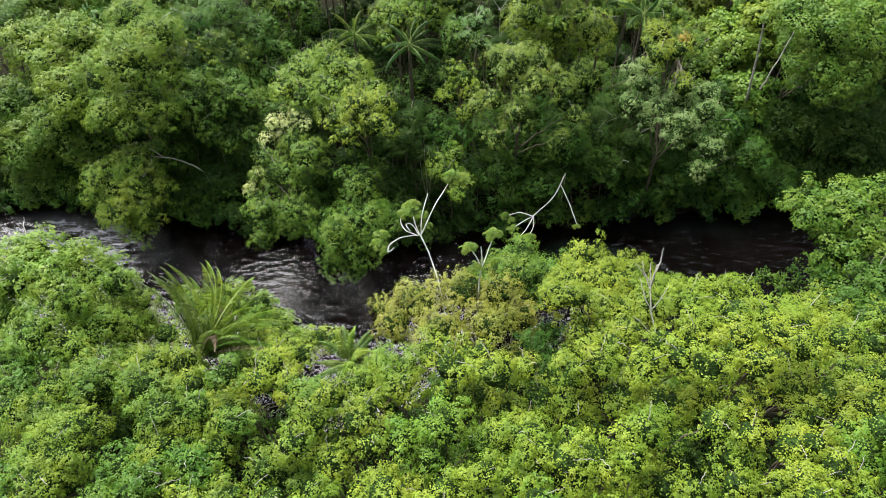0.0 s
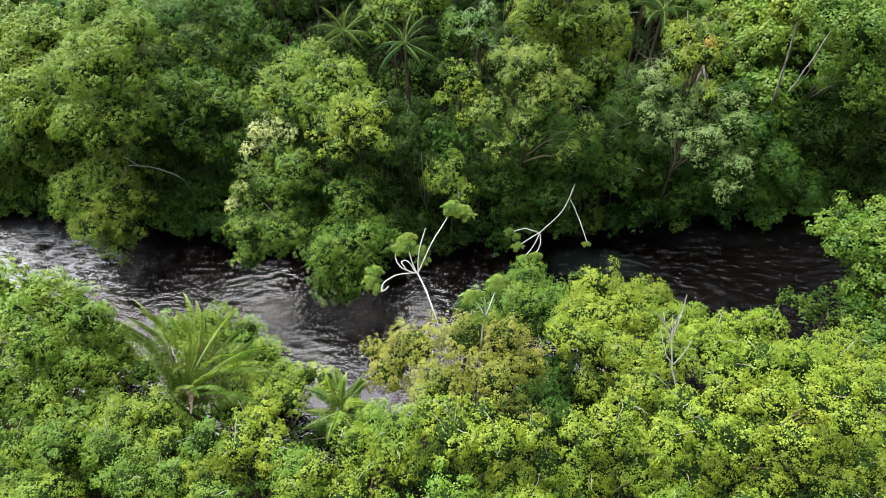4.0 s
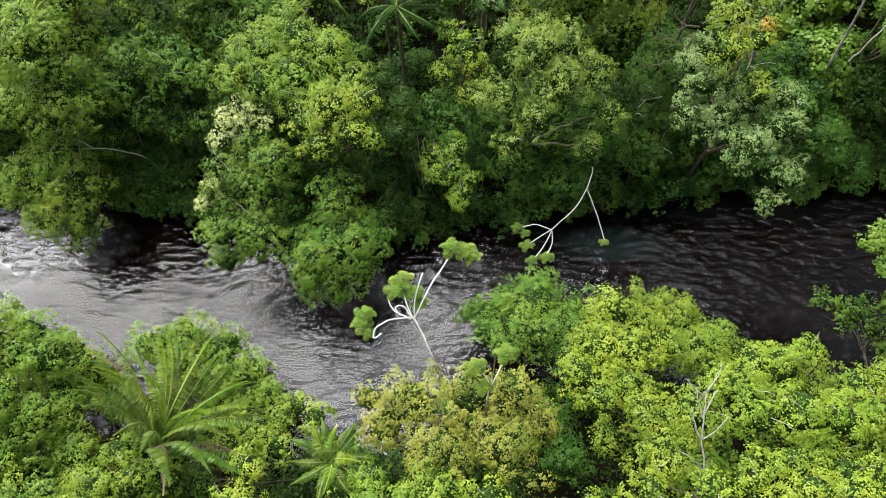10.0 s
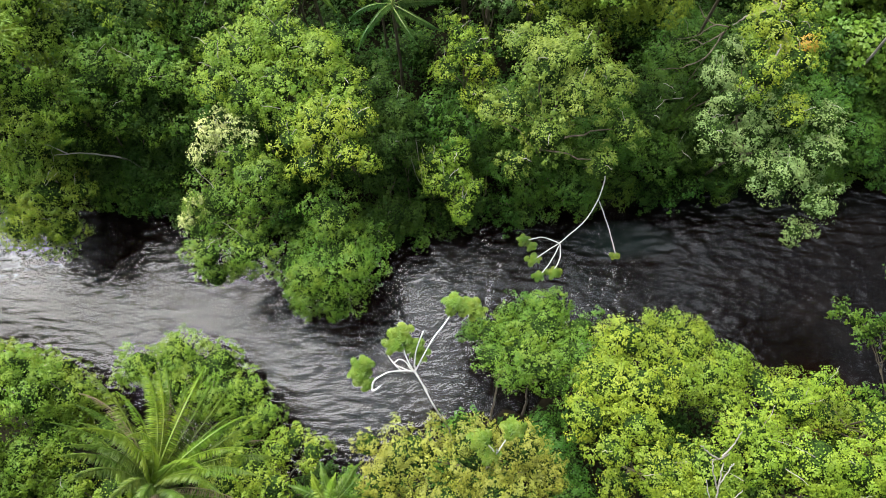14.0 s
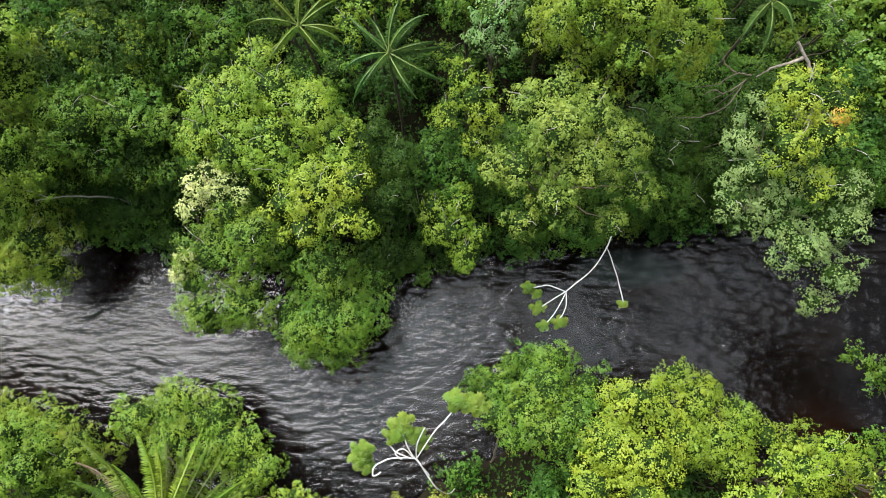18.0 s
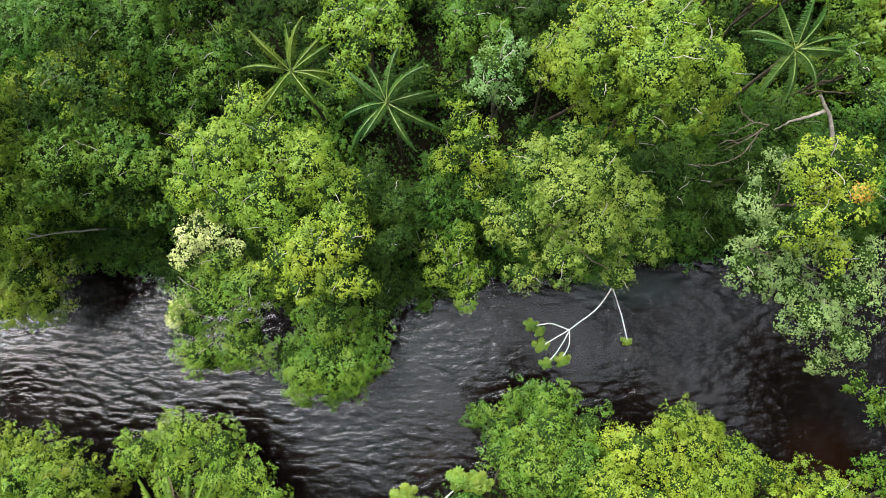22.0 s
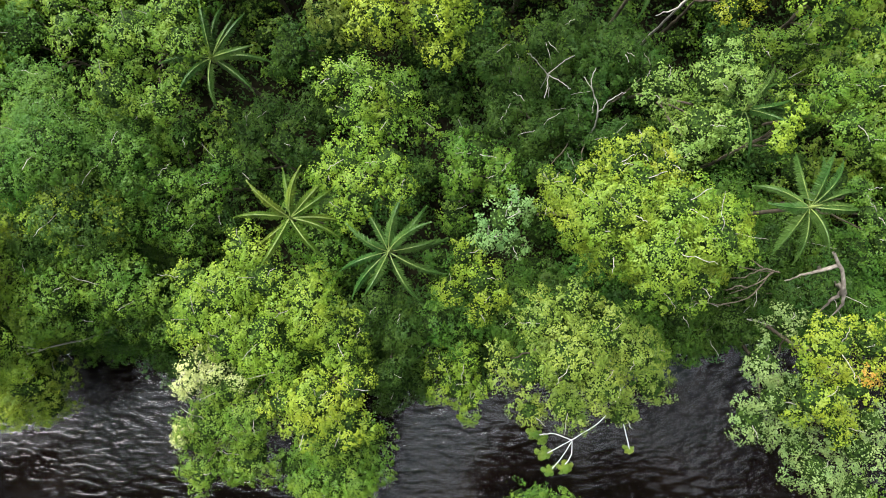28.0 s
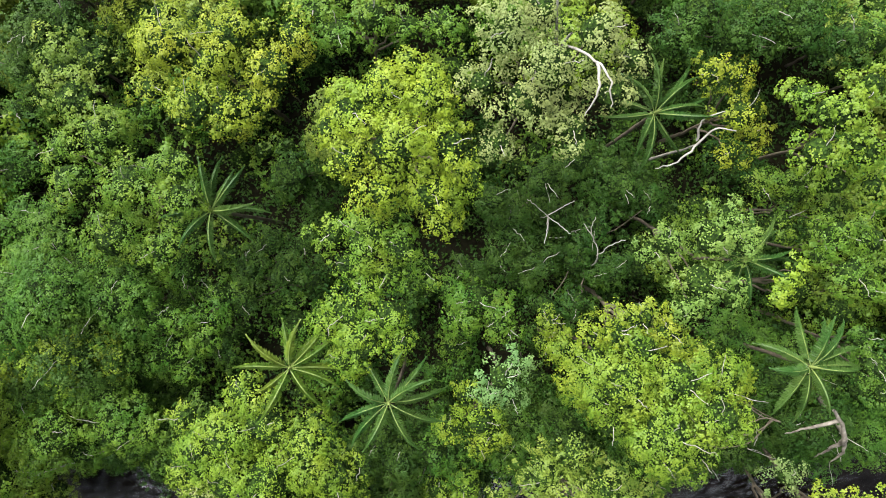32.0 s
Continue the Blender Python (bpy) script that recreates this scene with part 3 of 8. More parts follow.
tree("flowering_tree", "cream", "tree tipped with pale cream blossom over the river", (-15, 48), [(-14.3, 46.2, 12.6, 0.88), (-12.5, 46.2, 13.0, 0.64), (-11.5, 45.4, 12.8, 0.53), (-13.2, 45.6, 12.2, 0.83), (-14.7, 44.8, 11.7, 0.72), (-13.5, 46.8, 12.7, 0.7), (-15.5, 42.3, 10.0, 0.7), (-16.1, 41.4, 9.2, 0.59)], blossom=1)
tree("bright_tree", "lime", "tree with a light yellow-green crown by the water", (-6, 47), [(-6.8, 44.9, 15.2, 1.81), (-5.5, 43.5, 14.5, 1.4), (-7.6, 43.2, 14.1, 1.28), (-5.0, 45.4, 15.1, 1.24), (-8.8, 44.5, 14.3, 1.0)], twigs=10)
tree("leaning_tree", "mid", "dense green tree hanging low over dark water", (-12, 45.5), [(-13.9, 42.6, 10.0, 1.92), (-12.4, 40.1, 8.3, 1.81), (-14.9, 39.2, 9.1, 1.35), (-11.1, 43.4, 11.4, 1.67), (-15.5, 41.0, 8.7, 1.17), (-12.7, 44.8, 11.6, 1.38), (-13.4, 39.0, 7.3, 1.08), (-15.4, 38.8, 5.7, 1.26)])
tree("rounded_tree", "mid", "dense deep green rounded tree above the river", (-6, 44.0), [(-6.9, 39.3, 8.0, 2.39), (-8.9, 37.9, 7.4, 1.59), (-5.0, 39.1, 7.5, 1.4), (-6.9, 41.4, 9.8, 1.74), (-5.7, 37.5, 6.1, 1.24), (-7.6, 37.3, 6.0, 1.52), (-4.8, 40.8, 7.0, 1.38), (-9.9, 39.1, 7.1, 1.38), (-7.6, 37.3, 3.8, 1.46), (-9.5, 37.7, 3.9, 1.31)])
tree("understorey_tree", "dark", "small dark green tree in the shade of the bank", (-3, 48.5), [(-3.3, 45.5, 11.1, 1.24), (-2.9, 48.1, 11.5, 1.37), (-3.8, 49.5, 12.1, 1.21), (-2.5, 46.3, 9.2, 1.15), (-4.7, 48.5, 12.8, 1.04), (-3.5, 43.4, 5.0, 1.34), (-4.1, 42.0, 3.2, 1.19), (-2.4, 43.6, 4.2, 1.16)])
tree("bank_bush", "bright", "bright green bush leaning from the river bank", (0.8, 45.3), [(0.2, 44.1, 8.3, 1.37), (1.3, 43.0, 7.5, 1.07), (-0.6, 45.6, 8.6, 1.23), (1.0, 45.9, 9.2, 1.15), (2.1, 43.9, 7.9, 0.95)])
tree("riverside_tree", "olive", "tall riverside tree with mottled olive green crown", (6.5, 46.5), [(4.7, 48.8, 17.0, 1.41), (5.9, 47.2, 17.8, 1.74), (4.1, 46.1, 15.0, 1.4), (7.4, 45.7, 16.9, 1.54), (6.1, 44.3, 15.0, 1.4), (9.4, 47.0, 16.0, 1.46), (10.7, 45.1, 14.2, 1.16), (4.5, 43.5, 13.3, 1.03), (9.5, 43.3, 12.8, 1.04), (7.7, 48.2, 17.0, 1.41), (2.7, 46.6, 13.9, 0.9), (6.4, 49.9, 16.7, 1.18)], twigs=10)
tree("riverside_tree", "deep", "leafy tree skirting the shaded river bank", (7, 46.5), [(4.4, 48.8, 8.8, 2.51), (13.8, 47.1, 6.9, 2.19), (9.2, 45.9, 5.2, 2.54), (5.6, 46.8, 5.8, 2.41), (10.8, 46.9, 9.9, 2.42), (7.5, 47.5, 7.9, 2.27), (15.2, 50.5, 8.0, 2.1)])
tree("emergent_tree", "fresh", "tall tree with a wide light green crown", (10.5, 52.5), [(7.7, 54.0, 21.0, 1.5), (10.1, 54.2, 21.0, 1.49), (9.3, 52.2, 21.9, 1.66), (11.7, 52.7, 21.2, 1.27), (7.6, 52.2, 19.2, 1.13), (9.6, 50.6, 19.2, 1.13), (11.2, 50.8, 19.8, 1.01), (12.6, 52.0, 20.4, 0.85), (6.9, 53.2, 19.9, 0.82), (8.8, 55.4, 19.8, 1.06)], twigs=14)
tree("yellow_tree", "yellow", "tree with a yellowing crown beside taller ones", (9.5, 57.5), [(8.9, 56.8, 19.3, 1.08), (7.8, 56.2, 19.4, 0.89), (10.1, 56.2, 19.4, 0.84), (7.1, 56.0, 19.0, 0.66)])
tree("blue_green_tree", "teal", "small tree with dense blue-green leaves", (3, 53), [(2.8, 53.8, 17.2, 1.06), (3.5, 54.5, 17.5, 0.65), (2.0, 52.9, 16.4, 0.83), (3.3, 52.7, 15.9, 0.84)])
tree("understorey_tree", "lime", "slender yellow-green tree under the palms", (2, 50.5), [(1.9, 50.9, 13.6, 1.29), (1.1, 52.2, 13.4, 0.88), (2.5, 50.0, 12.8, 1.04), (0.3, 50.3, 12.2, 1.06), (1.9, 49.0, 11.2, 1.09)], twigs=5)
tree("canopy_tree", "bright", "fresh green forest tree with rounded crown", (-4, 55.5), [(-4.7, 57.1, 16.5, 1.44), (-2.7, 56.8, 16.7, 1.18), (-4.1, 55.5, 16.6, 1.33), (-2.2, 55.4, 16.4, 0.88), (-5.9, 56.4, 15.8, 1.0), (-5.2, 54.5, 15.3, 0.97), (-3.8, 58.3, 16.4, 0.93)])
tree("canopy_tree", "fresh", "forest tree with a fresh light green crown", (-3.5, 59.5), [(-3.7, 60.7, 16.9, 1.57), (-5.4, 61.0, 16.8, 0.97), (-2.0, 60.2, 17.2, 1.06), (-4.7, 59.4, 16.2, 1.07), (-2.7, 59.0, 16.2, 1.06), (-1.0, 59.0, 15.4, 0.86)])
tree("canopy_tree", "mid", "modest green tree in the forest gap", (1.8, 56), [(1.6, 57.4, 14.6, 1.31), (2.8, 56.3, 14.3, 1.05), (0.7, 56.1, 13.8, 0.95), (0.4, 57.9, 13.8, 1.01)])
tree("feathery_tree", "bright", "slim tree with soft feathery green leaves", (6.2, 54.5), [(5.7, 56.0, 12.9, 0.81), (5.6, 54.8, 12.4, 0.82), (6.2, 55.4, 12.5, 0.64)])
tree("bank_tree", "mid", "green tree at the river bank", (-21.5, 50.5), [(-21.9, 50.4, 12.2, 2.1), (-18.9, 50.7, 11.8, 1.83), (-23.0, 52.9, 12.5, 1.63), (-19.2, 52.9, 12.5, 1.63), (-17.3, 50.0, 11.8, 1.14), (-21.5, 48.7, 10.1, 1.44), (-19.7, 48.3, 8.2, 1.25), (-25.1, 48.7, 9.1, 1.48), (-25.1, 50.4, 11.1, 1.4), (-24.5, 47.9, 7.1, 1.38)])
tree("bank_bush", "bright", "bright green bush spreading over the river edge", (-25.8, 47.3), [(-27.0, 44.3, 6.6, 2.03), (-26.4, 42.7, 5.4, 1.41), (-29.0, 42.3, 5.3, 1.62), (-25.4, 44.8, 5.9, 1.12), (-29.2, 44.6, 6.0, 1.59), (-26.5, 46.0, 6.8, 1.23)])
tree("broadleaf_tree", "lime", "young tree with large bright leaves", (-20.5, 55.5), [(-20.8, 55.0, 14.3, 1.41), (-19.1, 55.3, 13.8, 1.18), (-20.7, 54.0, 13.7, 1.19), (-22.7, 54.6, 13.9, 1.18), (-18.1, 54.3, 13.3, 1.03)], leaf=0.24)
tree("canopy_tree", "deep", "dense green forest tree", (-19, 59), [(-19.7, 59.3, 13.1, 1.77), (-22.4, 59.0, 13.3, 1.76), (-16.8, 59.6, 13.3, 1.48), (-18.8, 57.2, 13.1, 1.46), (-22.5, 56.6, 13.1, 1.46), (-21.0, 60.8, 13.5, 1.58)])
tree("canopy_tree", "mid", "shaded green forest tree", (-14, 57), [(-14.5, 59.2, 12.0, 1.5), (-15.9, 56.6, 12.5, 1.48), (-14.1, 56.1, 11.5, 1.52), (-16.0, 54.6, 11.0, 1.55), (-18.0, 54.5, 11.5, 1.53), (-15.3, 53.6, 10.0, 1.43), (-12.9, 57.7, 11.2, 1.24)])
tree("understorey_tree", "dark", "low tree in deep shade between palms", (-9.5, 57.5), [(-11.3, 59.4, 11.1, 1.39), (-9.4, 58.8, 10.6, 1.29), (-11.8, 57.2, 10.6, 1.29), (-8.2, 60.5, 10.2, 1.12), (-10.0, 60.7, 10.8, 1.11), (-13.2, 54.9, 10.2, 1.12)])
crowned = tree("yellow_crown_tree", "yellow", "tall tree with a sunlit yellow crown", (20, 48.5), [(17.1, 47.9, 20.1, 1.41), (16.5, 45.4, 19.7, 1.2), (18.2, 46.1, 19.8, 1.1), (18.5, 43.8, 17.9, 1.03), (19.3, 47.9, 19.3, 1.08), (16.4, 46.9, 19.4, 0.89)])
turning = [(18.5 - crowned.location.x, 46.6 - crowned.location.y, 20.4 - crowned.location.z, 0.24)]
mesh_object("turning_leaves", *crown_leaves(turning, np.random.default_rng(5), 0.09, 0.12), "orange", crowned, "orange leaves turning at the top")
tree("grey_green_tree", "grey", "tree with layered grey-green foliage over the river", (19.5, 47.4), [(15.3, 46.7, 17.2, 1.15), (14.9, 43.8, 16.3, 1.09), (16.9, 48.6, 16.4, 0.98), (15.8, 44.9, 17.3, 1.1), (18.3, 41.2, 16.2, 1.35), (20.5, 39.8, 15.2, 1.28), (20.2, 42.2, 16.8, 1.17), (19.7, 38.7, 14.0, 0.78), (16.1, 42.8, 15.4, 0.85), (20.4, 43.9, 17.4, 1.03), (17.6, 42.3, 15.8, 1.08), (17.2, 43.6, 16.0, 1.3), (19.0, 44.6, 16.2, 1.3), (19.8, 42.6, 15.6, 1.2), (17.0, 45.4, 16.6, 1.1)], twigs=5)
tree("bank_shrub", "dark", "low dark shrub tangled along the bank", (15, 49.5), [(17.4, 48.1, 8.9, 1.65), (16.0, 46.9, 7.0, 1.41), (19.4, 49.7, 11.2, 1.26), (13.9, 48.5, 9.1, 1.34), (17.5, 50.1, 11.2, 1.26), (15.5, 49.8, 9.6, 1.32)], twigs=14)
tree("canopy_tree", "pale", "pale green tree with a clumped flat crown", (11.5, 63), [(10.9, 60.2, 17.3, 1.05), (12.9, 60.4, 17.6, 1.33), (12.5, 58.3, 17.2, 1.25), (14.6, 60.1, 17.4, 0.95), (12.0, 57.0, 16.9, 0.91), (13.8, 61.4, 17.4, 0.9), (10.2, 59.9, 16.8, 0.76), (14.0, 57.7, 16.9, 0.91)])
tree("young_tree", "lime", "spindly young tree with bright lime leaves", (17, 57.5), [(16.9, 58.3, 16.9, 0.56), (16.6, 57.5, 16.7, 0.46), (17.3, 59.0, 16.9, 0.45)], leaf=0.26)
tree("canopy_tree", "mid", "green forest tree with open crown", (20.5, 60.5), [(20.5, 58.5, 15.8, 1.21), (19.9, 60.5, 15.8, 1.1), (21.4, 60.2, 15.9, 1.08), (21.5, 57.7, 15.5, 0.85), (19.5, 59.5, 15.0, 0.87)], twigs=5)
tree("canopy_tree", "deep", "deep green forest tree beside a palm", (22, 55.5), [(21.6, 53.9, 15.8, 1.1), (22.3, 52.5, 15.4, 1.01), (21.4, 55.2, 15.0, 0.87)])
tree("golden_tree", "gold", "tall tree with an even golden green crown", (-2, 66.5), [(-2.3, 66.7, 22.1, 1.31), (-3.7, 65.8, 22.2, 1.18), (-0.4, 66.5, 22.1, 1.23), (-1.9, 64.3, 22.3, 1.55), (-3.8, 64.0, 21.8, 1.03), (0.3, 64.4, 21.6, 1.25), (-0.5, 62.6, 21.1, 1.27), (-2.5, 62.6, 21.2, 1.14), (1.2, 63.1, 20.4, 0.86), (-0.1, 61.5, 19.8, 0.97), (-4.7, 65.3, 21.4, 0.82), (-1.3, 67.8, 21.9, 0.81)], thick=1.3)
tree("silver_tree", "silver", "tall pale tree with silvery sparse leaves", (5, 69.5), [(2.8, 68.7, 23.1, 1.26), (4.6, 67.3, 23.0, 1.47), (6.5, 68.6, 23.2, 1.26), (7.1, 66.5, 22.3, 1.09), (3.6, 66.2, 22.1, 1.31), (5.5, 65.1, 21.7, 1.11), (2.5, 64.6, 21.0, 0.75), (8.1, 67.8, 21.9, 0.89), (1.8, 67.0, 21.9, 0.9), (4.2, 69.5, 23.3, 1.05)], twigs=10)
tree("yellowing_tree", "lime", "wide forest tree with yellow tinged leaves", (-11, 69.5), [(-12.5, 69.8, 19.0, 1.62), (-9.9, 70.2, 19.0, 1.47), (-7.9, 68.7, 18.5, 1.49), (-11.6, 66.9, 18.6, 1.35), (-10.2, 67.0, 18.1, 1.27), (-13.6, 68.1, 18.2, 1.17), (-10.8, 68.9, 18.7, 1.25), (-6.8, 70.2, 18.7, 1.15), (-9.2, 67.3, 17.7, 1.14), (-12.8, 71.1, 18.8, 1.1)])
tree("canopy_tree", "mid", "green forest tree behind the yellow crowns", (-4.5, 72), [(-5.0, 70.9, 16.6, 1.34), (-3.2, 71.5, 17.2, 1.16), (-1.6, 71.2, 16.3, 1.09), (-6.1, 72.0, 16.7, 1.18), (0.1, 71.6, 15.7, 1.11)])
tree("canopy_tree", "mid", "leafy green tree partly covering a palm", (-15.5, 64), [(-17.0, 66.1, 16.5, 1.6), (-18.4, 63.8, 16.6, 1.44), (-15.6, 63.5, 16.5, 1.6), (-17.0, 61.0, 15.5, 1.54), (-14.5, 60.4, 15.1, 1.29), (-14.3, 64.3, 16.2, 1.2), (-19.3, 65.6, 15.8, 1.09), (-13.5, 61.5, 15.4, 0.97), (-12.7, 62.8, 17.5, 1.15), (-12.9, 64.4, 17.2, 1.2)])
tree("canopy_tree", "dark", "dark green forest tree", (-21.5, 71.5), [(-21.8, 72.0, 14.0, 1.73), (-19.9, 72.8, 14.1, 1.45), (-23.0, 70.5, 13.1, 1.49), (-18.8, 71.4, 12.7, 1.34)])
tree("understorey_tree", "deep", "low deep green understorey tree", (-22, 64.5), [(-24.3, 68.4, 11.0, 1.58), (-24.0, 65.1, 11.6, 1.56), (-23.4, 62.1, 12.1, 1.53), (-23.7, 59.9, 12.2, 1.36), (-22.0, 62.4, 12.2, 1.24), (-22.8, 69.6, 11.2, 1.28)])
tree("canopy_tree", "dark", "shaded dark blue-green forest tree", (18, 71.5), [(15.0, 70.8, 15.7, 1.98), (17.8, 70.9, 16.9, 1.81), (11.6, 70.4, 17.1, 1.31), (20.4, 70.2, 16.2, 1.35), (12.8, 71.5, 17.1, 1.41), (16.0, 71.4, 17.1, 1.41), (19.2, 69.8, 15.8, 1.1)])
tree("canopy_tree", "fresh", "tree with vivid green large leaves", (21.5, 66), [(18.7, 66.2, 18.1, 1.41), (18.0, 64.4, 17.8, 1.13), (19.9, 64.4, 18.3, 1.21), (17.5, 67.2, 17.4, 0.95), (20.1, 67.4, 18.4, 1.01), (19.6, 63.2, 16.3, 1.08), (21.5, 62.9, 15.9, 0.94)], leaf=0.23, twigs=5)
tree("understorey_tree", "gold", "sparse yellow-green tree around a dead limb", (15.5, 67.5), [(13.3, 68.6, 16.4, 0.98), (15.4, 66.8, 15.3, 1.12), (14.9, 68.7, 15.9, 0.94), (15.3, 65.0, 13.8, 1.06), (16.5, 65.9, 13.9, 0.89)], twigs=6)
tree("understorey_tree", "mid", "low green understorey tree", (18.5, 62.5), [(19.0, 63.2, 13.0, 1.48), (21.4, 61.9, 13.1, 1.36), (17.3, 63.3, 12.8, 1.09), (18.7, 61.4, 12.3, 1.11), (22.5, 61.0, 13.3, 1.19), (20.6, 60.4, 12.7, 1.21)])
tree("understorey_tree", "dark", "tangle of understorey trees in a gap, coloured dark for shade", (4.5, 62), [(5.5, 63.8, 12.9, 1.48), (3.7, 61.4, 11.4, 1.55), (5.3, 59.1, 11.5, 1.43), (1.1, 58.9, 12.2, 1.11), (3.0, 59.4, 11.6, 1.25), (7.4, 65.0, 12.6, 1.21), (2.7, 62.9, 13.3, 1.02)], twigs=12)
tree("understorey_tree", "dark", "low bush in the forest gap, coloured dark for shade", (8.5, 60), [(8.6, 61.3, 10.9, 1.57), (9.5, 58.7, 11.1, 1.26), (7.5, 56.8, 11.1, 1.27), (10.0, 63.4, 12.1, 1.23), (11.8, 62.5, 11.3, 1.08), (7.7, 59.4, 10.6, 1.28), (5.6, 56.8, 11.2, 1.09)], twigs=12)
tree("understorey_tree", "mid", "small green tree in the forest", (1.8, 57.5), [(2.0, 57.3, 13.1, 1.31), (3.1, 56.1, 13.7, 1.18), (1.0, 56.1, 12.8, 0.92), (0.4, 54.6, 11.3, 0.97)])
tree("understorey_tree", "deep", "low deep green tree in the forest", (-20, 57), [(-22.6, 56.8, 13.0, 1.61), (-19.8, 57.4, 13.1, 1.49), (-17.5, 57.3, 12.5, 1.51), (-21.0, 54.9, 13.2, 1.32), (-18.4, 55.4, 12.6, 1.34), (-23.8, 53.9, 12.2, 1.36)])
tree("canopy_tree", "bright", "bright green tree over the far bank", (-33, 54), [(-32.8, 50.3, 12.5, 2.48), (-37.7, 55.1, 13.6, 2.58), (-33.1, 55.2, 14.7, 2.27), (-35.1, 53.1, 13.2, 2.26)])
tree("canopy_tree", "bright", "tall leafy tree with drooping foliage over the bank", (-24, 52), [(-26.2, 49.2, 16.5, 2.75), (-25.4, 47.9, 13.4, 2.65), (-28.4, 48.1, 12.0, 2.44), (-27.6, 55.0, 17.1, 2.46), (-24.7, 53.0, 16.7, 2.15), (-29.6, 50.0, 14.2, 2.16), (-25.0, 52.4, 13.6, 2.23)])
tree("bank_tree", "mid", "green tree draping the river bank", (-34, 50), [(-35.6, 49.5, 8.9, 2.58), (-32.8, 50.0, 7.1, 2.17), (-38.6, 49.4, 6.9, 2.64), (-40.8, 52.9, 9.5, 2.65), (-37.0, 49.7, 4.4, 2.43), (-40.0, 49.2, 3.4, 2.45), (-41.5, 50.2, 6.9, 2.66)])
tree("bank_tree", "dark", "tree draping the river bank, coloured dark for shade", (-19.5, 48.5), [(-22.6, 54.0, 12.5, 2.58), (-20.0, 55.2, 13.5, 2.58), (-22.8, 51.6, 7.8, 2.66), (-21.0, 49.2, 4.2, 2.72), (-19.2, 52.1, 10.1, 2.13), (-24.3, 50.1, 4.9, 2.42), (-22.1, 47.0, 2.6, 1.92), (-25.2, 47.1, 3.2, 1.71), (-19.5, 50.1, 7.0, 2.17)])
tree("canopy_tree", "deep", "green tree in the far forest", (-20, 60), [(-41.1, 58.6, 13.7, 2.38), (-17.8, 57.8, 13.6, 2.36), (-22.8, 57.1, 14.7, 2.31), (-20.2, 58.2, 15.2, 2.32)])
tree("bank_bush", "bright", "yellow-green bush hanging above the water", (-25.8, 47.3), [(-30.5, 45.2, 6.6, 2.03), (-27.9, 46.4, 7.6, 2.02), (-29.2, 43.7, 4.5, 2.19), (-27.8, 42.8, 3.2, 1.63), (-26.7, 45.3, 5.7, 1.62)])
tree("canopy_tree", "mid", "leafy green tree by a pale trunk", (27, 53), [(33.0, 52.8, 16.9, 3.29), (37.3, 54.1, 17.1, 2.62), (34.7, 51.2, 13.9, 2.91), (38.8, 52.5, 13.6, 2.51), (31.4, 55.0, 17.7, 2.45), (36.4, 52.0, 16.3, 2.15)])
tree("bank_tree", "dark", "dark tree shading the river bank", (30, 49.5), [(34.2, 51.5, 7.9, 2.66), (38.2, 50.8, 7.8, 2.94), (41.5, 51.3, 8.1, 2.37), (34.2, 50.3, 3.9, 2.46), (38.9, 49.7, 2.9, 2.48), (42.7, 50.0, 3.5, 2.47), (32.2, 52.2, 8.0, 2.39)])
tree("bank_tree", "deep", "deep green foliage hanging to the water", (16.5, 47.5), [(20.2, 51.5, 5.8, 2.73), (18.7, 49.0, 2.9, 2.25), (23.0, 49.2, 3.4, 2.24), (17.2, 53.7, 8.8, 2.69), (27.4, 49.2, 3.5, 2.24), (30.5, 49.7, 4.5, 2.23), (20.7, 52.7, 9.0, 2.37), (25.1, 50.8, 5.0, 2.24)])
tree("canopy_tree", "bright", "tall green tree in the far forest", (7, 55), [(13.0, 53.1, 16.7, 2.15), (10.1, 53.4, 17.0, 2.59), (7.6, 54.1, 17.7, 2.15), (8.8, 52.7, 15.2, 2.01)])
tree("olive_tree", "brown", "round tree with brownish olive crown near the bank", (2, 26.5), [(-1.7, 26.9, 13.3, 1.87), (1.5, 27.2, 14.1, 1.84), (3.8, 27.3, 14.0, 1.56), (3.0, 24.7, 13.8, 1.78), (-0.1, 24.3, 13.9, 1.66), (-3.1, 25.9, 12.4, 1.58), (5.1, 25.9, 13.0, 1.44), (4.4, 23.3, 12.2, 1.24), (-4.2, 27.5, 11.8, 1.02)])
tree("bank_tree", "deep", "deep green curtain of leaves under grey-green crowns", (20.5, 47.6), [(21.2, 47.0, 5.0, 1.9), (23.4, 47.2, 7.1, 1.85), (27.4, 47.7, 4.1, 1.77), (21.3, 49.0, 9.1, 1.82), (24.4, 48.6, 10.1, 1.78), (18.5, 48.4, 7.0, 1.87), (28.7, 48.3, 7.1, 1.87), (31.8, 47.7, 4.1, 1.86)])
tree("near_tree", "bright", "leafy tree at the river bend", (23.5, 24), [(26.8, 23.4, 13.7, 1.46), (24.8, 23.4, 14.3, 1.38), (25.1, 20.1, 15.2, 1.4), (23.6, 20.5, 15.3, 1.29), (29.4, 26.4, 12.3, 1.3)], twigs=4)
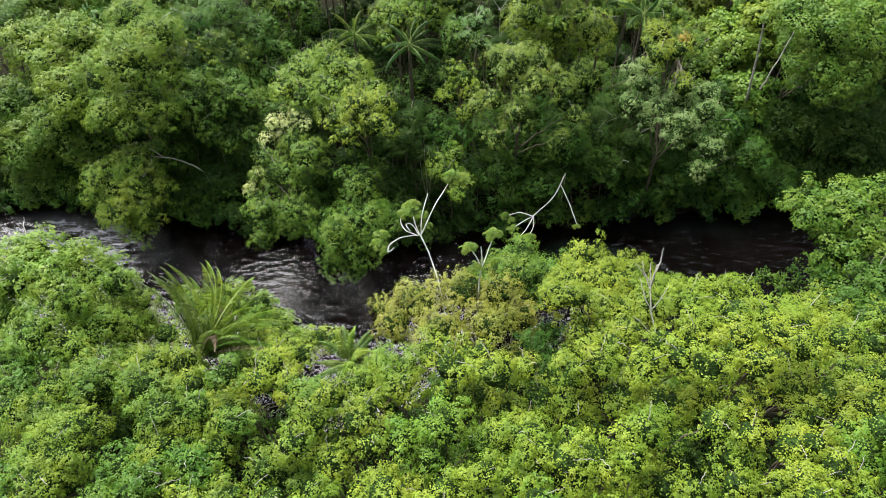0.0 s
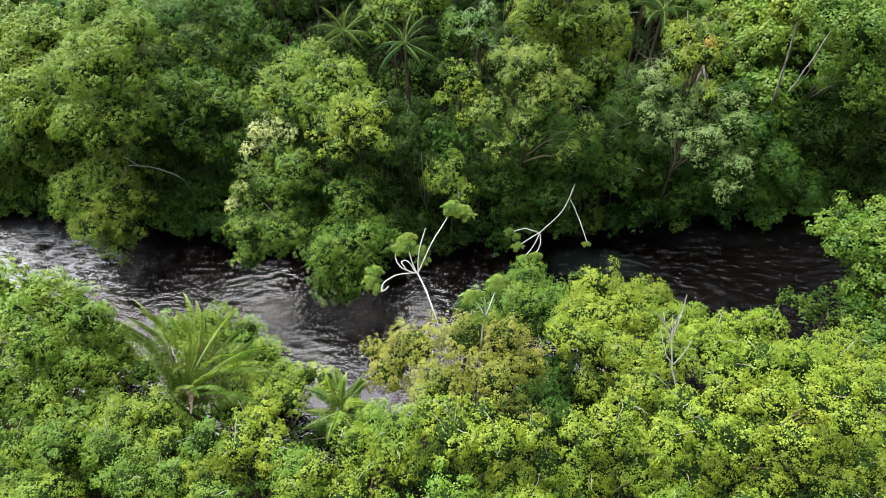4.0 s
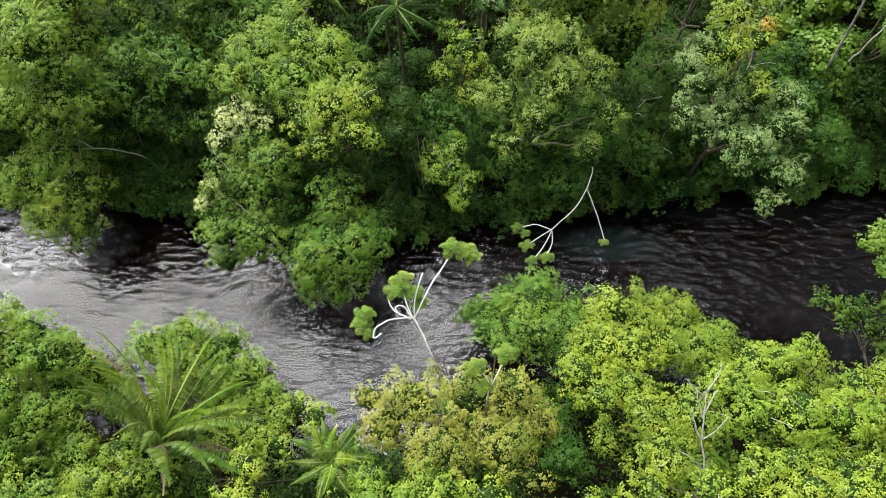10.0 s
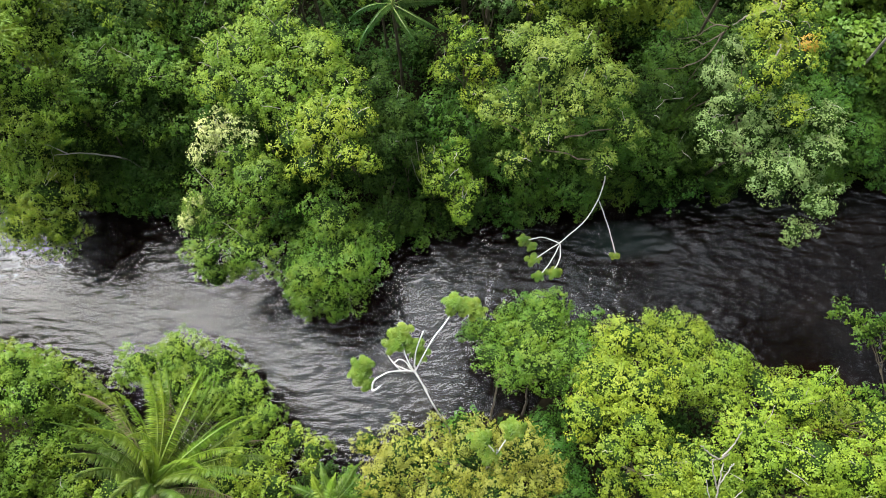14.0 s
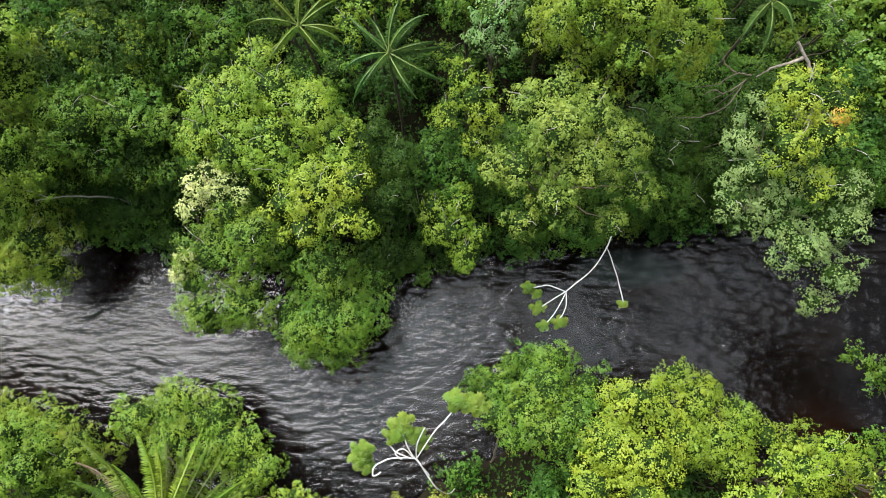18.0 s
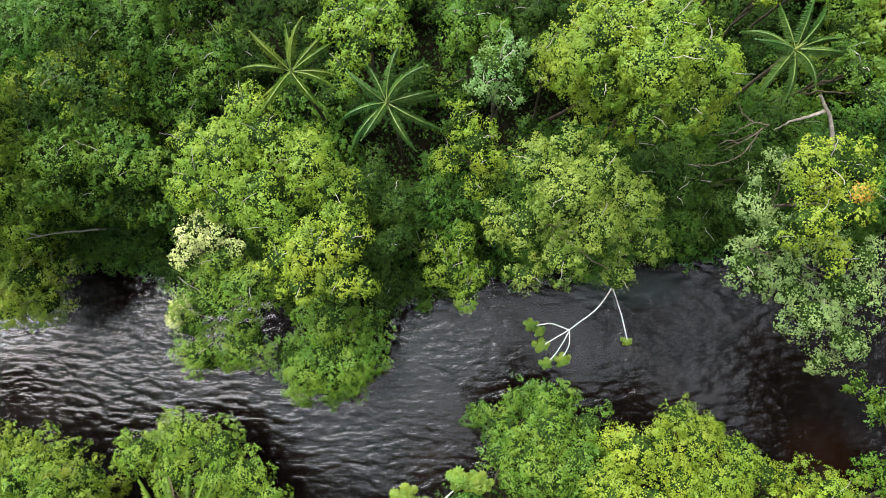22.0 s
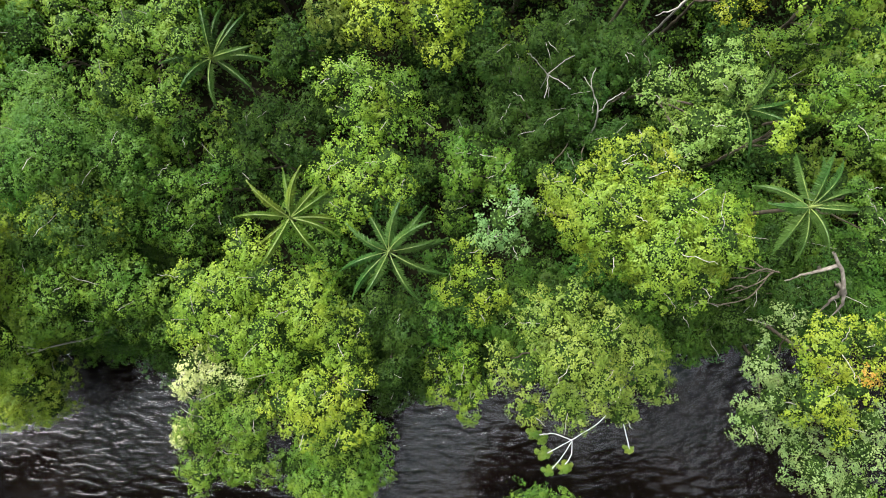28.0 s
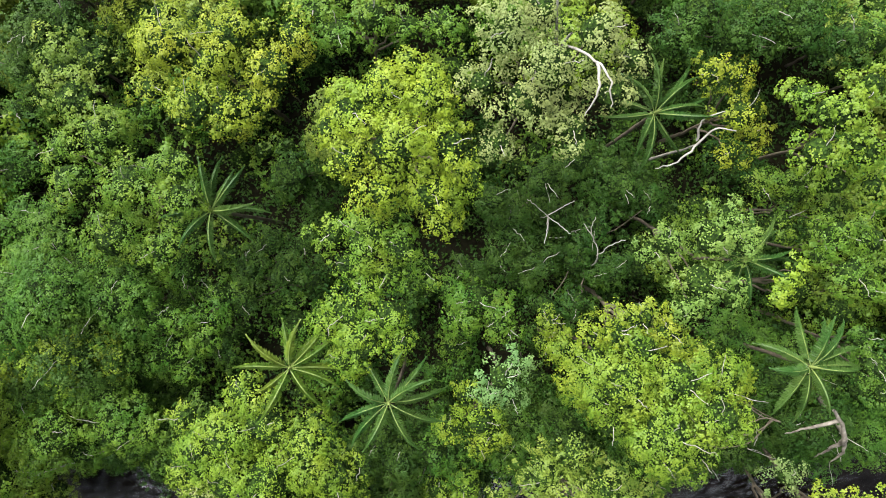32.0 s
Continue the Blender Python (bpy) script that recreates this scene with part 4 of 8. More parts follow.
tree("bank_tree", "mid", "deep green tree at the water's edge", (5.5, 29.5), [(6.2, 34.5, 8.9, 1.65), (4.6, 33.2, 8.5, 1.55), (7.6, 32.6, 9.0, 1.52), (4.1, 31.4, 8.2, 1.17), (6.7, 31.0, 8.6, 1.36), (5.6, 32.0, 9.5, 1.63), (8.8, 31.6, 9.2, 1.5), (3.0, 32.6, 7.4, 1.25), (3.2, 34.6, 6.2, 1.2), (8.6, 34.4, 7.6, 1.4), (7.0, 36.0, 6.9, 1.3), (4.4, 36.0, 5.6, 1.1), (5.4, 34.4, 8.2, 1.4)])
tree("bank_bush", "deep", "dark green bush dipping over the water", (3, 28.9), [(2.2, 34.9, 5.6, 0.89), (3.2, 33.8, 5.8, 0.95), (1.6, 34.8, 5.2, 0.67), (4.0, 34.1, 6.4, 0.87), (5.4, 36.0, 5.6, 1.2), (6.6, 35.4, 6.2, 1.2), (4.4, 35.3, 5.4, 1.0), (7.4, 34.2, 6.6, 1.1)])
tree("bank_tree", "lime", "yellow-green tree on the near bank", (9.5, 30.6), [(10.9, 33.5, 10.1, 1.5), (9.7, 30.8, 10.4, 1.7), (11.4, 30.5, 11.0, 1.68), (8.0, 28.9, 11.1, 1.38), (10.6, 28.3, 11.6, 1.35), (12.4, 32.6, 9.4, 1.4), (10.2, 33.6, 8.6, 1.3), (13.4, 31.6, 9.6, 1.3)])
tree("bank_tree", "bright", "leafy green tree beside the river", (14.5, 30.2), [(15.2, 33.3, 7.9, 1.84), (16.1, 31.4, 8.4, 1.78), (17.8, 32.1, 7.7, 1.26), (13.8, 31.0, 9.1, 1.48), (16.7, 30.0, 8.7, 1.34), (14.2, 34.9, 7.2, 1.2), (15.9, 34.2, 7.3, 1.2), (17.5, 32.8, 7.2, 1.2), (12.8, 33.8, 8.2, 1.3), (19.4, 31.3, 7.2, 1.2)])
tree("near_tree", "bright", "fresh green tree above the near bank", (11, 26.5), [(8.7, 27.0, 13.8, 1.27), (11.0, 25.9, 14.0, 1.53), (13.4, 26.2, 13.9, 1.71), (11.5, 23.8, 14.4, 1.63), (9.2, 25.4, 11.6, 1.3)], twigs=4)
tree("near_tree", "lime", "tree with a light green twiggy crown", (19, 29), [(16.7, 27.8, 11.8, 1.65), (19.8, 29.4, 10.8, 1.72), (22.3, 30.8, 9.5, 1.13), (17.6, 26.3, 12.0, 1.61), (19.5, 26.5, 12.4, 1.78), (21.6, 26.1, 12.6, 1.59), (18.5, 29.8, 10.8, 1.21)], twigs=10)
tree("near_tree", "bright", "green tree at the edge of the river bend", (25, 27.9), [(23.9, 26.3, 12.1, 1.61), (25.2, 25.2, 12.1, 1.59), (24.5, 28.3, 10.7, 1.38), (26.7, 28.9, 10.2, 1.41), (26.6, 26.9, 11.2, 1.34), (20.9, 30.9, 7.0, 1.2), (22.6, 30.5, 6.6, 1.2), (24.4, 30.1, 6.2, 1.2), (23.4, 29.0, 7.2, 1.3), (21.4, 29.6, 7.6, 1.2), (25.2, 29.2, 6.6, 1.2)], twigs=4)
tree("near_tree", "lime", "light green tree crowned with new leaves", (14, 24), [(13.1, 22.0, 16.0, 1.47), (14.9, 22.3, 16.1, 1.42), (11.1, 19.6, 17.6, 1.35), (14.5, 19.6, 17.6, 1.35), (13.2, 20.3, 17.3, 1.14)], twigs=7)
tree("near_tree", "lime", "yellow-green tree with dense small leaves", (20, 24), [(17.2, 21.7, 17.1, 1.42), (18.8, 21.3, 18.2, 1.38), (19.7, 20.1, 18.8, 1.23), (16.8, 19.1, 18.7, 1.21), (20.6, 22.4, 17.4, 1.08)], twigs=4)
tree("near_tree", "bright", "bright green tree with clustered leaves", (-2, 22), [(-2.5, 21.1, 14.3, 1.72), (-5.0, 21.2, 12.6, 1.36), (-0.7, 22.1, 14.6, 1.37), (-4.0, 23.1, 11.7, 1.14)], twigs=4)
tree("near_tree", "lime", "wide yellow-green tree with twiggy crown", (2.5, 22), [(0.5, 20.8, 15.5, 1.51), (3.0, 20.0, 16.2, 1.56), (4.8, 20.8, 15.3, 1.05), (2.2, 21.8, 15.1, 1.08)], twigs=7)
tree("near_tree", "bright", "bright green tree with spreading twigs", (8, 23), [(8.7, 20.3, 16.5, 1.41), (7.4, 19.9, 16.2, 1.16), (10.0, 22.0, 15.8, 1.06), (7.2, 21.5, 14.9, 0.86)], twigs=7)
tree("near_tree", "fresh", "fresh green tree beside the rapids", (-24, 27.1), [(-25.7, 30.4, 11.4, 1.92), (-23.6, 30.3, 10.9, 1.54), (-25.2, 27.5, 12.0, 1.82), (-22.6, 30.5, 8.7, 1.34), (-23.3, 26.8, 11.1, 1.59), (-24.4, 24.4, 12.1, 1.56), (-22.5, 27.2, 9.2, 1.34), (-21.6, 25.0, 9.2, 1.24)], twigs=4)
tree("near_tree", "bright", "yellow-green bushy tree near the palm", (-18, 23.5), [(-18.4, 22.7, 12.3, 1.57), (-16.5, 22.9, 12.5, 1.29), (-19.1, 21.2, 12.6, 1.42), (-22.3, 21.7, 12.6, 1.48), (-15.5, 20.9, 13.0, 1.17)], twigs=4)
tree("near_tree", "lime", "light green young tree near the palm", (-10, 22.5), [(-10.5, 21.6, 14.1, 1.37), (-11.0, 20.1, 14.7, 1.27), (-8.9, 20.3, 14.2, 1.24), (-10.8, 23.8, 11.8, 1.09)], twigs=8)
tree("bank_bush", "bright", "green bush filling the bank between palms", (-10, 23.3), [(-11.2, 26.1, 9.0, 1.41), (-12.7, 25.3, 8.8, 1.27), (-9.7, 25.3, 9.4, 1.2), (-9.2, 28.0, 7.4, 1.0), (-9.8, 27.1, 8.0, 1.1), (-12.4, 27.4, 7.6, 1.1), (-7.8, 27.2, 8.2, 1.0)])
tree("bank_bush", "mid", "leafy green bush behind a palm at the water", (-18.5, 25.1), [(-18.3, 33.1, 4.5, 1.35), (-16.4, 32.7, 4.5, 1.28), (-14.4, 31.3, 4.4, 1.2), (-13.2, 29.5, 4.1, 0.99), (-20.1, 32.6, 4.4, 1.14), (-18.0, 31.3, 4.8, 1.26), (-15.4, 30.5, 4.7, 1.25)])
tree("near_tree", "mid", "green tree spreading over the river bend", (29.5, 27.6), [(28.2, 36.0, 12.1, 1.95), (30.2, 35.6, 13.1, 2.07), (31.6, 33.7, 12.0, 2.05), (29.9, 33.5, 11.0, 2.0), (32.7, 36.7, 13.2, 1.86), (28.2, 37.5, 12.4, 1.35)], twigs=4)
tree("near_tree", "deep", "green tree at the river bend", (29, 27.7), [(30.8, 30.3, 11.0, 1.99), (29.6, 32.1, 8.6, 1.73), (29.1, 29.0, 10.1, 1.77), (30.3, 27.3, 11.1, 1.7), (30.2, 34.8, 7.3, 1.41)], twigs=4)
tree("near_tree", "fresh", "leafy tree on the near bank by the rapids", (-29, 28.8), [(-29.1, 31.4, 12.9, 1.96), (-26.8, 31.7, 12.2, 1.62), (-28.8, 28.4, 13.5, 2.0), (-26.9, 28.8, 13.7, 1.66)], twigs=4)
tree("near_tree", "fresh", "green tree with drooping twigs by the rapids", (-24, 27), [(-25.1, 31.8, 10.4, 1.75), (-25.2, 27.3, 13.1, 1.85), (-23.8, 31.2, 8.7, 1.47), (-24.1, 26.1, 10.9, 1.74), (-23.5, 28.5, 8.6, 1.57), (-26.5, 24.7, 13.0, 1.91), (-25.1, 24.2, 11.6, 1.61)], twigs=4)
tree("near_tree", "mid", "leafy green tree below the rapids", (-24, 22), [(-29.1, 26.6, 12.1, 1.72), (-27.0, 23.1, 12.1, 1.63), (-24.4, 21.4, 11.6, 1.6), (-26.4, 19.9, 12.1, 1.55), (-24.0, 23.8, 10.2, 1.5), (-23.5, 18.4, 12.2, 1.45)], twigs=4)
tree("near_tree", "bright", "bright green tree near the large palm", (-18, 23), [(-22.1, 26.1, 8.7, 1.44), (-20.2, 22.5, 10.2, 1.4), (-21.3, 21.2, 11.2, 1.42), (-19.1, 25.1, 8.8, 1.28), (-18.3, 22.1, 10.2, 1.33), (-17.2, 24.0, 8.4, 1.1), (-16.2, 23.6, 7.9, 1.1), (-17.6, 23.2, 8.6, 1.1)], twigs=4)
tree("near_tree", "bright", "dense leafy green tree above the near bank", (20.5, 23.5), [(20.6, 20.1, 14.0, 1.74), (22.2, 19.1, 15.1, 1.68), (23.5, 17.9, 16.1, 1.61), (20.4, 17.7, 15.1, 1.52), (22.0, 16.5, 16.2, 1.45), (19.6, 21.9, 12.7, 1.33)], twigs=4)
tree("near_tree", "mid", "leafy green tree at the foot of the rapids", (-25, 24), [(-28.0, 23.1, 12.2, 1.56), (-26.5, 21.0, 12.2, 1.52), (-27.9, 20.0, 12.0, 1.81), (-30.0, 24.0, 12.0, 1.93), (-30.7, 27.2, 12.5, 2.0)], twigs=4)
tree("near_tree", "lime", "light green tree with fine leaves over the near bank", (11, 21.5), [(7.8, 19.1, 14.0, 1.51), (10.2, 19.3, 14.5, 1.55), (12.6, 18.9, 14.5, 1.54), (15.2, 19.2, 14.6, 1.49), (12.1, 21.4, 13.2, 1.3), (16.8, 18.1, 15.2, 1.28)], twigs=4)
tree("near_tree", "bright", "green forest tree with a loose crown", (3.5, 20.5), [(3.7, 18.9, 13.5, 1.52), (5.7, 19.8, 13.6, 1.37), (2.2, 20.3, 12.6, 1.41), (4.5, 17.4, 14.0, 1.46)], twigs=4)
tree("bank_tree", "dark", "tangled foliage coloured dark for the shade below grey-green crowns", (19, 47.6), [(21.0, 50.0, 12.1, 1.83), (19.9, 49.2, 10.0, 1.89), (20.0, 48.3, 7.0, 1.9), (19.7, 47.7, 4.0, 1.82), (23.7, 49.6, 8.0, 1.89), (22.8, 47.9, 6.0, 1.76)])
tree("bank_tree", "dark", "foliage coloured dark for the shade under a riverside tree", (7.5, 46.8), [(9.4, 48.2, 8.0, 1.78), (7.3, 47.6, 6.9, 1.8), (11.4, 47.8, 7.0, 1.81), (9.7, 47.1, 4.9, 1.78), (13.5, 48.9, 7.0, 1.74)])
tree("understorey_tree", "dark", "low tree under a leafless branch, coloured dark for shade", (5.2, 62.6), [(6.2, 62.3, 9.3, 1.76), (4.6, 62.7, 9.0, 1.47), (7.7, 61.3, 9.0, 1.46), (6.0, 60.7, 8.4, 1.48)])
tree("near_tree", "bright", "leafy green tree filling the canopy by the bend", (20.8, 24.2), [(21.6, 24.5, 11.0, 1.63), (23.6, 24.8, 11.0, 1.64), (19.1, 23.8, 12.1, 1.46), (21.6, 23.2, 12.1, 1.45), (21.4, 25.9, 10.2, 1.27)], twigs=4)
tree("understorey_tree", "deep", "shaded green tree between near crowns", (7, 26.2), [(7.0, 26.5, 7.5, 1.49), (7.3, 24.4, 8.0, 1.44), (6.4, 28.9, 6.1, 1.24), (8.3, 29.2, 6.1, 1.25)])
tree("bank_bush", "mid", "green bush at the foot of a palm", (-15, 23), [(-17.3, 23.9, 5.0, 1.54), (-15.4, 23.5, 5.1, 1.33), (-19.1, 24.2, 5.1, 1.34), (-4.9, 23.9, 7.1, 1.28), (-6.1, 25.4, 6.2, 1.07)])
tree("bank_bush", "bright", "bright green bush along the near river edge", (-20.5, 25.8), [(-27.2, 31.7, 4.7, 2.14), (-29.1, 33.0, 4.0, 1.63), (-23.8, 30.9, 4.8, 1.93), (-25.7, 32.6, 4.1, 1.49), (-24.3, 30.0, 5.8, 1.88)])
tree("bank_bush", "fresh", "leafy green bush around a palm at the water", (-15.5, 24.4), [(-20.0, 32.7, 5.0, 1.59), (-17.7, 33.7, 4.4, 1.61), (-15.1, 32.9, 4.4, 1.68), (-13.2, 31.1, 4.4, 1.6), (-17.8, 31.1, 4.3, 1.6), (-14.9, 30.3, 4.2, 1.6), (-11.9, 29.4, 4.4, 1.4), (-14.0, 27.6, 5.0, 1.4), (-15.2, 26.4, 5.2, 1.4), (-17.0, 25.4, 5.6, 1.4), (-18.9, 26.0, 6.0, 1.4), (-12.4, 25.0, 7.0, 1.3), (-20.6, 28.4, 7.2, 1.3), (-13.3, 28.8, 4.3, 1.2), (-12.2, 26.5, 6.0, 1.3)])
tree("near_tree", "mid", "bright green tree with dense small leaves", (-17.1, 19.6), [(-16.3, 18.7, 14.0, 1.72), (-16.1, 19.0, 12.3, 1.43), (-14.1, 18.7, 14.6, 1.11), (-17.9, 20.5, 13.6, 1.51), (-21.3, 21.1, 12.8, 1.81)], twigs=4)
tree("near_tree", "mid", "light green tree with a twiggy crown", (-10.3, 18.8), [(-12.6, 19.0, 13.3, 1.51), (-12.7, 20.4, 15.3, 1.2), (-11.6, 17.4, 15.2, 1.19), (-7.4, 19.0, 14.8, 1.18), (-7.3, 18.3, 15.2, 1.63)], twigs=4)
tree("near_tree", "bright", "yellow-green leafy forest tree", (-4.1, 18.8), [(-6.3, 18.6, 16.1, 1.18), (-4.5, 18.0, 15.1, 1.42), (-2.3, 20.5, 14.7, 1.28), (-2.4, 19.9, 15.0, 1.17), (-4.8, 17.1, 16.1, 1.21)], twigs=4)
tree("near_tree", "bright", "fresh green forest tree with clustered leaves", (-22.6, 17.3), [(-23.3, 16.7, 12.8, 1.45), (-24.5, 19.2, 12.2, 1.81), (-21.5, 16.3, 14.0, 1.65), (-21.5, 17.9, 13.1, 1.61), (-22.2, 16.4, 13.8, 1.61)], twigs=4)
tree("near_tree", "bright", "bright green tree with dense small leaves", (-13.9, 17.3), [(-13.8, 16.1, 13.1, 1.37), (-14.8, 18.4, 13.2, 1.56), (-16.0, 16.8, 13.3, 1.59), (-12.7, 16.7, 13.4, 1.36), (-12.3, 18.3, 13.9, 1.69)], twigs=4)
tree("near_tree", "bright", "light green tree with a twiggy crown", (-6.6, 16.6), [(-8.1, 16.1, 15.4, 1.27), (-7.1, 17.4, 15.8, 1.0), (-6.8, 16.3, 13.6, 1.52), (-3.9, 16.0, 15.5, 1.03), (-7.1, 17.3, 15.5, 1.19)], twigs=4)
tree("near_tree", "fresh", "yellow-green leafy forest tree", (0.4, 16.3), [(2.2, 16.5, 14.5, 1.35), (2.4, 16.1, 15.0, 1.16), (-0.5, 15.8, 14.2, 1.54), (-0.1, 16.9, 16.2, 1.53), (-2.1, 16.4, 15.3, 1.34)], twigs=4)
tree("near_tree", "bright", "fresh green forest tree with clustered leaves", (4.8, 15.5), [(5.0, 15.1, 16.7, 1.36), (6.8, 15.6, 15.7, 1.41), (4.6, 15.8, 16.7, 1.38), (4.6, 14.8, 16.4, 1.29), (3.2, 16.3, 15.4, 1.42)], twigs=4)
tree("near_tree", "bright", "bright green tree with dense small leaves", (11.2, 15.9), [(10.5, 15.5, 17.3, 1.14), (10.3, 15.6, 18.0, 1.16), (14.0, 16.1, 17.8, 1.2), (11.5, 16.7, 15.8, 1.62), (9.9, 15.6, 17.8, 1.08)], twigs=4)
tree("near_tree", "lime", "light green tree with a twiggy crown", (17.9, 15.1), [(19.0, 15.2, 16.7, 1.42), (17.9, 15.0, 17.4, 1.3), (18.4, 14.7, 18.4, 0.89), (15.4, 15.3, 18.1, 1.03), (19.0, 15.5, 16.5, 1.24)], twigs=4)
tree("near_tree", "fresh", "yellow-green leafy forest tree", (23.0, 15.1), [(21.4, 14.5, 17.3, 1.5), (22.8, 14.9, 18.3, 1.1), (24.7, 16.5, 17.6, 1.39), (21.6, 14.9, 19.4, 1.37), (24.6, 14.5, 18.4, 1.46)], twigs=4)
tree("near_tree", "bright", "fresh green forest tree with clustered leaves", (-21.8, 14.9), [(-22.6, 16.3, 13.0, 1.26), (-21.6, 13.7, 13.6, 1.24), (-21.1, 14.9, 12.6, 1.1), (-21.8, 14.7, 13.8, 1.63), (-21.8, 15.1, 14.0, 0.98)], twigs=4)
tree("near_tree", "mid", "bright green tree with dense small leaves", (-15.8, 15.1), [(-16.8, 13.8, 13.7, 1.18), (-14.0, 14.9, 13.1, 1.66), (-16.0, 14.8, 14.1, 1.23), (-14.2, 15.8, 13.6, 1.51), (-18.2, 16.2, 12.1, 1.71)], twigs=4)
tree("near_tree", "mid", "light green tree with a twiggy crown", (-9.0, 14.8), [(-9.7, 15.2, 14.3, 1.05), (-9.1, 15.1, 13.6, 1.52), (-7.8, 15.9, 14.4, 1.17), (-7.1, 14.1, 13.7, 1.15), (-11.5, 13.6, 13.7, 1.36)], twigs=4)
tree("near_tree", "lime", "yellow-green leafy forest tree", (-3.4, 14.2), [(-3.0, 13.1, 15.7, 1.46), (-6.2, 15.6, 14.3, 1.46), (-2.7, 14.2, 13.9, 1.2), (-2.2, 13.8, 14.3, 0.95), (-3.0, 14.3, 13.9, 1.42)], twigs=4)
tree("near_tree", "lime", "fresh green forest tree with clustered leaves", (2.4, 13.9), [(0.1, 13.4, 15.5, 1.28), (4.0, 13.8, 15.5, 1.5), (2.1, 13.9, 16.7, 1.02), (1.7, 13.7, 14.5, 1.48), (4.0, 14.5, 15.1, 1.45)], twigs=4)
tree("near_tree", "lime", "bright green tree with dense small leaves", (8.4, 14.2), [(6.7, 13.8, 16.6, 1.21), (7.8, 14.6, 16.6, 1.43), (6.2, 14.2, 17.1, 1.38), (9.6, 14.8, 16.8, 1.53), (11.7, 13.7, 15.3, 1.47)], twigs=4)
tree("near_tree", "bright", "light green tree with a twiggy crown", (14.7, 13.3), [(15.1, 13.1, 16.2, 1.45), (16.7, 13.0, 17.3, 0.98), (12.7, 13.1, 16.3, 1.02), (14.1, 12.8, 18.0, 1.02), (14.9, 14.5, 17.0, 1.29)], twigs=4)
tree("near_tree", "lime", "yellow-green leafy forest tree", (19.4, 13.2), [(19.1, 13.5, 18.3, 1.15), (22.6, 13.9, 16.9, 1.33), (17.6, 12.9, 17.9, 1.39), (20.0, 13.1, 17.5, 1.2), (17.9, 12.5, 18.2, 0.92)], twigs=4)
tree("near_tree", "mid", "fresh green forest tree with clustered leaves", (-18.6, 12.7), [(-16.9, 12.9, 13.0, 1.05), (-21.6, 13.0, 13.6, 0.97), (-16.8, 12.8, 13.1, 1.21), (-19.2, 11.9, 12.2, 1.31), (-18.4, 12.8, 13.8, 1.56)], twigs=4)
tree("near_tree", "lime", "bright green tree with dense small leaves", (-12.5, 12.8), [(-11.9, 13.6, 12.7, 1.63), (-11.6, 12.0, 12.9, 1.35), (-13.6, 13.3, 13.4, 1.37), (-13.7, 13.2, 12.8, 1.52), (-11.5, 11.9, 13.6, 1.48)], twigs=4)
tree("near_tree", "bright", "light green tree with a twiggy crown", (-7.5, 12.2), [(-8.7, 11.3, 14.1, 1.02), (-9.0, 13.6, 14.0, 1.08), (-6.1, 11.1, 15.1, 1.1), (-6.5, 12.4, 15.5, 1.47), (-7.4, 12.6, 13.8, 1.36)], twigs=4)
tree("near_tree", "lime", "yellow-green leafy forest tree", (-1.1, 11.9), [(-0.9, 11.9, 16.4, 0.96), (-1.6, 12.8, 14.6, 1.11), (-1.8, 12.5, 14.0, 1.52), (-0.9, 10.9, 15.7, 1.27), (-0.4, 11.3, 14.3, 1.32)], twigs=4)
tree("near_tree", "fresh", "fresh green forest tree with clustered leaves", (6.2, 11.9), [(5.1, 11.9, 17.5, 0.86), (6.5, 11.5, 16.4, 1.23), (7.5, 11.1, 16.7, 0.95), (4.7, 12.3, 17.3, 1.13), (7.1, 12.7, 15.6, 0.93)], twigs=4)
tree("near_tree", "bright", "bright green tree with dense small leaves", (10.9, 11.5), [(10.7, 10.8, 15.9, 0.89), (12.8, 12.1, 15.8, 1.22), (13.5, 11.5, 16.7, 0.91), (8.6, 10.7, 16.7, 1.39), (9.0, 12.5, 15.8, 1.14)], twigs=4)
tree("near_tree", "lime", "light green tree with a twiggy crown", (16.0, 11.1), [(13.7, 10.6, 17.5, 1.19), (18.1, 10.5, 16.9, 1.24), (17.5, 12.2, 16.9, 1.42), (17.2, 11.7, 19.0, 0.9), (13.7, 10.6, 18.0, 1.06)], twigs=4)
tree("near_tree", "bright", "yellow-green leafy forest tree", (21.0, 11.0), [(21.2, 10.9, 18.1, 1.17), (22.1, 10.2, 18.0, 1.06), (23.6, 11.9, 17.6, 1.03), (18.3, 10.1, 19.3, 0.94), (19.9, 12.1, 18.0, 0.89)], twigs=4)
tree("canopy_tree", "deep", "dark green tree among taller crowns", (-48.9, 53.2), [(-48.3, 52.7, 3.7, 1.75), (-48.3, 54.7, 3.4, 1.43), (-50.4, 54.8, 3.1, 1.47), (-47.3, 53.5, 3.8, 2.09)], leaf=0.26, thick=0.6)
tree("canopy_tree", "bright", "shaded green understorey tree", (-48.3, 57.8), [(-47.3, 56.3, 10.2, 1.93), (-46.7, 59.0, 9.6, 1.48), (-49.5, 57.9, 9.6, 1.36), (-46.8, 57.8, 10.2, 1.5)], leaf=0.26, thick=0.6)
tree("canopy_tree", "bright", "shaded green understorey tree", (-48.4, 60.4), [(-49.3, 59.7, 9.8, 1.68), (-47.8, 59.1, 10.4, 2.07), (-50.1, 62.1, 8.1, 1.4), (-47.3, 60.0, 10.2, 1.81)], leaf=0.26, thick=0.6)
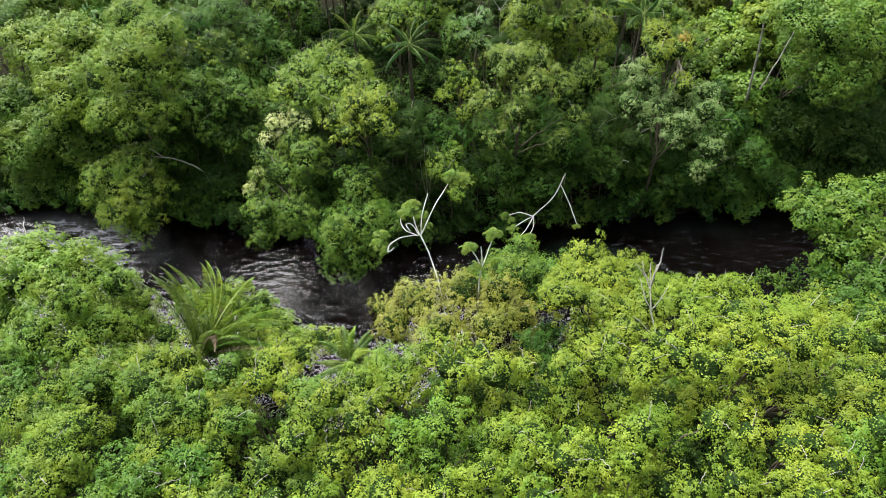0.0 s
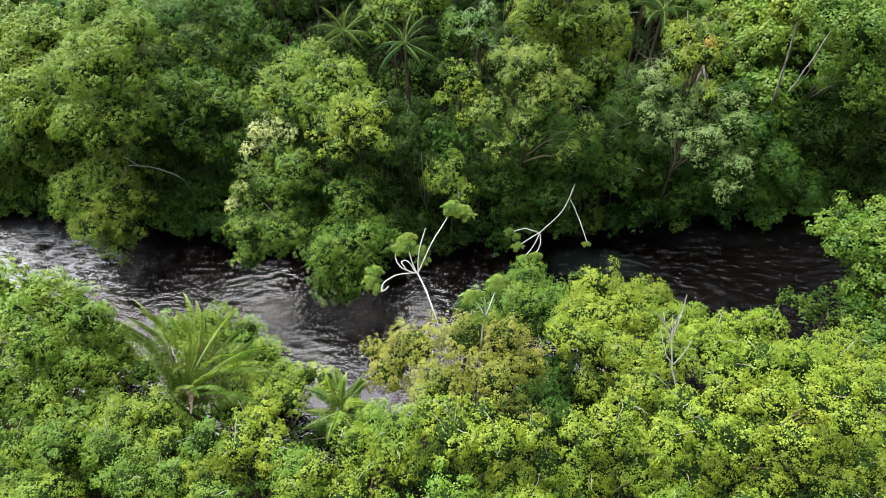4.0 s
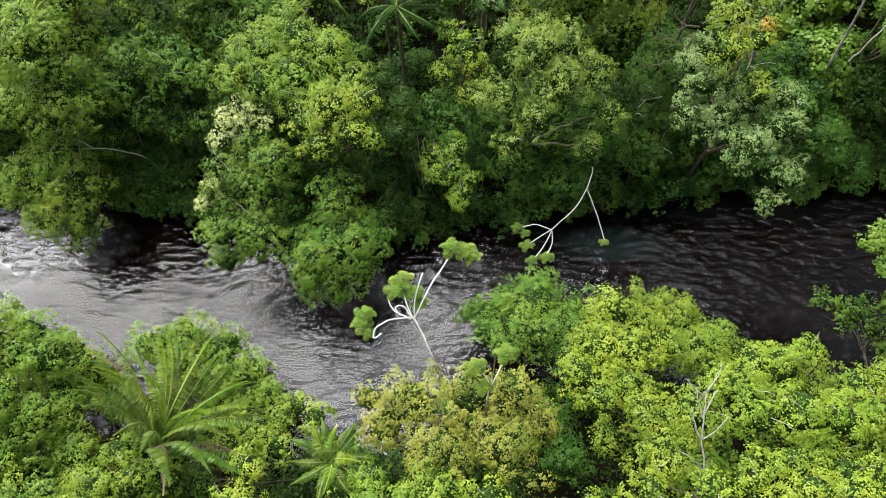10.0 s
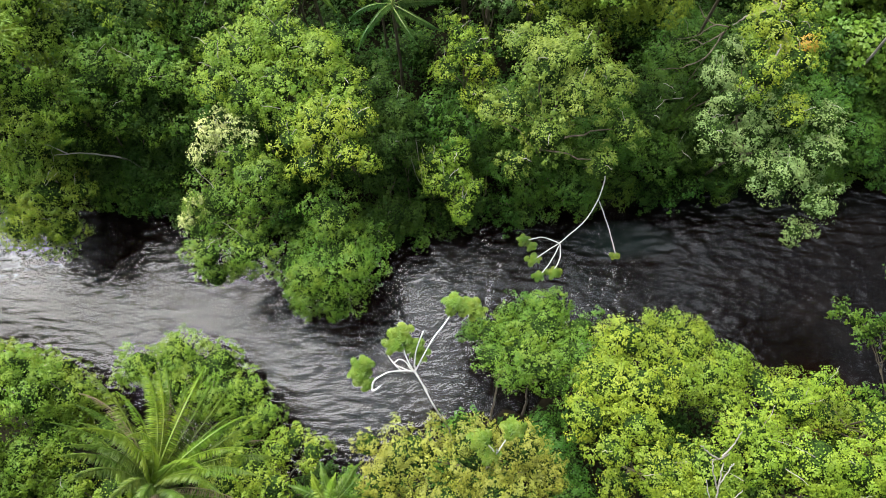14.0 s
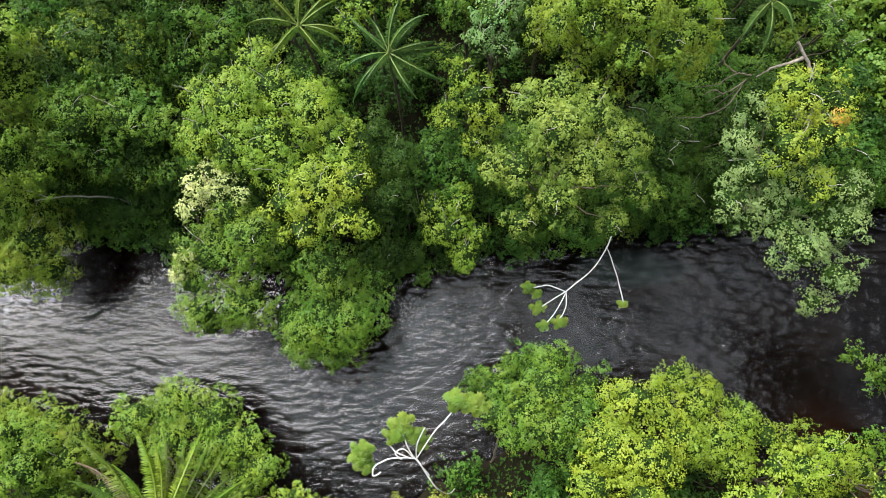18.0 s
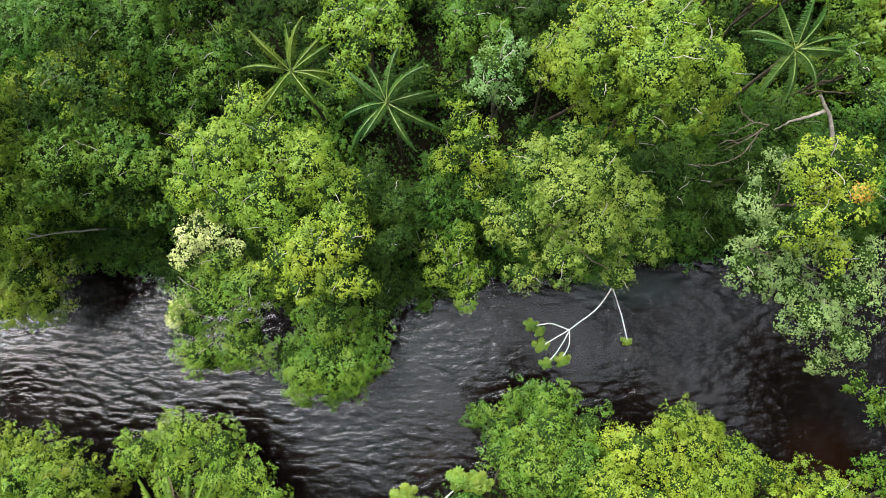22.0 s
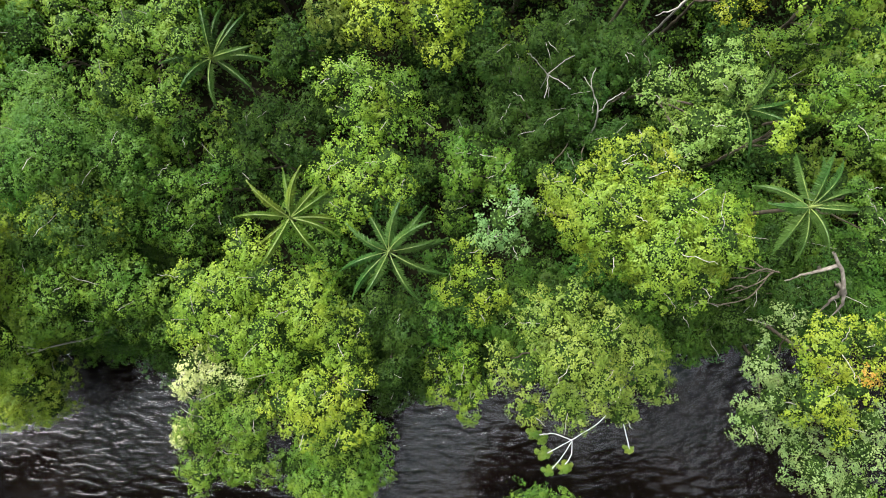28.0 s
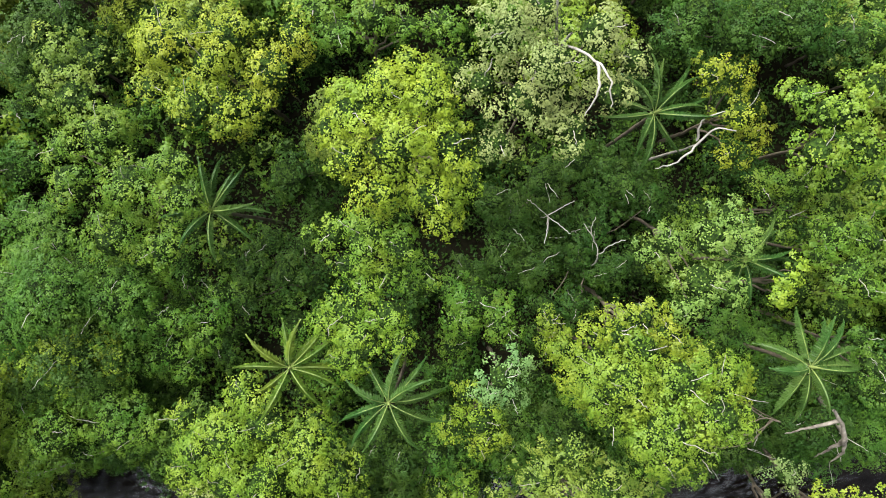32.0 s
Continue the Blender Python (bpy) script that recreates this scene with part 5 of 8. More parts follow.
tree("canopy_tree", "deep", "leafy green tree in the forest", (-48.2, 64.9), [(-47.9, 64.1, 9.7, 1.38), (-49.6, 65.0, 10.5, 2.03), (-48.2, 65.6, 12.3, 1.36), (-49.9, 63.6, 10.5, 1.82)], leaf=0.26, thick=0.6)
tree("canopy_tree", "mid", "dark green tree among taller crowns", (-48.3, 68.7), [(-48.4, 67.2, 12.3, 2.09), (-47.0, 69.8, 12.9, 1.45), (-48.9, 68.5, 10.8, 1.48), (-49.3, 69.9, 12.8, 1.64)], leaf=0.26, thick=0.6)
tree("canopy_tree", "bright", "dark green tree among taller crowns", (-47.6, 73.3), [(-47.5, 71.8, 13.5, 1.81), (-46.4, 73.1, 10.9, 1.34), (-49.0, 72.3, 10.8, 1.84), (-46.1, 73.9, 13.2, 1.78)], leaf=0.26, thick=0.6)
tree("canopy_tree", "deep", "leafy green tree in the forest", (-48.5, 77.1), [(-48.0, 75.3, 12.7, 2.12), (-47.7, 78.6, 13.8, 1.5), (-49.3, 77.2, 13.8, 1.63), (-47.0, 78.3, 12.4, 1.86)], leaf=0.26, thick=0.6)
tree("canopy_tree", "mid", "leafy green tree in the forest", (-47.7, 80.2), [(-48.1, 80.5, 12.4, 1.48), (-48.1, 79.8, 12.4, 1.77), (-47.0, 79.7, 11.7, 1.83), (-47.1, 79.1, 12.2, 1.76)], leaf=0.26, thick=0.6)
tree("canopy_tree", "mid", "shaded green understorey tree", (-44.8, 52.2), [(-44.5, 51.9, 1.2, 2.12), (-46.5, 51.1, 1.8, 1.39), (-44.9, 52.8, 1.9, 1.81), (-46.1, 51.7, 4.0, 1.36)], leaf=0.26, thick=0.6)
tree("canopy_tree", "bright", "shaded green understorey tree", (-44.3, 61.7), [(-43.5, 62.0, 12.1, 1.57), (-44.8, 61.0, 12.7, 1.4), (-43.5, 61.1, 11.6, 1.53), (-44.7, 61.4, 13.5, 1.39)], leaf=0.26, thick=0.6)
tree("canopy_tree", "olive", "shaded green understorey tree", (-44.4, 64.4), [(-45.8, 62.7, 12.5, 1.96), (-43.2, 64.6, 11.9, 2.09), (-43.6, 64.3, 12.6, 2.14), (-42.6, 65.9, 11.3, 1.59)], leaf=0.26, thick=0.6)
tree("canopy_tree", "olive", "shaded green understorey tree", (-44.7, 69.5), [(-43.3, 69.8, 9.6, 1.67), (-43.1, 69.8, 10.5, 2.13), (-44.0, 71.3, 9.2, 1.63), (-43.4, 69.6, 8.7, 1.91)], leaf=0.26, thick=0.6)
tree("canopy_tree", "bright", "dark green tree among taller crowns", (-43.3, 72.6), [(-43.3, 73.6, 11.9, 2.03), (-43.1, 72.2, 10.8, 1.74), (-43.4, 71.8, 10.5, 2.08), (-43.3, 71.8, 11.5, 1.32)], leaf=0.26, thick=0.6)
tree("canopy_tree", "bright", "leafy green tree in the forest", (-45.0, 77.7), [(-43.4, 78.6, 12.0, 1.81), (-44.7, 79.0, 10.6, 1.75), (-43.2, 78.4, 10.6, 2.19), (-46.4, 77.0, 9.8, 2.06)], leaf=0.26, thick=0.6)
tree("canopy_tree", "olive", "dark green tree among taller crowns", (-44.3, 80.7), [(-43.2, 80.2, 11.1, 1.33), (-45.6, 81.4, 11.8, 1.58), (-46.0, 79.7, 10.3, 1.63), (-44.0, 80.0, 11.1, 2.01)], leaf=0.26, thick=0.6)
tree("canopy_tree", "mid", "dark green tree among taller crowns", (-39.1, 61.6), [(-40.9, 61.4, 14.3, 1.58), (-40.8, 59.8, 11.9, 1.42), (-39.8, 60.9, 11.9, 1.49), (-39.8, 60.1, 12.5, 2.06)], leaf=0.26, thick=0.6)
tree("canopy_tree", "mid", "leafy green tree in the forest", (-40.0, 65.0), [(-39.2, 66.7, 14.7, 1.68), (-41.2, 63.7, 14.1, 2.16), (-39.4, 64.4, 13.7, 1.89), (-40.9, 65.7, 12.5, 1.32)], leaf=0.26, thick=0.6)
tree("canopy_tree", "bright", "dark green tree among taller crowns", (-40.4, 68.3), [(-39.2, 67.6, 8.7, 1.55), (-42.1, 69.4, 9.9, 1.93), (-41.4, 66.9, 10.1, 2.19), (-38.8, 70.1, 8.2, 2.04)], leaf=0.26, thick=0.6)
tree("canopy_tree", "bright", "leafy green tree in the forest", (-39.2, 72.9), [(-38.0, 73.0, 13.0, 1.72), (-38.8, 72.4, 11.9, 1.45), (-40.6, 72.9, 12.5, 2.15), (-39.0, 74.5, 12.8, 1.91)], leaf=0.26, thick=0.6)
tree("canopy_tree", "bright", "shaded green understorey tree", (-39.6, 77.1), [(-39.8, 78.9, 9.1, 1.51), (-39.3, 78.4, 11.5, 1.66), (-38.7, 75.8, 9.9, 2.07), (-39.0, 76.9, 10.5, 1.74)], leaf=0.26, thick=0.6)
tree("canopy_tree", "bright", "leafy green tree in the forest", (-39.5, 81.9), [(-39.5, 81.4, 11.7, 1.82), (-39.1, 80.5, 13.2, 1.55), (-39.3, 80.8, 12.1, 1.37), (-40.1, 81.5, 11.2, 1.74)], leaf=0.26, thick=0.6)
tree("canopy_tree", "deep", "shaded green understorey tree", (-35.9, 60.6), [(-34.5, 62.3, 11.9, 1.35), (-36.3, 62.2, 11.1, 1.52), (-34.7, 62.2, 12.3, 1.56), (-34.3, 60.5, 11.1, 1.36)], leaf=0.26, thick=0.6)
tree("canopy_tree", "bright", "leafy green tree in the forest", (-36.6, 64.2), [(-37.8, 64.1, 9.8, 1.94), (-36.9, 65.2, 8.1, 1.61), (-38.0, 64.3, 9.8, 1.82), (-36.8, 63.7, 9.0, 1.4)], leaf=0.26, thick=0.6)
tree("canopy_tree", "bright", "shaded green understorey tree", (-36.2, 68.9), [(-37.5, 68.4, 11.8, 2.11), (-35.5, 70.4, 11.9, 1.4), (-36.6, 70.5, 12.5, 2.05), (-35.2, 69.7, 11.3, 1.48)], leaf=0.26, thick=0.6)
tree("canopy_tree", "deep", "dark green tree among taller crowns", (-35.1, 72.0), [(-33.3, 71.5, 13.9, 1.75), (-34.9, 73.3, 14.3, 1.57), (-36.1, 73.5, 13.3, 2.11), (-36.1, 73.3, 12.0, 1.43)], leaf=0.26, thick=0.6)
tree("canopy_tree", "deep", "shaded green understorey tree", (-36.2, 76.9), [(-37.8, 76.7, 10.3, 1.6), (-35.4, 76.2, 11.7, 2.12), (-35.9, 75.4, 10.5, 1.86), (-35.7, 76.6, 11.0, 2.2)], leaf=0.26, thick=0.6)
tree("canopy_tree", "bright", "dark green tree among taller crowns", (-35.7, 80.4), [(-35.7, 82.0, 9.3, 1.35), (-34.3, 79.7, 8.5, 2.19), (-34.5, 79.8, 9.3, 1.79), (-34.5, 79.4, 10.4, 1.88)], leaf=0.26, thick=0.6)
tree("canopy_tree", "deep", "shaded green understorey tree", (-32.4, 61.1), [(-33.7, 59.4, 10.0, 1.84), (-32.9, 60.9, 11.3, 1.53), (-30.7, 61.8, 10.6, 1.91), (-32.9, 60.9, 10.3, 1.51)], leaf=0.26, thick=0.6)
tree("canopy_tree", "mid", "leafy green tree in the forest", (-31.9, 65.9), [(-33.7, 65.2, 13.6, 1.41), (-33.7, 66.2, 13.0, 2.18), (-30.3, 66.4, 13.0, 1.78), (-30.7, 66.6, 11.3, 1.86)], leaf=0.26, thick=0.6)
tree("canopy_tree", "olive", "dark green tree among taller crowns", (-31.3, 69.1), [(-30.3, 69.3, 13.2, 1.74), (-30.4, 68.8, 13.2, 1.77), (-29.8, 68.9, 12.9, 2.01), (-30.1, 69.2, 11.6, 2.05)], leaf=0.26, thick=0.6)
tree("canopy_tree", "bright", "leafy green tree in the forest", (-31.7, 73.9), [(-30.6, 74.5, 13.6, 1.81), (-32.1, 73.2, 12.0, 1.6), (-31.7, 75.2, 11.9, 1.65), (-32.5, 73.8, 11.4, 1.86)], leaf=0.26, thick=0.6)
tree("canopy_tree", "mid", "dark green tree among taller crowns", (-31.1, 77.7), [(-32.0, 78.9, 11.1, 1.89), (-30.8, 76.8, 11.0, 1.39), (-30.5, 77.0, 8.7, 1.74), (-31.6, 76.3, 10.4, 1.78)], leaf=0.26, thick=0.6)
tree("canopy_tree", "mid", "leafy green tree in the forest", (-31.8, 81.7), [(-33.5, 80.3, 11.3, 1.96), (-33.1, 83.3, 13.1, 1.81), (-30.5, 82.1, 10.9, 1.66), (-33.6, 81.4, 13.4, 1.66)], leaf=0.26, thick=0.6)
tree("canopy_tree", "mid", "shaded green understorey tree", (-27.6, 61.4), [(-27.4, 60.6, 12.8, 1.62), (-28.4, 61.4, 12.0, 1.78), (-28.5, 59.8, 12.4, 1.34), (-29.0, 62.8, 13.8, 2.08)], leaf=0.26, thick=0.6)
tree("canopy_tree", "bright", "shaded green understorey tree", (-27.6, 64.6), [(-26.8, 64.1, 10.8, 1.74), (-27.7, 63.1, 10.6, 1.64), (-27.9, 63.9, 10.7, 1.97), (-29.1, 63.1, 11.0, 1.82)], leaf=0.26, thick=0.6)
tree("canopy_tree", "bright", "dark green tree among taller crowns", (-27.2, 68.2), [(-27.2, 68.0, 12.2, 1.56), (-25.9, 67.5, 12.1, 1.86), (-27.8, 67.4, 14.3, 2.17), (-26.2, 66.5, 13.7, 1.32)], leaf=0.26, thick=0.6)
tree("canopy_tree", "olive", "shaded green understorey tree", (-28.2, 72.4), [(-29.5, 74.2, 8.4, 2.13), (-28.3, 73.8, 8.7, 1.83), (-27.5, 71.7, 10.0, 2.11), (-28.5, 70.7, 10.0, 2.0)], leaf=0.26, thick=0.6)
tree("canopy_tree", "bright", "leafy green tree in the forest", (-27.3, 76.7), [(-27.6, 75.3, 9.7, 1.87), (-25.9, 75.6, 12.2, 1.59), (-27.6, 75.1, 9.6, 1.82), (-25.9, 77.2, 9.9, 1.9)], leaf=0.26, thick=0.6)
tree("canopy_tree", "olive", "leafy green tree in the forest", (-28.1, 81.5), [(-28.7, 80.9, 10.1, 1.31), (-27.2, 81.1, 9.8, 1.58), (-29.7, 81.4, 11.0, 1.86), (-28.3, 83.3, 9.7, 1.48)], leaf=0.26, thick=0.6)
tree("canopy_tree", "deep", "leafy green tree in the forest", (-23.6, 12.8), [(-21.9, 11.6, 11.2, 1.85), (-22.7, 11.4, 10.1, 1.54), (-23.0, 11.8, 9.9, 1.68), (-24.9, 13.5, 12.7, 1.98)], leaf=0.26, thick=0.6)
tree("canopy_tree", "olive", "leafy green tree in the forest", (-24.0, 77.3), [(-23.5, 78.4, 12.4, 2.0), (-24.6, 75.6, 13.4, 1.6), (-25.1, 77.2, 11.7, 1.44), (-23.1, 77.6, 12.5, 1.86)], leaf=0.26, thick=0.6)
tree("canopy_tree", "deep", "shaded green understorey tree", (-24.6, 81.4), [(-22.9, 81.8, 12.9, 2.13), (-25.8, 81.9, 14.6, 1.81), (-23.7, 81.2, 14.1, 1.49), (-23.9, 80.1, 12.5, 1.41)], leaf=0.26, thick=0.6)
tree("canopy_tree", "olive", "shaded green understorey tree", (-20.8, 69.3), [(-19.1, 70.7, 13.6, 1.75), (-20.1, 70.0, 14.1, 1.51), (-20.7, 70.9, 14.1, 1.44), (-19.4, 68.4, 14.3, 1.72)], leaf=0.26, thick=0.6)
tree("canopy_tree", "deep", "shaded green understorey tree", (-19.6, 77.8), [(-20.7, 77.4, 14.5, 1.53), (-20.6, 78.0, 12.2, 2.12), (-18.3, 76.2, 14.4, 1.75), (-19.6, 79.5, 14.9, 1.45)], leaf=0.26, thick=0.6)
tree("canopy_tree", "bright", "shaded green understorey tree", (-19.9, 80.9), [(-18.4, 81.3, 11.1, 2.07), (-19.1, 80.0, 11.4, 1.85), (-19.9, 81.6, 11.6, 1.56), (-20.7, 81.0, 9.4, 2.01)], leaf=0.26, thick=0.6)
tree("canopy_tree", "mid", "dark green tree among taller crowns", (-16.4, 68.4), [(-17.5, 68.4, 10.1, 1.99), (-15.4, 68.1, 8.1, 1.52), (-14.9, 69.0, 9.5, 1.51), (-15.5, 69.8, 9.4, 1.54)], leaf=0.26, thick=0.6)
tree("canopy_tree", "bright", "dark green tree among taller crowns", (-16.4, 73.1), [(-16.0, 73.7, 10.3, 1.78), (-16.8, 73.6, 11.6, 1.4), (-18.0, 74.2, 11.3, 1.45), (-18.1, 73.1, 9.4, 1.89)], leaf=0.26, thick=0.6)
tree("canopy_tree", "olive", "shaded green understorey tree", (-16.6, 77.6), [(-16.6, 78.8, 12.0, 1.79), (-18.2, 76.9, 11.4, 2.04), (-15.2, 77.8, 9.6, 1.55), (-16.9, 76.2, 10.3, 1.58)], leaf=0.26, thick=0.6)
tree("canopy_tree", "bright", "shaded green understorey tree", (-15.8, 80.6), [(-15.7, 79.1, 13.5, 1.4), (-16.8, 79.1, 13.1, 2.07), (-16.0, 81.5, 13.2, 2.07), (-14.2, 81.1, 12.6, 1.33)], leaf=0.26, thick=0.6)
tree("canopy_tree", "olive", "leafy green tree in the forest", (-12.7, 73.8), [(-13.3, 75.5, 12.4, 2.06), (-12.0, 73.7, 12.1, 1.39), (-13.1, 74.7, 12.0, 1.58), (-13.3, 72.3, 13.6, 1.88)], leaf=0.26, thick=0.6)
tree("canopy_tree", "deep", "shaded green understorey tree", (-11.3, 76.5), [(-9.6, 75.1, 11.6, 1.63), (-10.5, 76.5, 12.1, 2.11), (-11.6, 75.5, 11.0, 2.17), (-9.5, 78.2, 12.6, 1.79)], leaf=0.26, thick=0.6)
tree("canopy_tree", "deep", "leafy green tree in the forest", (-11.7, 80.5), [(-12.8, 79.5, 10.9, 1.93), (-10.5, 78.9, 11.3, 2.06), (-13.1, 79.5, 11.7, 1.57), (-10.2, 78.8, 11.8, 1.83)], leaf=0.26, thick=0.6)
tree("understorey_tree", "mid", "dark green tree among taller crowns", (-8.7, 53.7), [(-7.1, 55.4, 7.8, 1.32), (-7.8, 52.1, 5.0, 1.82), (-9.5, 55.4, 6.5, 1.55), (-8.6, 53.7, 5.0, 2.09)], leaf=0.26, thick=0.6)
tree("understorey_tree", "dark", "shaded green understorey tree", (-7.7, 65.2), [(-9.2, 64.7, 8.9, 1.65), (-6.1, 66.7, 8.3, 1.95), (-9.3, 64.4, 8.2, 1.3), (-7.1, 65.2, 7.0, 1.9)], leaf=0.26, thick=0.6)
tree("canopy_tree", "bright", "shaded green understorey tree", (-7.7, 76.8), [(-6.8, 75.4, 10.1, 1.6), (-7.6, 77.5, 9.2, 1.41), (-6.8, 77.3, 8.0, 1.53), (-8.6, 76.7, 9.7, 2.02)], leaf=0.26, thick=0.6)
tree("canopy_tree", "mid", "shaded green understorey tree", (-7.3, 81.1), [(-7.1, 80.2, 8.9, 2.08), (-8.4, 81.8, 7.9, 1.34), (-8.7, 80.6, 7.9, 1.97), (-7.5, 81.0, 8.2, 1.82)], leaf=0.26, thick=0.6)
tree("canopy_tree", "olive", "dark green tree among taller crowns", (-4.3, 68.2), [(-5.8, 67.3, 11.3, 1.58), (-5.8, 67.4, 9.4, 2.15), (-4.6, 66.6, 9.0, 1.54), (-6.0, 68.7, 10.5, 1.43)], leaf=0.26, thick=0.6)
tree("canopy_tree", "olive", "leafy green tree in the forest", (-4.9, 73.8), [(-3.1, 75.3, 14.1, 1.88), (-5.1, 73.7, 13.2, 1.46), (-6.5, 73.3, 14.8, 1.38), (-5.4, 74.1, 14.3, 2.11)], leaf=0.26, thick=0.6)
tree("canopy_tree", "mid", "leafy green tree in the forest", (-4.8, 77.2), [(-5.1, 77.6, 11.6, 1.94), (-3.5, 75.7, 12.6, 1.57), (-4.6, 78.0, 12.5, 1.38), (-3.4, 76.2, 11.4, 1.85)], leaf=0.26, thick=0.6)
tree("canopy_tree", "bright", "shaded green understorey tree", (-3.3, 81.9), [(-1.9, 81.4, 13.8, 1.9), (-2.9, 82.2, 12.0, 1.71), (-2.2, 80.3, 12.2, 1.81), (-3.4, 83.5, 13.7, 1.97)], leaf=0.26, thick=0.6)
tree("canopy_tree", "bright", "dark green tree among taller crowns", (-0.2, 69.0), [(-0.1, 70.7, 8.4, 1.42), (-1.5, 67.8, 10.3, 2.09), (-0.8, 68.3, 8.4, 1.69), (0.8, 70.5, 9.3, 2.05)], leaf=0.26, thick=0.6)
tree("canopy_tree", "bright", "leafy green tree in the forest", (-0.0, 77.4), [(-0.6, 78.3, 14.0, 1.46), (-1.4, 76.5, 13.4, 2.17), (0.8, 78.9, 12.7, 1.8), (0.0, 77.2, 13.3, 1.33)], leaf=0.26, thick=0.6)
tree("canopy_tree", "mid", "leafy green tree in the forest", (-0.5, 80.6), [(-2.1, 79.6, 8.5, 1.63), (0.5, 81.5, 8.8, 1.55), (-1.2, 79.0, 11.0, 1.96), (-0.6, 79.6, 9.4, 1.3)], leaf=0.26, thick=0.6)
tree("canopy_tree", "mid", "leafy green tree in the forest", (3.4, 73.8), [(3.7, 73.4, 11.2, 1.83), (4.0, 72.6, 10.1, 1.58), (5.1, 72.8, 11.2, 1.35), (2.8, 75.1, 12.4, 1.59)], leaf=0.26, thick=0.6)
tree("canopy_tree", "bright", "leafy green tree in the forest", (4.8, 77.5), [(4.8, 75.7, 8.9, 1.36), (3.9, 77.6, 10.8, 1.47), (5.4, 76.7, 10.8, 1.41), (4.0, 76.6, 9.6, 2.17)], leaf=0.26, thick=0.6)
tree("canopy_tree", "olive", "shaded green understorey tree", (3.6, 80.5), [(3.8, 79.1, 10.5, 1.82), (4.1, 78.9, 10.2, 1.4), (3.9, 78.8, 10.8, 1.6), (2.1, 81.1, 12.9, 1.88)], leaf=0.26, thick=0.6)
tree("canopy_tree", "bright", "shaded green understorey tree", (7.5, 72.7), [(6.6, 72.3, 10.8, 2.18), (7.9, 70.9, 11.3, 1.48), (9.1, 71.9, 10.7, 2.2), (7.7, 73.2, 10.0, 2.06)], leaf=0.26, thick=0.6)
tree("canopy_tree", "olive", "shaded green understorey tree", (7.7, 76.9), [(8.0, 78.4, 12.3, 1.36), (7.1, 77.9, 12.3, 1.62), (9.0, 75.4, 10.9, 1.73), (6.6, 77.5, 10.0, 2.15)], leaf=0.26, thick=0.6)
tree("canopy_tree", "deep", "shaded green understorey tree", (8.9, 81.5), [(9.8, 82.0, 13.4, 1.63), (8.7, 80.2, 11.6, 1.98), (9.0, 80.3, 13.5, 1.93), (9.3, 82.0, 13.3, 1.79)], leaf=0.26, thick=0.6)
tree("understorey_tree", "dark", "dark green tree among taller crowns", (11.3, 65.2), [(11.4, 64.8, 5.7, 2.16), (9.8, 65.1, 6.2, 2.13), (10.5, 64.6, 7.9, 1.93), (12.1, 63.6, 7.9, 1.85)], leaf=0.26, thick=0.6)
tree("canopy_tree", "deep", "dark green tree among taller crowns", (12.8, 76.7), [(14.4, 77.2, 13.7, 2.06), (12.4, 77.0, 13.0, 1.41), (14.0, 75.2, 12.8, 1.73), (13.6, 75.3, 13.3, 1.33)], leaf=0.26, thick=0.6)
tree("canopy_tree", "olive", "shaded green understorey tree", (12.2, 81.7), [(12.7, 81.5, 9.0, 1.87), (13.2, 83.1, 10.8, 1.62), (10.8, 82.3, 11.2, 1.47), (11.8, 80.5, 9.1, 1.9)], leaf=0.26, thick=0.6)
tree("understorey_tree", "mid", "shaded green understorey tree", (16.1, 24.5), [(15.8, 24.1, 5.5, 2.03), (15.4, 25.3, 4.1, 1.4), (17.5, 26.0, 4.5, 1.53), (17.0, 23.7, 5.6, 1.45)], leaf=0.26, thick=0.6)
tree("understorey_tree", "mid", "shaded green understorey tree", (16.1, 61.1), [(15.9, 62.3, 6.8, 1.53), (16.2, 60.9, 6.7, 1.86), (16.4, 60.8, 5.6, 2.05), (14.9, 59.5, 7.0, 2.13)], leaf=0.26, thick=0.6)
tree("canopy_tree", "deep", "shaded green understorey tree", (15.5, 76.8), [(17.2, 76.7, 9.6, 1.47), (15.0, 76.8, 10.7, 1.68), (15.0, 75.2, 9.9, 1.73), (16.1, 77.9, 8.1, 1.57)], leaf=0.26, thick=0.6)
tree("canopy_tree", "bright", "dark green tree among taller crowns", (16.4, 80.4), [(16.3, 79.9, 11.7, 1.78), (18.1, 80.3, 12.0, 1.95), (15.3, 80.8, 12.0, 1.31), (15.9, 79.4, 10.8, 1.8)], leaf=0.26, thick=0.6)
tree("canopy_tree", "mid", "dark green tree among taller crowns", (19.8, 73.7), [(19.6, 75.4, 11.8, 1.34), (21.1, 74.2, 11.6, 1.42), (21.6, 75.5, 9.8, 1.79), (19.7, 74.7, 11.0, 2.04)], leaf=0.26, thick=0.6)
tree("canopy_tree", "bright", "dark green tree among taller crowns", (20.2, 76.7), [(21.9, 75.7, 10.2, 2.1), (20.3, 75.7, 10.1, 1.48), (19.0, 75.4, 9.6, 2.12), (22.0, 78.4, 9.6, 1.3)], leaf=0.26, thick=0.6)
tree("canopy_tree", "deep", "dark green tree among taller crowns", (20.4, 81.9), [(19.1, 80.5, 13.8, 1.91), (19.9, 82.5, 12.5, 2.12), (21.3, 82.1, 14.8, 1.36), (21.9, 82.7, 13.7, 2.04)], leaf=0.26, thick=0.6)
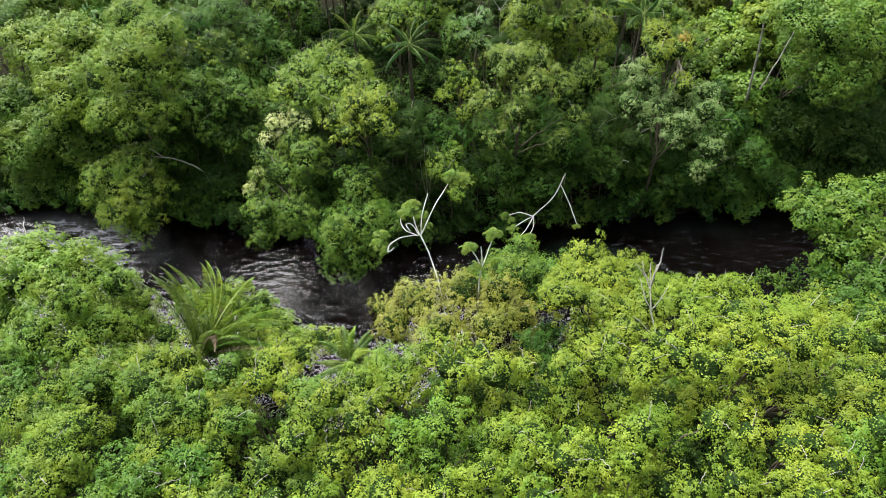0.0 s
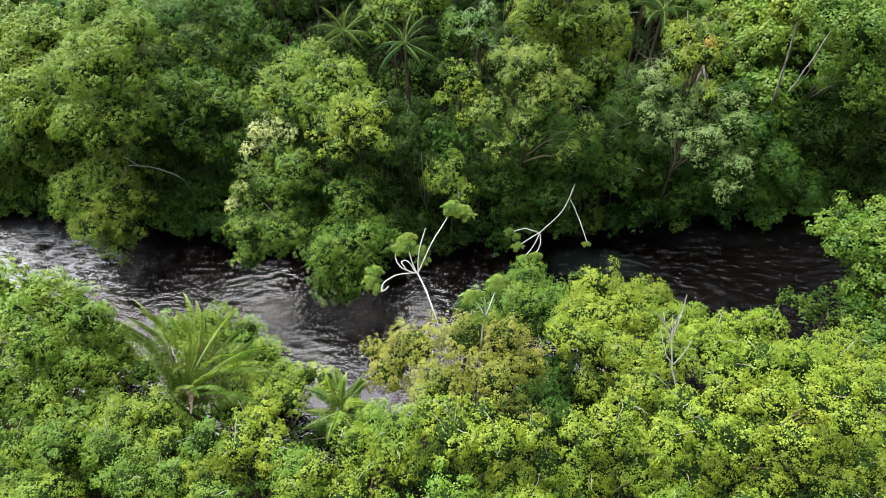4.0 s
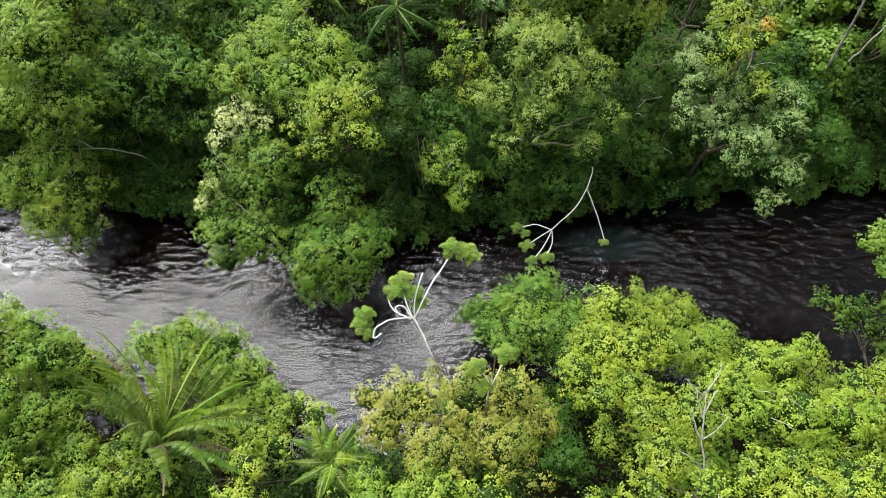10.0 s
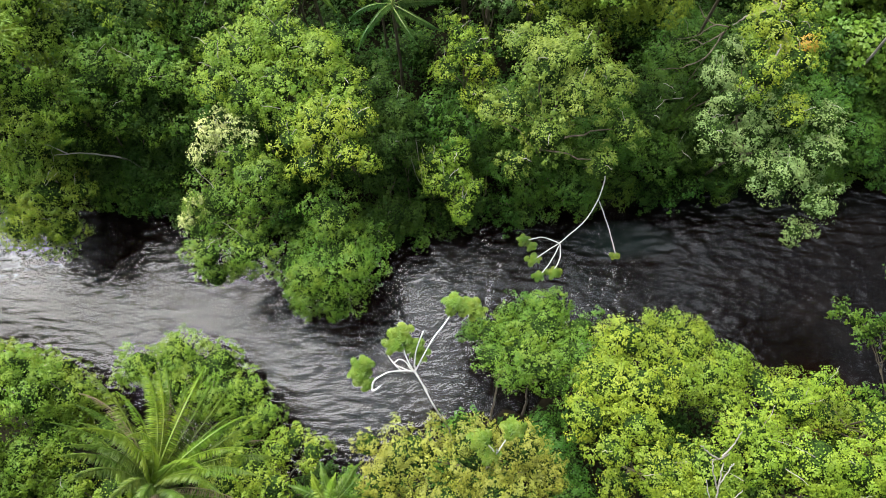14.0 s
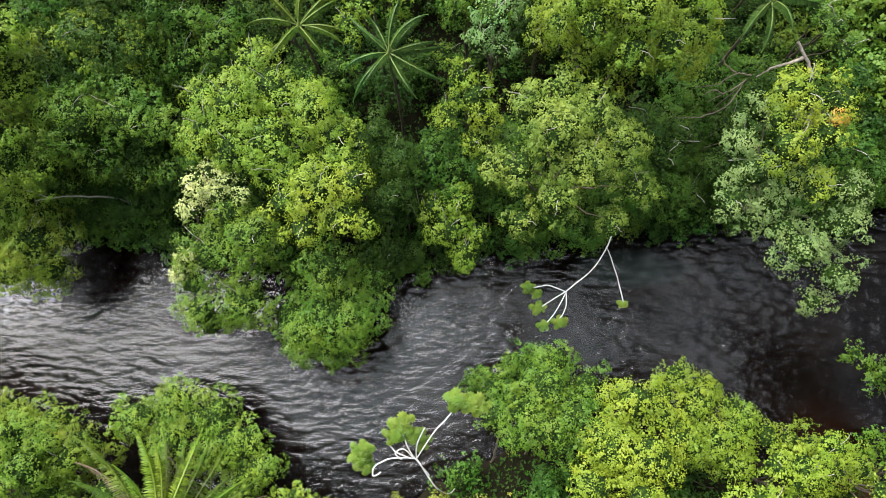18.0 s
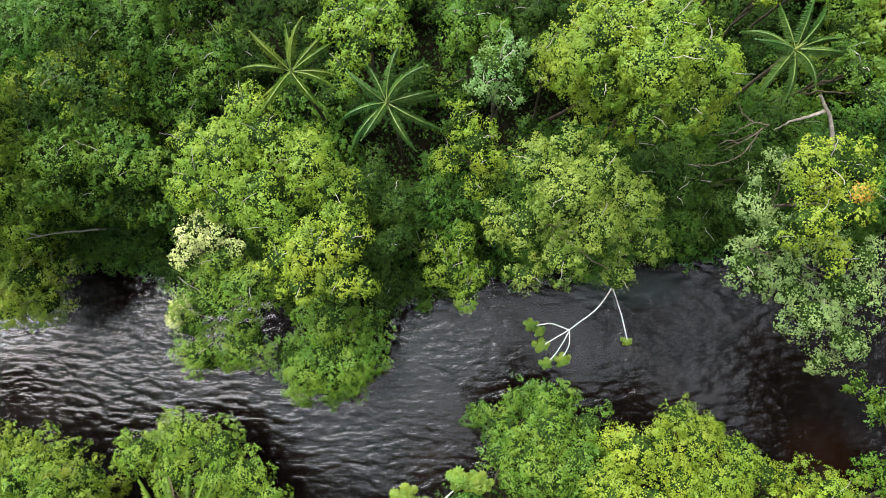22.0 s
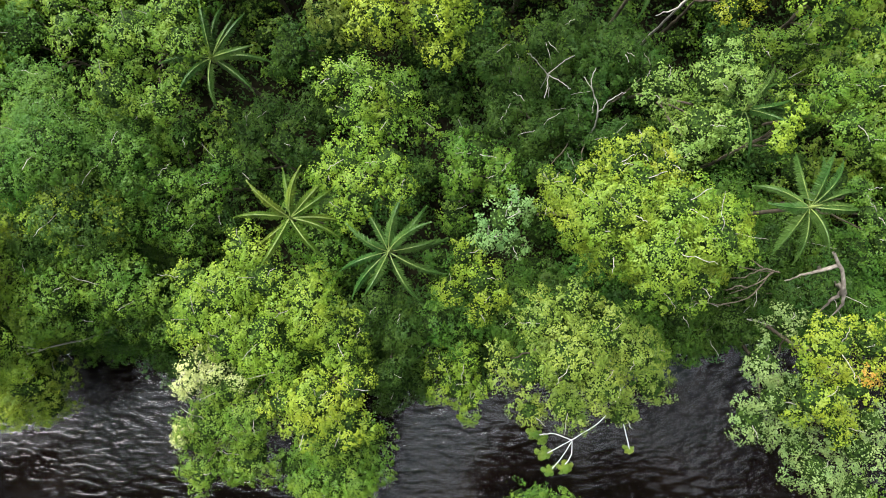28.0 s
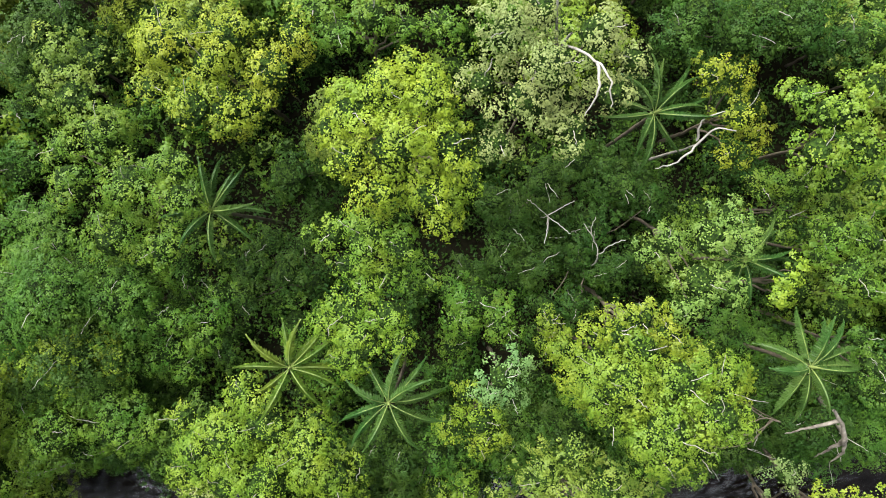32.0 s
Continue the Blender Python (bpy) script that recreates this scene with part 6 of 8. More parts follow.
tree("understorey_tree", "mid", "leafy green tree in the forest", (23.7, 56.9), [(25.4, 58.2, 9.1, 2.18), (24.9, 56.3, 7.0, 2.09), (22.5, 57.2, 6.4, 1.63), (24.1, 56.1, 8.2, 1.59)], leaf=0.26, thick=0.6)
tree("understorey_tree", "deep", "leafy green tree in the forest", (24.6, 65.3), [(25.5, 63.8, 9.0, 2.1), (25.8, 64.7, 6.9, 1.86), (24.3, 66.1, 9.1, 1.35), (24.5, 66.4, 7.2, 1.56)], leaf=0.26, thick=0.6)
tree("canopy_tree", "mid", "shaded green understorey tree", (24.7, 69.9), [(25.4, 68.2, 13.5, 1.45), (23.3, 71.1, 13.7, 1.32), (25.5, 68.7, 13.0, 1.97), (25.0, 70.5, 12.2, 1.4)], leaf=0.26, thick=0.6)
tree("canopy_tree", "olive", "shaded green understorey tree", (24.4, 72.7), [(24.2, 72.1, 10.4, 1.69), (22.6, 73.2, 10.4, 1.84), (25.1, 73.8, 11.1, 2.04), (24.6, 71.2, 10.4, 2.03)], leaf=0.26, thick=0.6)
tree("canopy_tree", "olive", "dark green tree among taller crowns", (23.0, 76.9), [(21.9, 76.6, 9.7, 2.15), (23.2, 75.8, 10.9, 1.45), (23.7, 77.2, 8.5, 1.45), (23.1, 76.3, 11.0, 2.02)], leaf=0.26, thick=0.6)
tree("canopy_tree", "bright", "leafy green tree in the forest", (24.7, 80.9), [(23.1, 80.5, 10.5, 1.4), (25.7, 82.4, 9.7, 2.15), (25.7, 81.0, 8.2, 1.97), (24.3, 80.9, 10.3, 1.71)], leaf=0.26, thick=0.6)
tree("canopy_tree", "olive", "leafy green tree in the forest", (28.6, 20.1), [(27.1, 18.7, 10.1, 1.99), (27.1, 18.5, 8.7, 1.46), (28.2, 19.1, 11.5, 1.34), (29.6, 18.9, 11.6, 1.56)], leaf=0.26, thick=0.6)
tree("canopy_tree", "mid", "dark green tree among taller crowns", (27.3, 52.9), [(27.4, 53.3, 9.8, 1.55), (28.4, 52.7, 11.0, 1.76), (27.9, 53.1, 10.3, 1.77), (28.8, 51.8, 9.5, 1.56)], leaf=0.26, thick=0.6)
tree("canopy_tree", "mid", "shaded green understorey tree", (28.4, 57.2), [(29.8, 57.4, 11.7, 1.79), (28.0, 57.4, 11.2, 2.14), (27.9, 56.6, 12.9, 1.54), (28.5, 57.0, 12.8, 1.33)], leaf=0.26, thick=0.6)
tree("canopy_tree", "olive", "shaded green understorey tree", (27.5, 61.8), [(26.6, 63.4, 9.1, 2.03), (27.5, 63.6, 9.3, 1.43), (28.8, 60.1, 9.7, 1.45), (28.8, 60.8, 8.8, 1.56)], leaf=0.26, thick=0.6)
tree("canopy_tree", "bright", "dark green tree among taller crowns", (28.7, 64.2), [(28.3, 63.8, 10.0, 2.05), (29.8, 65.2, 8.4, 1.64), (29.6, 63.2, 7.9, 1.69), (29.8, 62.5, 10.6, 2.03)], leaf=0.26, thick=0.6)
tree("canopy_tree", "olive", "shaded green understorey tree", (28.5, 69.5), [(26.9, 68.5, 11.1, 2.18), (28.8, 68.8, 9.7, 1.94), (29.3, 69.2, 11.6, 1.52), (27.6, 70.1, 9.5, 1.38)], leaf=0.26, thick=0.6)
tree("canopy_tree", "olive", "dark green tree among taller crowns", (28.3, 72.8), [(26.9, 72.6, 11.7, 1.81), (29.1, 71.6, 12.4, 1.31), (27.3, 73.3, 12.5, 1.48), (28.5, 72.8, 10.9, 1.57)], leaf=0.26, thick=0.6)
tree("canopy_tree", "deep", "dark green tree among taller crowns", (28.5, 77.6), [(29.6, 79.2, 7.6, 1.48), (30.1, 76.9, 9.8, 1.3), (29.6, 78.8, 10.1, 1.32), (27.2, 79.2, 10.3, 2.11)], leaf=0.26, thick=0.6)
tree("canopy_tree", "olive", "shaded green understorey tree", (27.5, 81.1), [(28.8, 79.6, 9.9, 1.43), (28.5, 81.0, 10.8, 1.74), (28.9, 80.5, 10.2, 1.79), (26.6, 79.8, 8.0, 1.47)], leaf=0.26, thick=0.6)
tree("canopy_tree", "bright", "dark green tree among taller crowns", (32.4, 60.7), [(32.9, 62.4, 11.0, 2.01), (33.0, 61.0, 13.2, 1.33), (33.4, 62.3, 12.7, 1.47), (30.9, 60.7, 13.5, 1.82)], leaf=0.26, thick=0.6)
tree("canopy_tree", "mid", "leafy green tree in the forest", (31.8, 65.3), [(32.8, 63.6, 13.8, 1.52), (33.2, 64.5, 11.6, 1.33), (32.0, 65.3, 13.6, 2.02), (31.3, 65.2, 13.2, 1.39)], leaf=0.26, thick=0.6)
tree("canopy_tree", "olive", "dark green tree among taller crowns", (31.8, 68.1), [(31.7, 69.9, 13.8, 2.17), (30.2, 68.9, 13.0, 1.5), (30.3, 68.0, 13.4, 1.4), (31.5, 66.7, 12.2, 1.94)], leaf=0.26, thick=0.6)
tree("canopy_tree", "bright", "shaded green understorey tree", (31.6, 73.4), [(32.7, 73.8, 11.1, 1.64), (30.1, 72.1, 12.7, 2.2), (30.0, 72.3, 11.0, 1.86), (33.1, 72.7, 10.9, 1.88)], leaf=0.26, thick=0.6)
tree("canopy_tree", "olive", "leafy green tree in the forest", (32.7, 76.0), [(34.1, 75.3, 12.8, 2.17), (32.5, 77.0, 13.3, 1.61), (34.5, 77.2, 11.5, 1.48), (31.1, 75.4, 14.2, 2.1)], leaf=0.26, thick=0.6)
tree("canopy_tree", "deep", "leafy green tree in the forest", (32.7, 81.0), [(31.2, 82.2, 12.3, 2.19), (31.3, 81.7, 11.3, 1.46), (31.1, 80.0, 12.8, 1.63), (34.4, 80.2, 11.0, 1.62)], leaf=0.26, thick=0.6)
tree("canopy_tree", "mid", "shaded green understorey tree", (35.3, 61.3), [(34.4, 59.5, 9.1, 1.67), (33.7, 62.4, 9.1, 2.02), (35.9, 62.5, 8.6, 1.48), (34.6, 62.2, 10.9, 1.74)], leaf=0.26, thick=0.6)
tree("canopy_tree", "olive", "dark green tree among taller crowns", (36.9, 65.3), [(38.0, 63.6, 12.4, 1.6), (36.3, 66.2, 12.5, 2.03), (36.7, 64.1, 12.2, 2.19), (37.7, 64.4, 12.1, 2.17)], leaf=0.26, thick=0.6)
tree("canopy_tree", "olive", "leafy green tree in the forest", (36.7, 69.2), [(37.5, 68.9, 10.6, 1.46), (37.0, 69.6, 11.5, 1.88), (37.0, 69.4, 11.7, 2.01), (36.8, 69.4, 11.8, 1.42)], leaf=0.26, thick=0.6)
tree("canopy_tree", "deep", "shaded green understorey tree", (36.9, 73.1), [(36.4, 73.6, 10.7, 1.85), (35.5, 74.5, 10.1, 1.96), (38.4, 74.3, 11.1, 1.57), (37.0, 73.7, 12.2, 2.1)], leaf=0.26, thick=0.6)
tree("canopy_tree", "deep", "leafy green tree in the forest", (36.1, 76.0), [(37.5, 75.6, 12.9, 1.97), (37.0, 77.1, 10.3, 1.96), (36.6, 77.2, 10.5, 1.49), (35.7, 77.8, 10.2, 1.78)], leaf=0.26, thick=0.6)
tree("canopy_tree", "olive", "leafy green tree in the forest", (35.6, 81.9), [(37.1, 81.4, 12.7, 1.46), (36.7, 82.4, 13.2, 1.81), (35.7, 80.9, 13.0, 1.94), (35.4, 80.9, 10.5, 2.11)], leaf=0.26, thick=0.6)
tree("canopy_tree", "mid", "leafy green tree in the forest", (40.1, 56.8), [(40.4, 55.8, 12.4, 1.33), (40.5, 55.6, 12.3, 1.78), (39.4, 55.3, 13.4, 1.79), (41.3, 58.2, 14.1, 2.07)], leaf=0.26, thick=0.6)
tree("canopy_tree", "bright", "leafy green tree in the forest", (39.4, 61.4), [(39.1, 61.0, 9.4, 2.11), (38.0, 61.7, 8.8, 1.42), (38.5, 61.3, 9.9, 1.89), (40.6, 61.4, 8.6, 1.44)], leaf=0.26, thick=0.6)
tree("canopy_tree", "bright", "shaded green understorey tree", (40.3, 64.1), [(41.1, 63.0, 12.7, 2.16), (39.9, 64.2, 11.8, 1.99), (40.5, 63.0, 13.1, 2.0), (39.9, 65.0, 12.5, 1.96)], leaf=0.26, thick=0.6)
tree("canopy_tree", "deep", "leafy green tree in the forest", (39.8, 68.6), [(39.2, 68.9, 9.8, 2.19), (40.5, 69.9, 8.1, 1.37), (39.4, 66.9, 10.6, 1.68), (41.5, 69.5, 10.3, 1.81)], leaf=0.26, thick=0.6)
tree("canopy_tree", "mid", "leafy green tree in the forest", (40.0, 73.2), [(39.7, 72.7, 11.0, 1.97), (38.4, 71.5, 9.3, 1.82), (39.6, 73.2, 9.1, 1.45), (39.7, 74.2, 9.4, 1.86)], leaf=0.26, thick=0.6)
tree("canopy_tree", "bright", "dark green tree among taller crowns", (40.5, 77.2), [(40.2, 75.5, 11.3, 1.93), (42.1, 77.8, 13.5, 1.58), (42.0, 75.8, 13.9, 1.44), (41.9, 75.9, 13.2, 1.74)], leaf=0.26, thick=0.6)
tree("canopy_tree", "mid", "leafy green tree in the forest", (39.1, 80.5), [(37.8, 82.0, 9.3, 1.66), (38.6, 79.0, 9.6, 1.42), (39.1, 82.0, 11.9, 2.05), (38.9, 82.0, 10.6, 1.85)], leaf=0.26, thick=0.6)
tree("canopy_tree", "deep", "shaded green understorey tree", (44.2, 53.7), [(44.7, 53.6, 3.3, 2.14), (43.1, 54.6, 4.5, 1.42), (45.6, 55.5, 4.7, 1.98), (44.7, 53.1, 3.2, 1.81)], leaf=0.26, thick=0.6)
tree("canopy_tree", "mid", "dark green tree among taller crowns", (44.7, 56.0), [(43.3, 55.6, 12.2, 1.77), (44.9, 56.6, 10.1, 1.91), (45.3, 56.3, 11.8, 1.99), (44.2, 56.2, 9.4, 1.42)], leaf=0.26, thick=0.6)
tree("canopy_tree", "olive", "shaded green understorey tree", (44.4, 60.8), [(45.2, 60.4, 12.1, 2.01), (44.1, 59.5, 11.3, 1.92), (45.4, 62.6, 11.3, 2.17), (45.8, 61.7, 12.4, 1.45)], leaf=0.26, thick=0.6)
tree("canopy_tree", "deep", "leafy green tree in the forest", (44.0, 65.7), [(45.5, 65.9, 11.0, 1.31), (43.6, 65.7, 12.3, 1.84), (45.5, 66.1, 10.6, 1.82), (42.8, 65.3, 12.1, 1.91)], leaf=0.26, thick=0.6)
tree("canopy_tree", "deep", "leafy green tree in the forest", (44.6, 68.3), [(44.2, 67.7, 11.8, 1.57), (44.0, 68.5, 12.0, 1.98), (45.6, 66.5, 11.5, 2.08), (44.5, 67.6, 13.0, 1.92)], leaf=0.26, thick=0.6)
tree("canopy_tree", "deep", "shaded green understorey tree", (44.9, 74.0), [(43.5, 72.4, 13.4, 1.95), (43.3, 74.3, 11.0, 2.07), (46.5, 73.3, 12.5, 1.83), (46.1, 74.2, 12.6, 1.58)], leaf=0.26, thick=0.6)
tree("canopy_tree", "deep", "shaded green understorey tree", (44.3, 77.8), [(44.3, 76.1, 10.7, 2.12), (46.1, 78.0, 9.8, 1.45), (45.0, 76.4, 8.5, 1.89), (44.1, 79.0, 10.7, 2.13)], leaf=0.26, thick=0.6)
tree("canopy_tree", "deep", "shaded green understorey tree", (43.3, 80.2), [(43.5, 79.2, 10.0, 1.83), (42.5, 81.6, 9.4, 1.68), (42.1, 79.1, 9.5, 1.97), (44.6, 81.9, 9.2, 1.75)], leaf=0.26, thick=0.6)
tree("canopy_tree", "deep", "leafy green tree in the forest", (47.6, 57.9), [(46.9, 58.3, 11.8, 1.92), (46.3, 58.9, 13.8, 2.01), (47.5, 58.6, 14.2, 1.88), (47.0, 58.1, 14.3, 1.88)], leaf=0.26, thick=0.6)
tree("canopy_tree", "mid", "dark green tree among taller crowns", (47.3, 61.2), [(46.7, 62.7, 10.9, 1.39), (47.3, 60.1, 11.8, 1.37), (45.7, 60.6, 13.4, 1.93), (48.1, 60.8, 11.0, 2.12)], leaf=0.26, thick=0.6)
tree("canopy_tree", "mid", "leafy green tree in the forest", (47.6, 65.5), [(46.5, 66.8, 9.4, 1.48), (47.2, 64.0, 9.7, 1.7), (46.7, 66.5, 10.9, 1.68), (49.2, 67.0, 9.1, 1.73)], leaf=0.26, thick=0.6)
tree("canopy_tree", "mid", "dark green tree among taller crowns", (48.5, 68.7), [(47.9, 67.5, 11.7, 2.0), (49.2, 68.1, 11.1, 1.48), (49.2, 66.9, 10.8, 1.95), (48.7, 66.9, 10.7, 1.9)], leaf=0.26, thick=0.6)
tree("canopy_tree", "deep", "dark green tree among taller crowns", (48.2, 73.6), [(46.6, 74.1, 12.2, 1.89), (50.0, 72.6, 10.1, 1.97), (46.6, 73.3, 11.7, 1.36), (47.0, 73.3, 10.3, 1.95)], leaf=0.26, thick=0.6)
tree("canopy_tree", "olive", "dark green tree among taller crowns", (47.7, 77.8), [(49.4, 79.5, 13.7, 2.04), (46.0, 77.3, 13.5, 1.99), (47.2, 78.2, 14.2, 1.4), (46.0, 76.7, 14.4, 1.78)], leaf=0.26, thick=0.6)
tree("canopy_tree", "olive", "dark green tree among taller crowns", (48.0, 80.6), [(46.8, 80.0, 13.1, 2.15), (47.0, 81.8, 11.8, 1.66), (46.4, 80.6, 11.9, 2.15), (47.9, 81.4, 12.8, 2.02)], leaf=0.26, thick=0.6)
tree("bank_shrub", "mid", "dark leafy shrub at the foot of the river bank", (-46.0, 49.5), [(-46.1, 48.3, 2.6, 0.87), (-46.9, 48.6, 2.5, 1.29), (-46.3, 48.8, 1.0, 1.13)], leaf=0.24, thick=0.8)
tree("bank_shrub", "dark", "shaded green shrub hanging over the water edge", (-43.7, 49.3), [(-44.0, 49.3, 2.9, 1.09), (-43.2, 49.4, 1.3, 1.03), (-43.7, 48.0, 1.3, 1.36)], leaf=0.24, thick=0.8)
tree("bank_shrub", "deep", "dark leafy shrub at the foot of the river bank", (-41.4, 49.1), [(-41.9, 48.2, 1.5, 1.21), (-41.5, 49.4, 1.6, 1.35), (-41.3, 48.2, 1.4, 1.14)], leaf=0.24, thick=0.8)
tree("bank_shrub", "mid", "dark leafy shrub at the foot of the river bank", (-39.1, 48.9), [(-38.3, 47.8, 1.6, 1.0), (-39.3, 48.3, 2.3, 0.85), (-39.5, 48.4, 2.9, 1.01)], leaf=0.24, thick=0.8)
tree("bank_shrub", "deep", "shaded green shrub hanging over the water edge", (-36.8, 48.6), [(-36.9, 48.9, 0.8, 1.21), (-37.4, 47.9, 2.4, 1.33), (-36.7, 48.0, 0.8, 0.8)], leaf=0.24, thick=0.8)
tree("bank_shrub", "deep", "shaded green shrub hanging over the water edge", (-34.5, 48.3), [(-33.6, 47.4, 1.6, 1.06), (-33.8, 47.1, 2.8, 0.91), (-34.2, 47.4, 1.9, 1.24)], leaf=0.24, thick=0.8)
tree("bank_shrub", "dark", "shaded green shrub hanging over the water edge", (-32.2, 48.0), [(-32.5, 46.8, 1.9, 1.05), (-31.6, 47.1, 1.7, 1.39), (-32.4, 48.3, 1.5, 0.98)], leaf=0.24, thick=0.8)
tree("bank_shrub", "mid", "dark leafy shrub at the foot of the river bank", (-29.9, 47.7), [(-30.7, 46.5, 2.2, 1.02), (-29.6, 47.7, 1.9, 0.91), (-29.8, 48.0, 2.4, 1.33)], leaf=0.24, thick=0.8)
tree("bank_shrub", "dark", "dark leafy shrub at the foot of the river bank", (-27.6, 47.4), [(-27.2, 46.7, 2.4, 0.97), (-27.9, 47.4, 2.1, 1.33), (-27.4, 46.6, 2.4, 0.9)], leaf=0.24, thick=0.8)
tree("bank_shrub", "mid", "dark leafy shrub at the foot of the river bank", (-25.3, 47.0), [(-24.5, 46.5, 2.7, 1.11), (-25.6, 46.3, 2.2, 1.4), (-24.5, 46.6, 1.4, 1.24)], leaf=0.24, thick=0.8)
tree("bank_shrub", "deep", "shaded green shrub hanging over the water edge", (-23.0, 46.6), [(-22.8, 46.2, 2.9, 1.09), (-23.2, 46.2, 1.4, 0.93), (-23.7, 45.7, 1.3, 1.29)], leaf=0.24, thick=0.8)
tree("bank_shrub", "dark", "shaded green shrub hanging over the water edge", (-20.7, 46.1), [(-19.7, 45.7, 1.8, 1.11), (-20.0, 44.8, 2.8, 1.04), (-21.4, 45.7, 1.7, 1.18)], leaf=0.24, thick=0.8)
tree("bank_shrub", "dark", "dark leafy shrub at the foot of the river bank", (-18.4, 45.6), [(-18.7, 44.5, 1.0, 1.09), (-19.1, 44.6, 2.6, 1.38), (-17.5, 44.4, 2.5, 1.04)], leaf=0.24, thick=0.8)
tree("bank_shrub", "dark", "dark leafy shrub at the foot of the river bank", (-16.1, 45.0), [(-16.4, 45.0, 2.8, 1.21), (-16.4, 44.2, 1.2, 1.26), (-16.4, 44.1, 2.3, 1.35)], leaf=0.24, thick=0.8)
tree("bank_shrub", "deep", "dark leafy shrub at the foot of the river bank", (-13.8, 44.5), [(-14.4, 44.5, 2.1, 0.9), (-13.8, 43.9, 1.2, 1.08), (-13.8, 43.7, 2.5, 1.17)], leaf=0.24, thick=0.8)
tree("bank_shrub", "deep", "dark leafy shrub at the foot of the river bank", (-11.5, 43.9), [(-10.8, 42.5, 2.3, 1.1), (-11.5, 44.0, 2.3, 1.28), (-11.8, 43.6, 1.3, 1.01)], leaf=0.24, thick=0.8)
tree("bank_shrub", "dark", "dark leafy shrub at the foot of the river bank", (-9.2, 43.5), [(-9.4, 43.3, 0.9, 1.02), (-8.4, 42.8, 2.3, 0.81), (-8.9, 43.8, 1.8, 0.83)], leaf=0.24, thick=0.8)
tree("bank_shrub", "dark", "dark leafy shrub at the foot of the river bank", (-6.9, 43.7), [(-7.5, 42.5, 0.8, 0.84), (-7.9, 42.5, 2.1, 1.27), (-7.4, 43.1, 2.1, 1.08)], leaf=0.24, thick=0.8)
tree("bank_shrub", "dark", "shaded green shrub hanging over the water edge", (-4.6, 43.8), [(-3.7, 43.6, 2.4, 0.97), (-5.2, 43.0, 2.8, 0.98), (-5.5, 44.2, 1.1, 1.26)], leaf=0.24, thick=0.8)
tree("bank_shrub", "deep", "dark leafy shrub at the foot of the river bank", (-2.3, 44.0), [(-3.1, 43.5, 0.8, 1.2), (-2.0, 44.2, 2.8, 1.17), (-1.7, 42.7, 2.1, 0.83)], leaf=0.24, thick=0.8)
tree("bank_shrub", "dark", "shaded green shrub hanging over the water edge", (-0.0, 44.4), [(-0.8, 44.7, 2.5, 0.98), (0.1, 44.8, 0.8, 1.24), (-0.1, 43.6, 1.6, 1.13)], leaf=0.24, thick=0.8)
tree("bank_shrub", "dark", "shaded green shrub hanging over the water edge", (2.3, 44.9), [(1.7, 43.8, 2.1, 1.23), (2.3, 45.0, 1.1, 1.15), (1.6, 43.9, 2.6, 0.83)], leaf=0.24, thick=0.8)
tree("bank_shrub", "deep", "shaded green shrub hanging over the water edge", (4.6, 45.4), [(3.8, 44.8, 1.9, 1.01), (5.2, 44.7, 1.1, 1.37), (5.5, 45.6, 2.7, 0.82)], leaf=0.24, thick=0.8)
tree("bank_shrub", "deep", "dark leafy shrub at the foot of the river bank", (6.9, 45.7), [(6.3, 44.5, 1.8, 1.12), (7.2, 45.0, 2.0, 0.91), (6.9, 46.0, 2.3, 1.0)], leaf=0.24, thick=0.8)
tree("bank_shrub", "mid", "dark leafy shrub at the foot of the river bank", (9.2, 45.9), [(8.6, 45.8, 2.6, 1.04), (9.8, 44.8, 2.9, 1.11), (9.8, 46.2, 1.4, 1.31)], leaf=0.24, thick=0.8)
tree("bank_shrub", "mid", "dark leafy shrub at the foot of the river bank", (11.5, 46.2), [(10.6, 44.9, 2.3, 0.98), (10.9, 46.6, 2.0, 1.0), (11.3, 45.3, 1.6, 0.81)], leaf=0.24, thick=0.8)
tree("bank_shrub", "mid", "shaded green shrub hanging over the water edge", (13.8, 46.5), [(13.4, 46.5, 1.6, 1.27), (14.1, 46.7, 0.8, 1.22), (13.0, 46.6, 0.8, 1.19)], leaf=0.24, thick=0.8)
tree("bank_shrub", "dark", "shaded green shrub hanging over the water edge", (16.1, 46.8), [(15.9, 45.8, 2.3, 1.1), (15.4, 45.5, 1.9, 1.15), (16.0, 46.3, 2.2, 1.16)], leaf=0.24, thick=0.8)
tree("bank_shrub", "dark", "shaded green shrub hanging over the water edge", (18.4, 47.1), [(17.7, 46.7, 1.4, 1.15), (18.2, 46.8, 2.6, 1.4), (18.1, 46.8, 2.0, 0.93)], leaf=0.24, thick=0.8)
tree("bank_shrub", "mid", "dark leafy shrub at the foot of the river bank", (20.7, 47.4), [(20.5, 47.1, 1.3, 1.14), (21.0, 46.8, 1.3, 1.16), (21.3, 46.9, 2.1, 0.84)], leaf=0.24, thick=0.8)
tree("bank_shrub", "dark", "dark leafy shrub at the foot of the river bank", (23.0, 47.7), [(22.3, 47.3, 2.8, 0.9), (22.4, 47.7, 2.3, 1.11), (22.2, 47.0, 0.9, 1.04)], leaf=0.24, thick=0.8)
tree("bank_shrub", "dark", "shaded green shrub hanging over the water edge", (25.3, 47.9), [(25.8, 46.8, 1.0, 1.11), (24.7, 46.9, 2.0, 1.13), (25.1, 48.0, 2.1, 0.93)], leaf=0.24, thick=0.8)
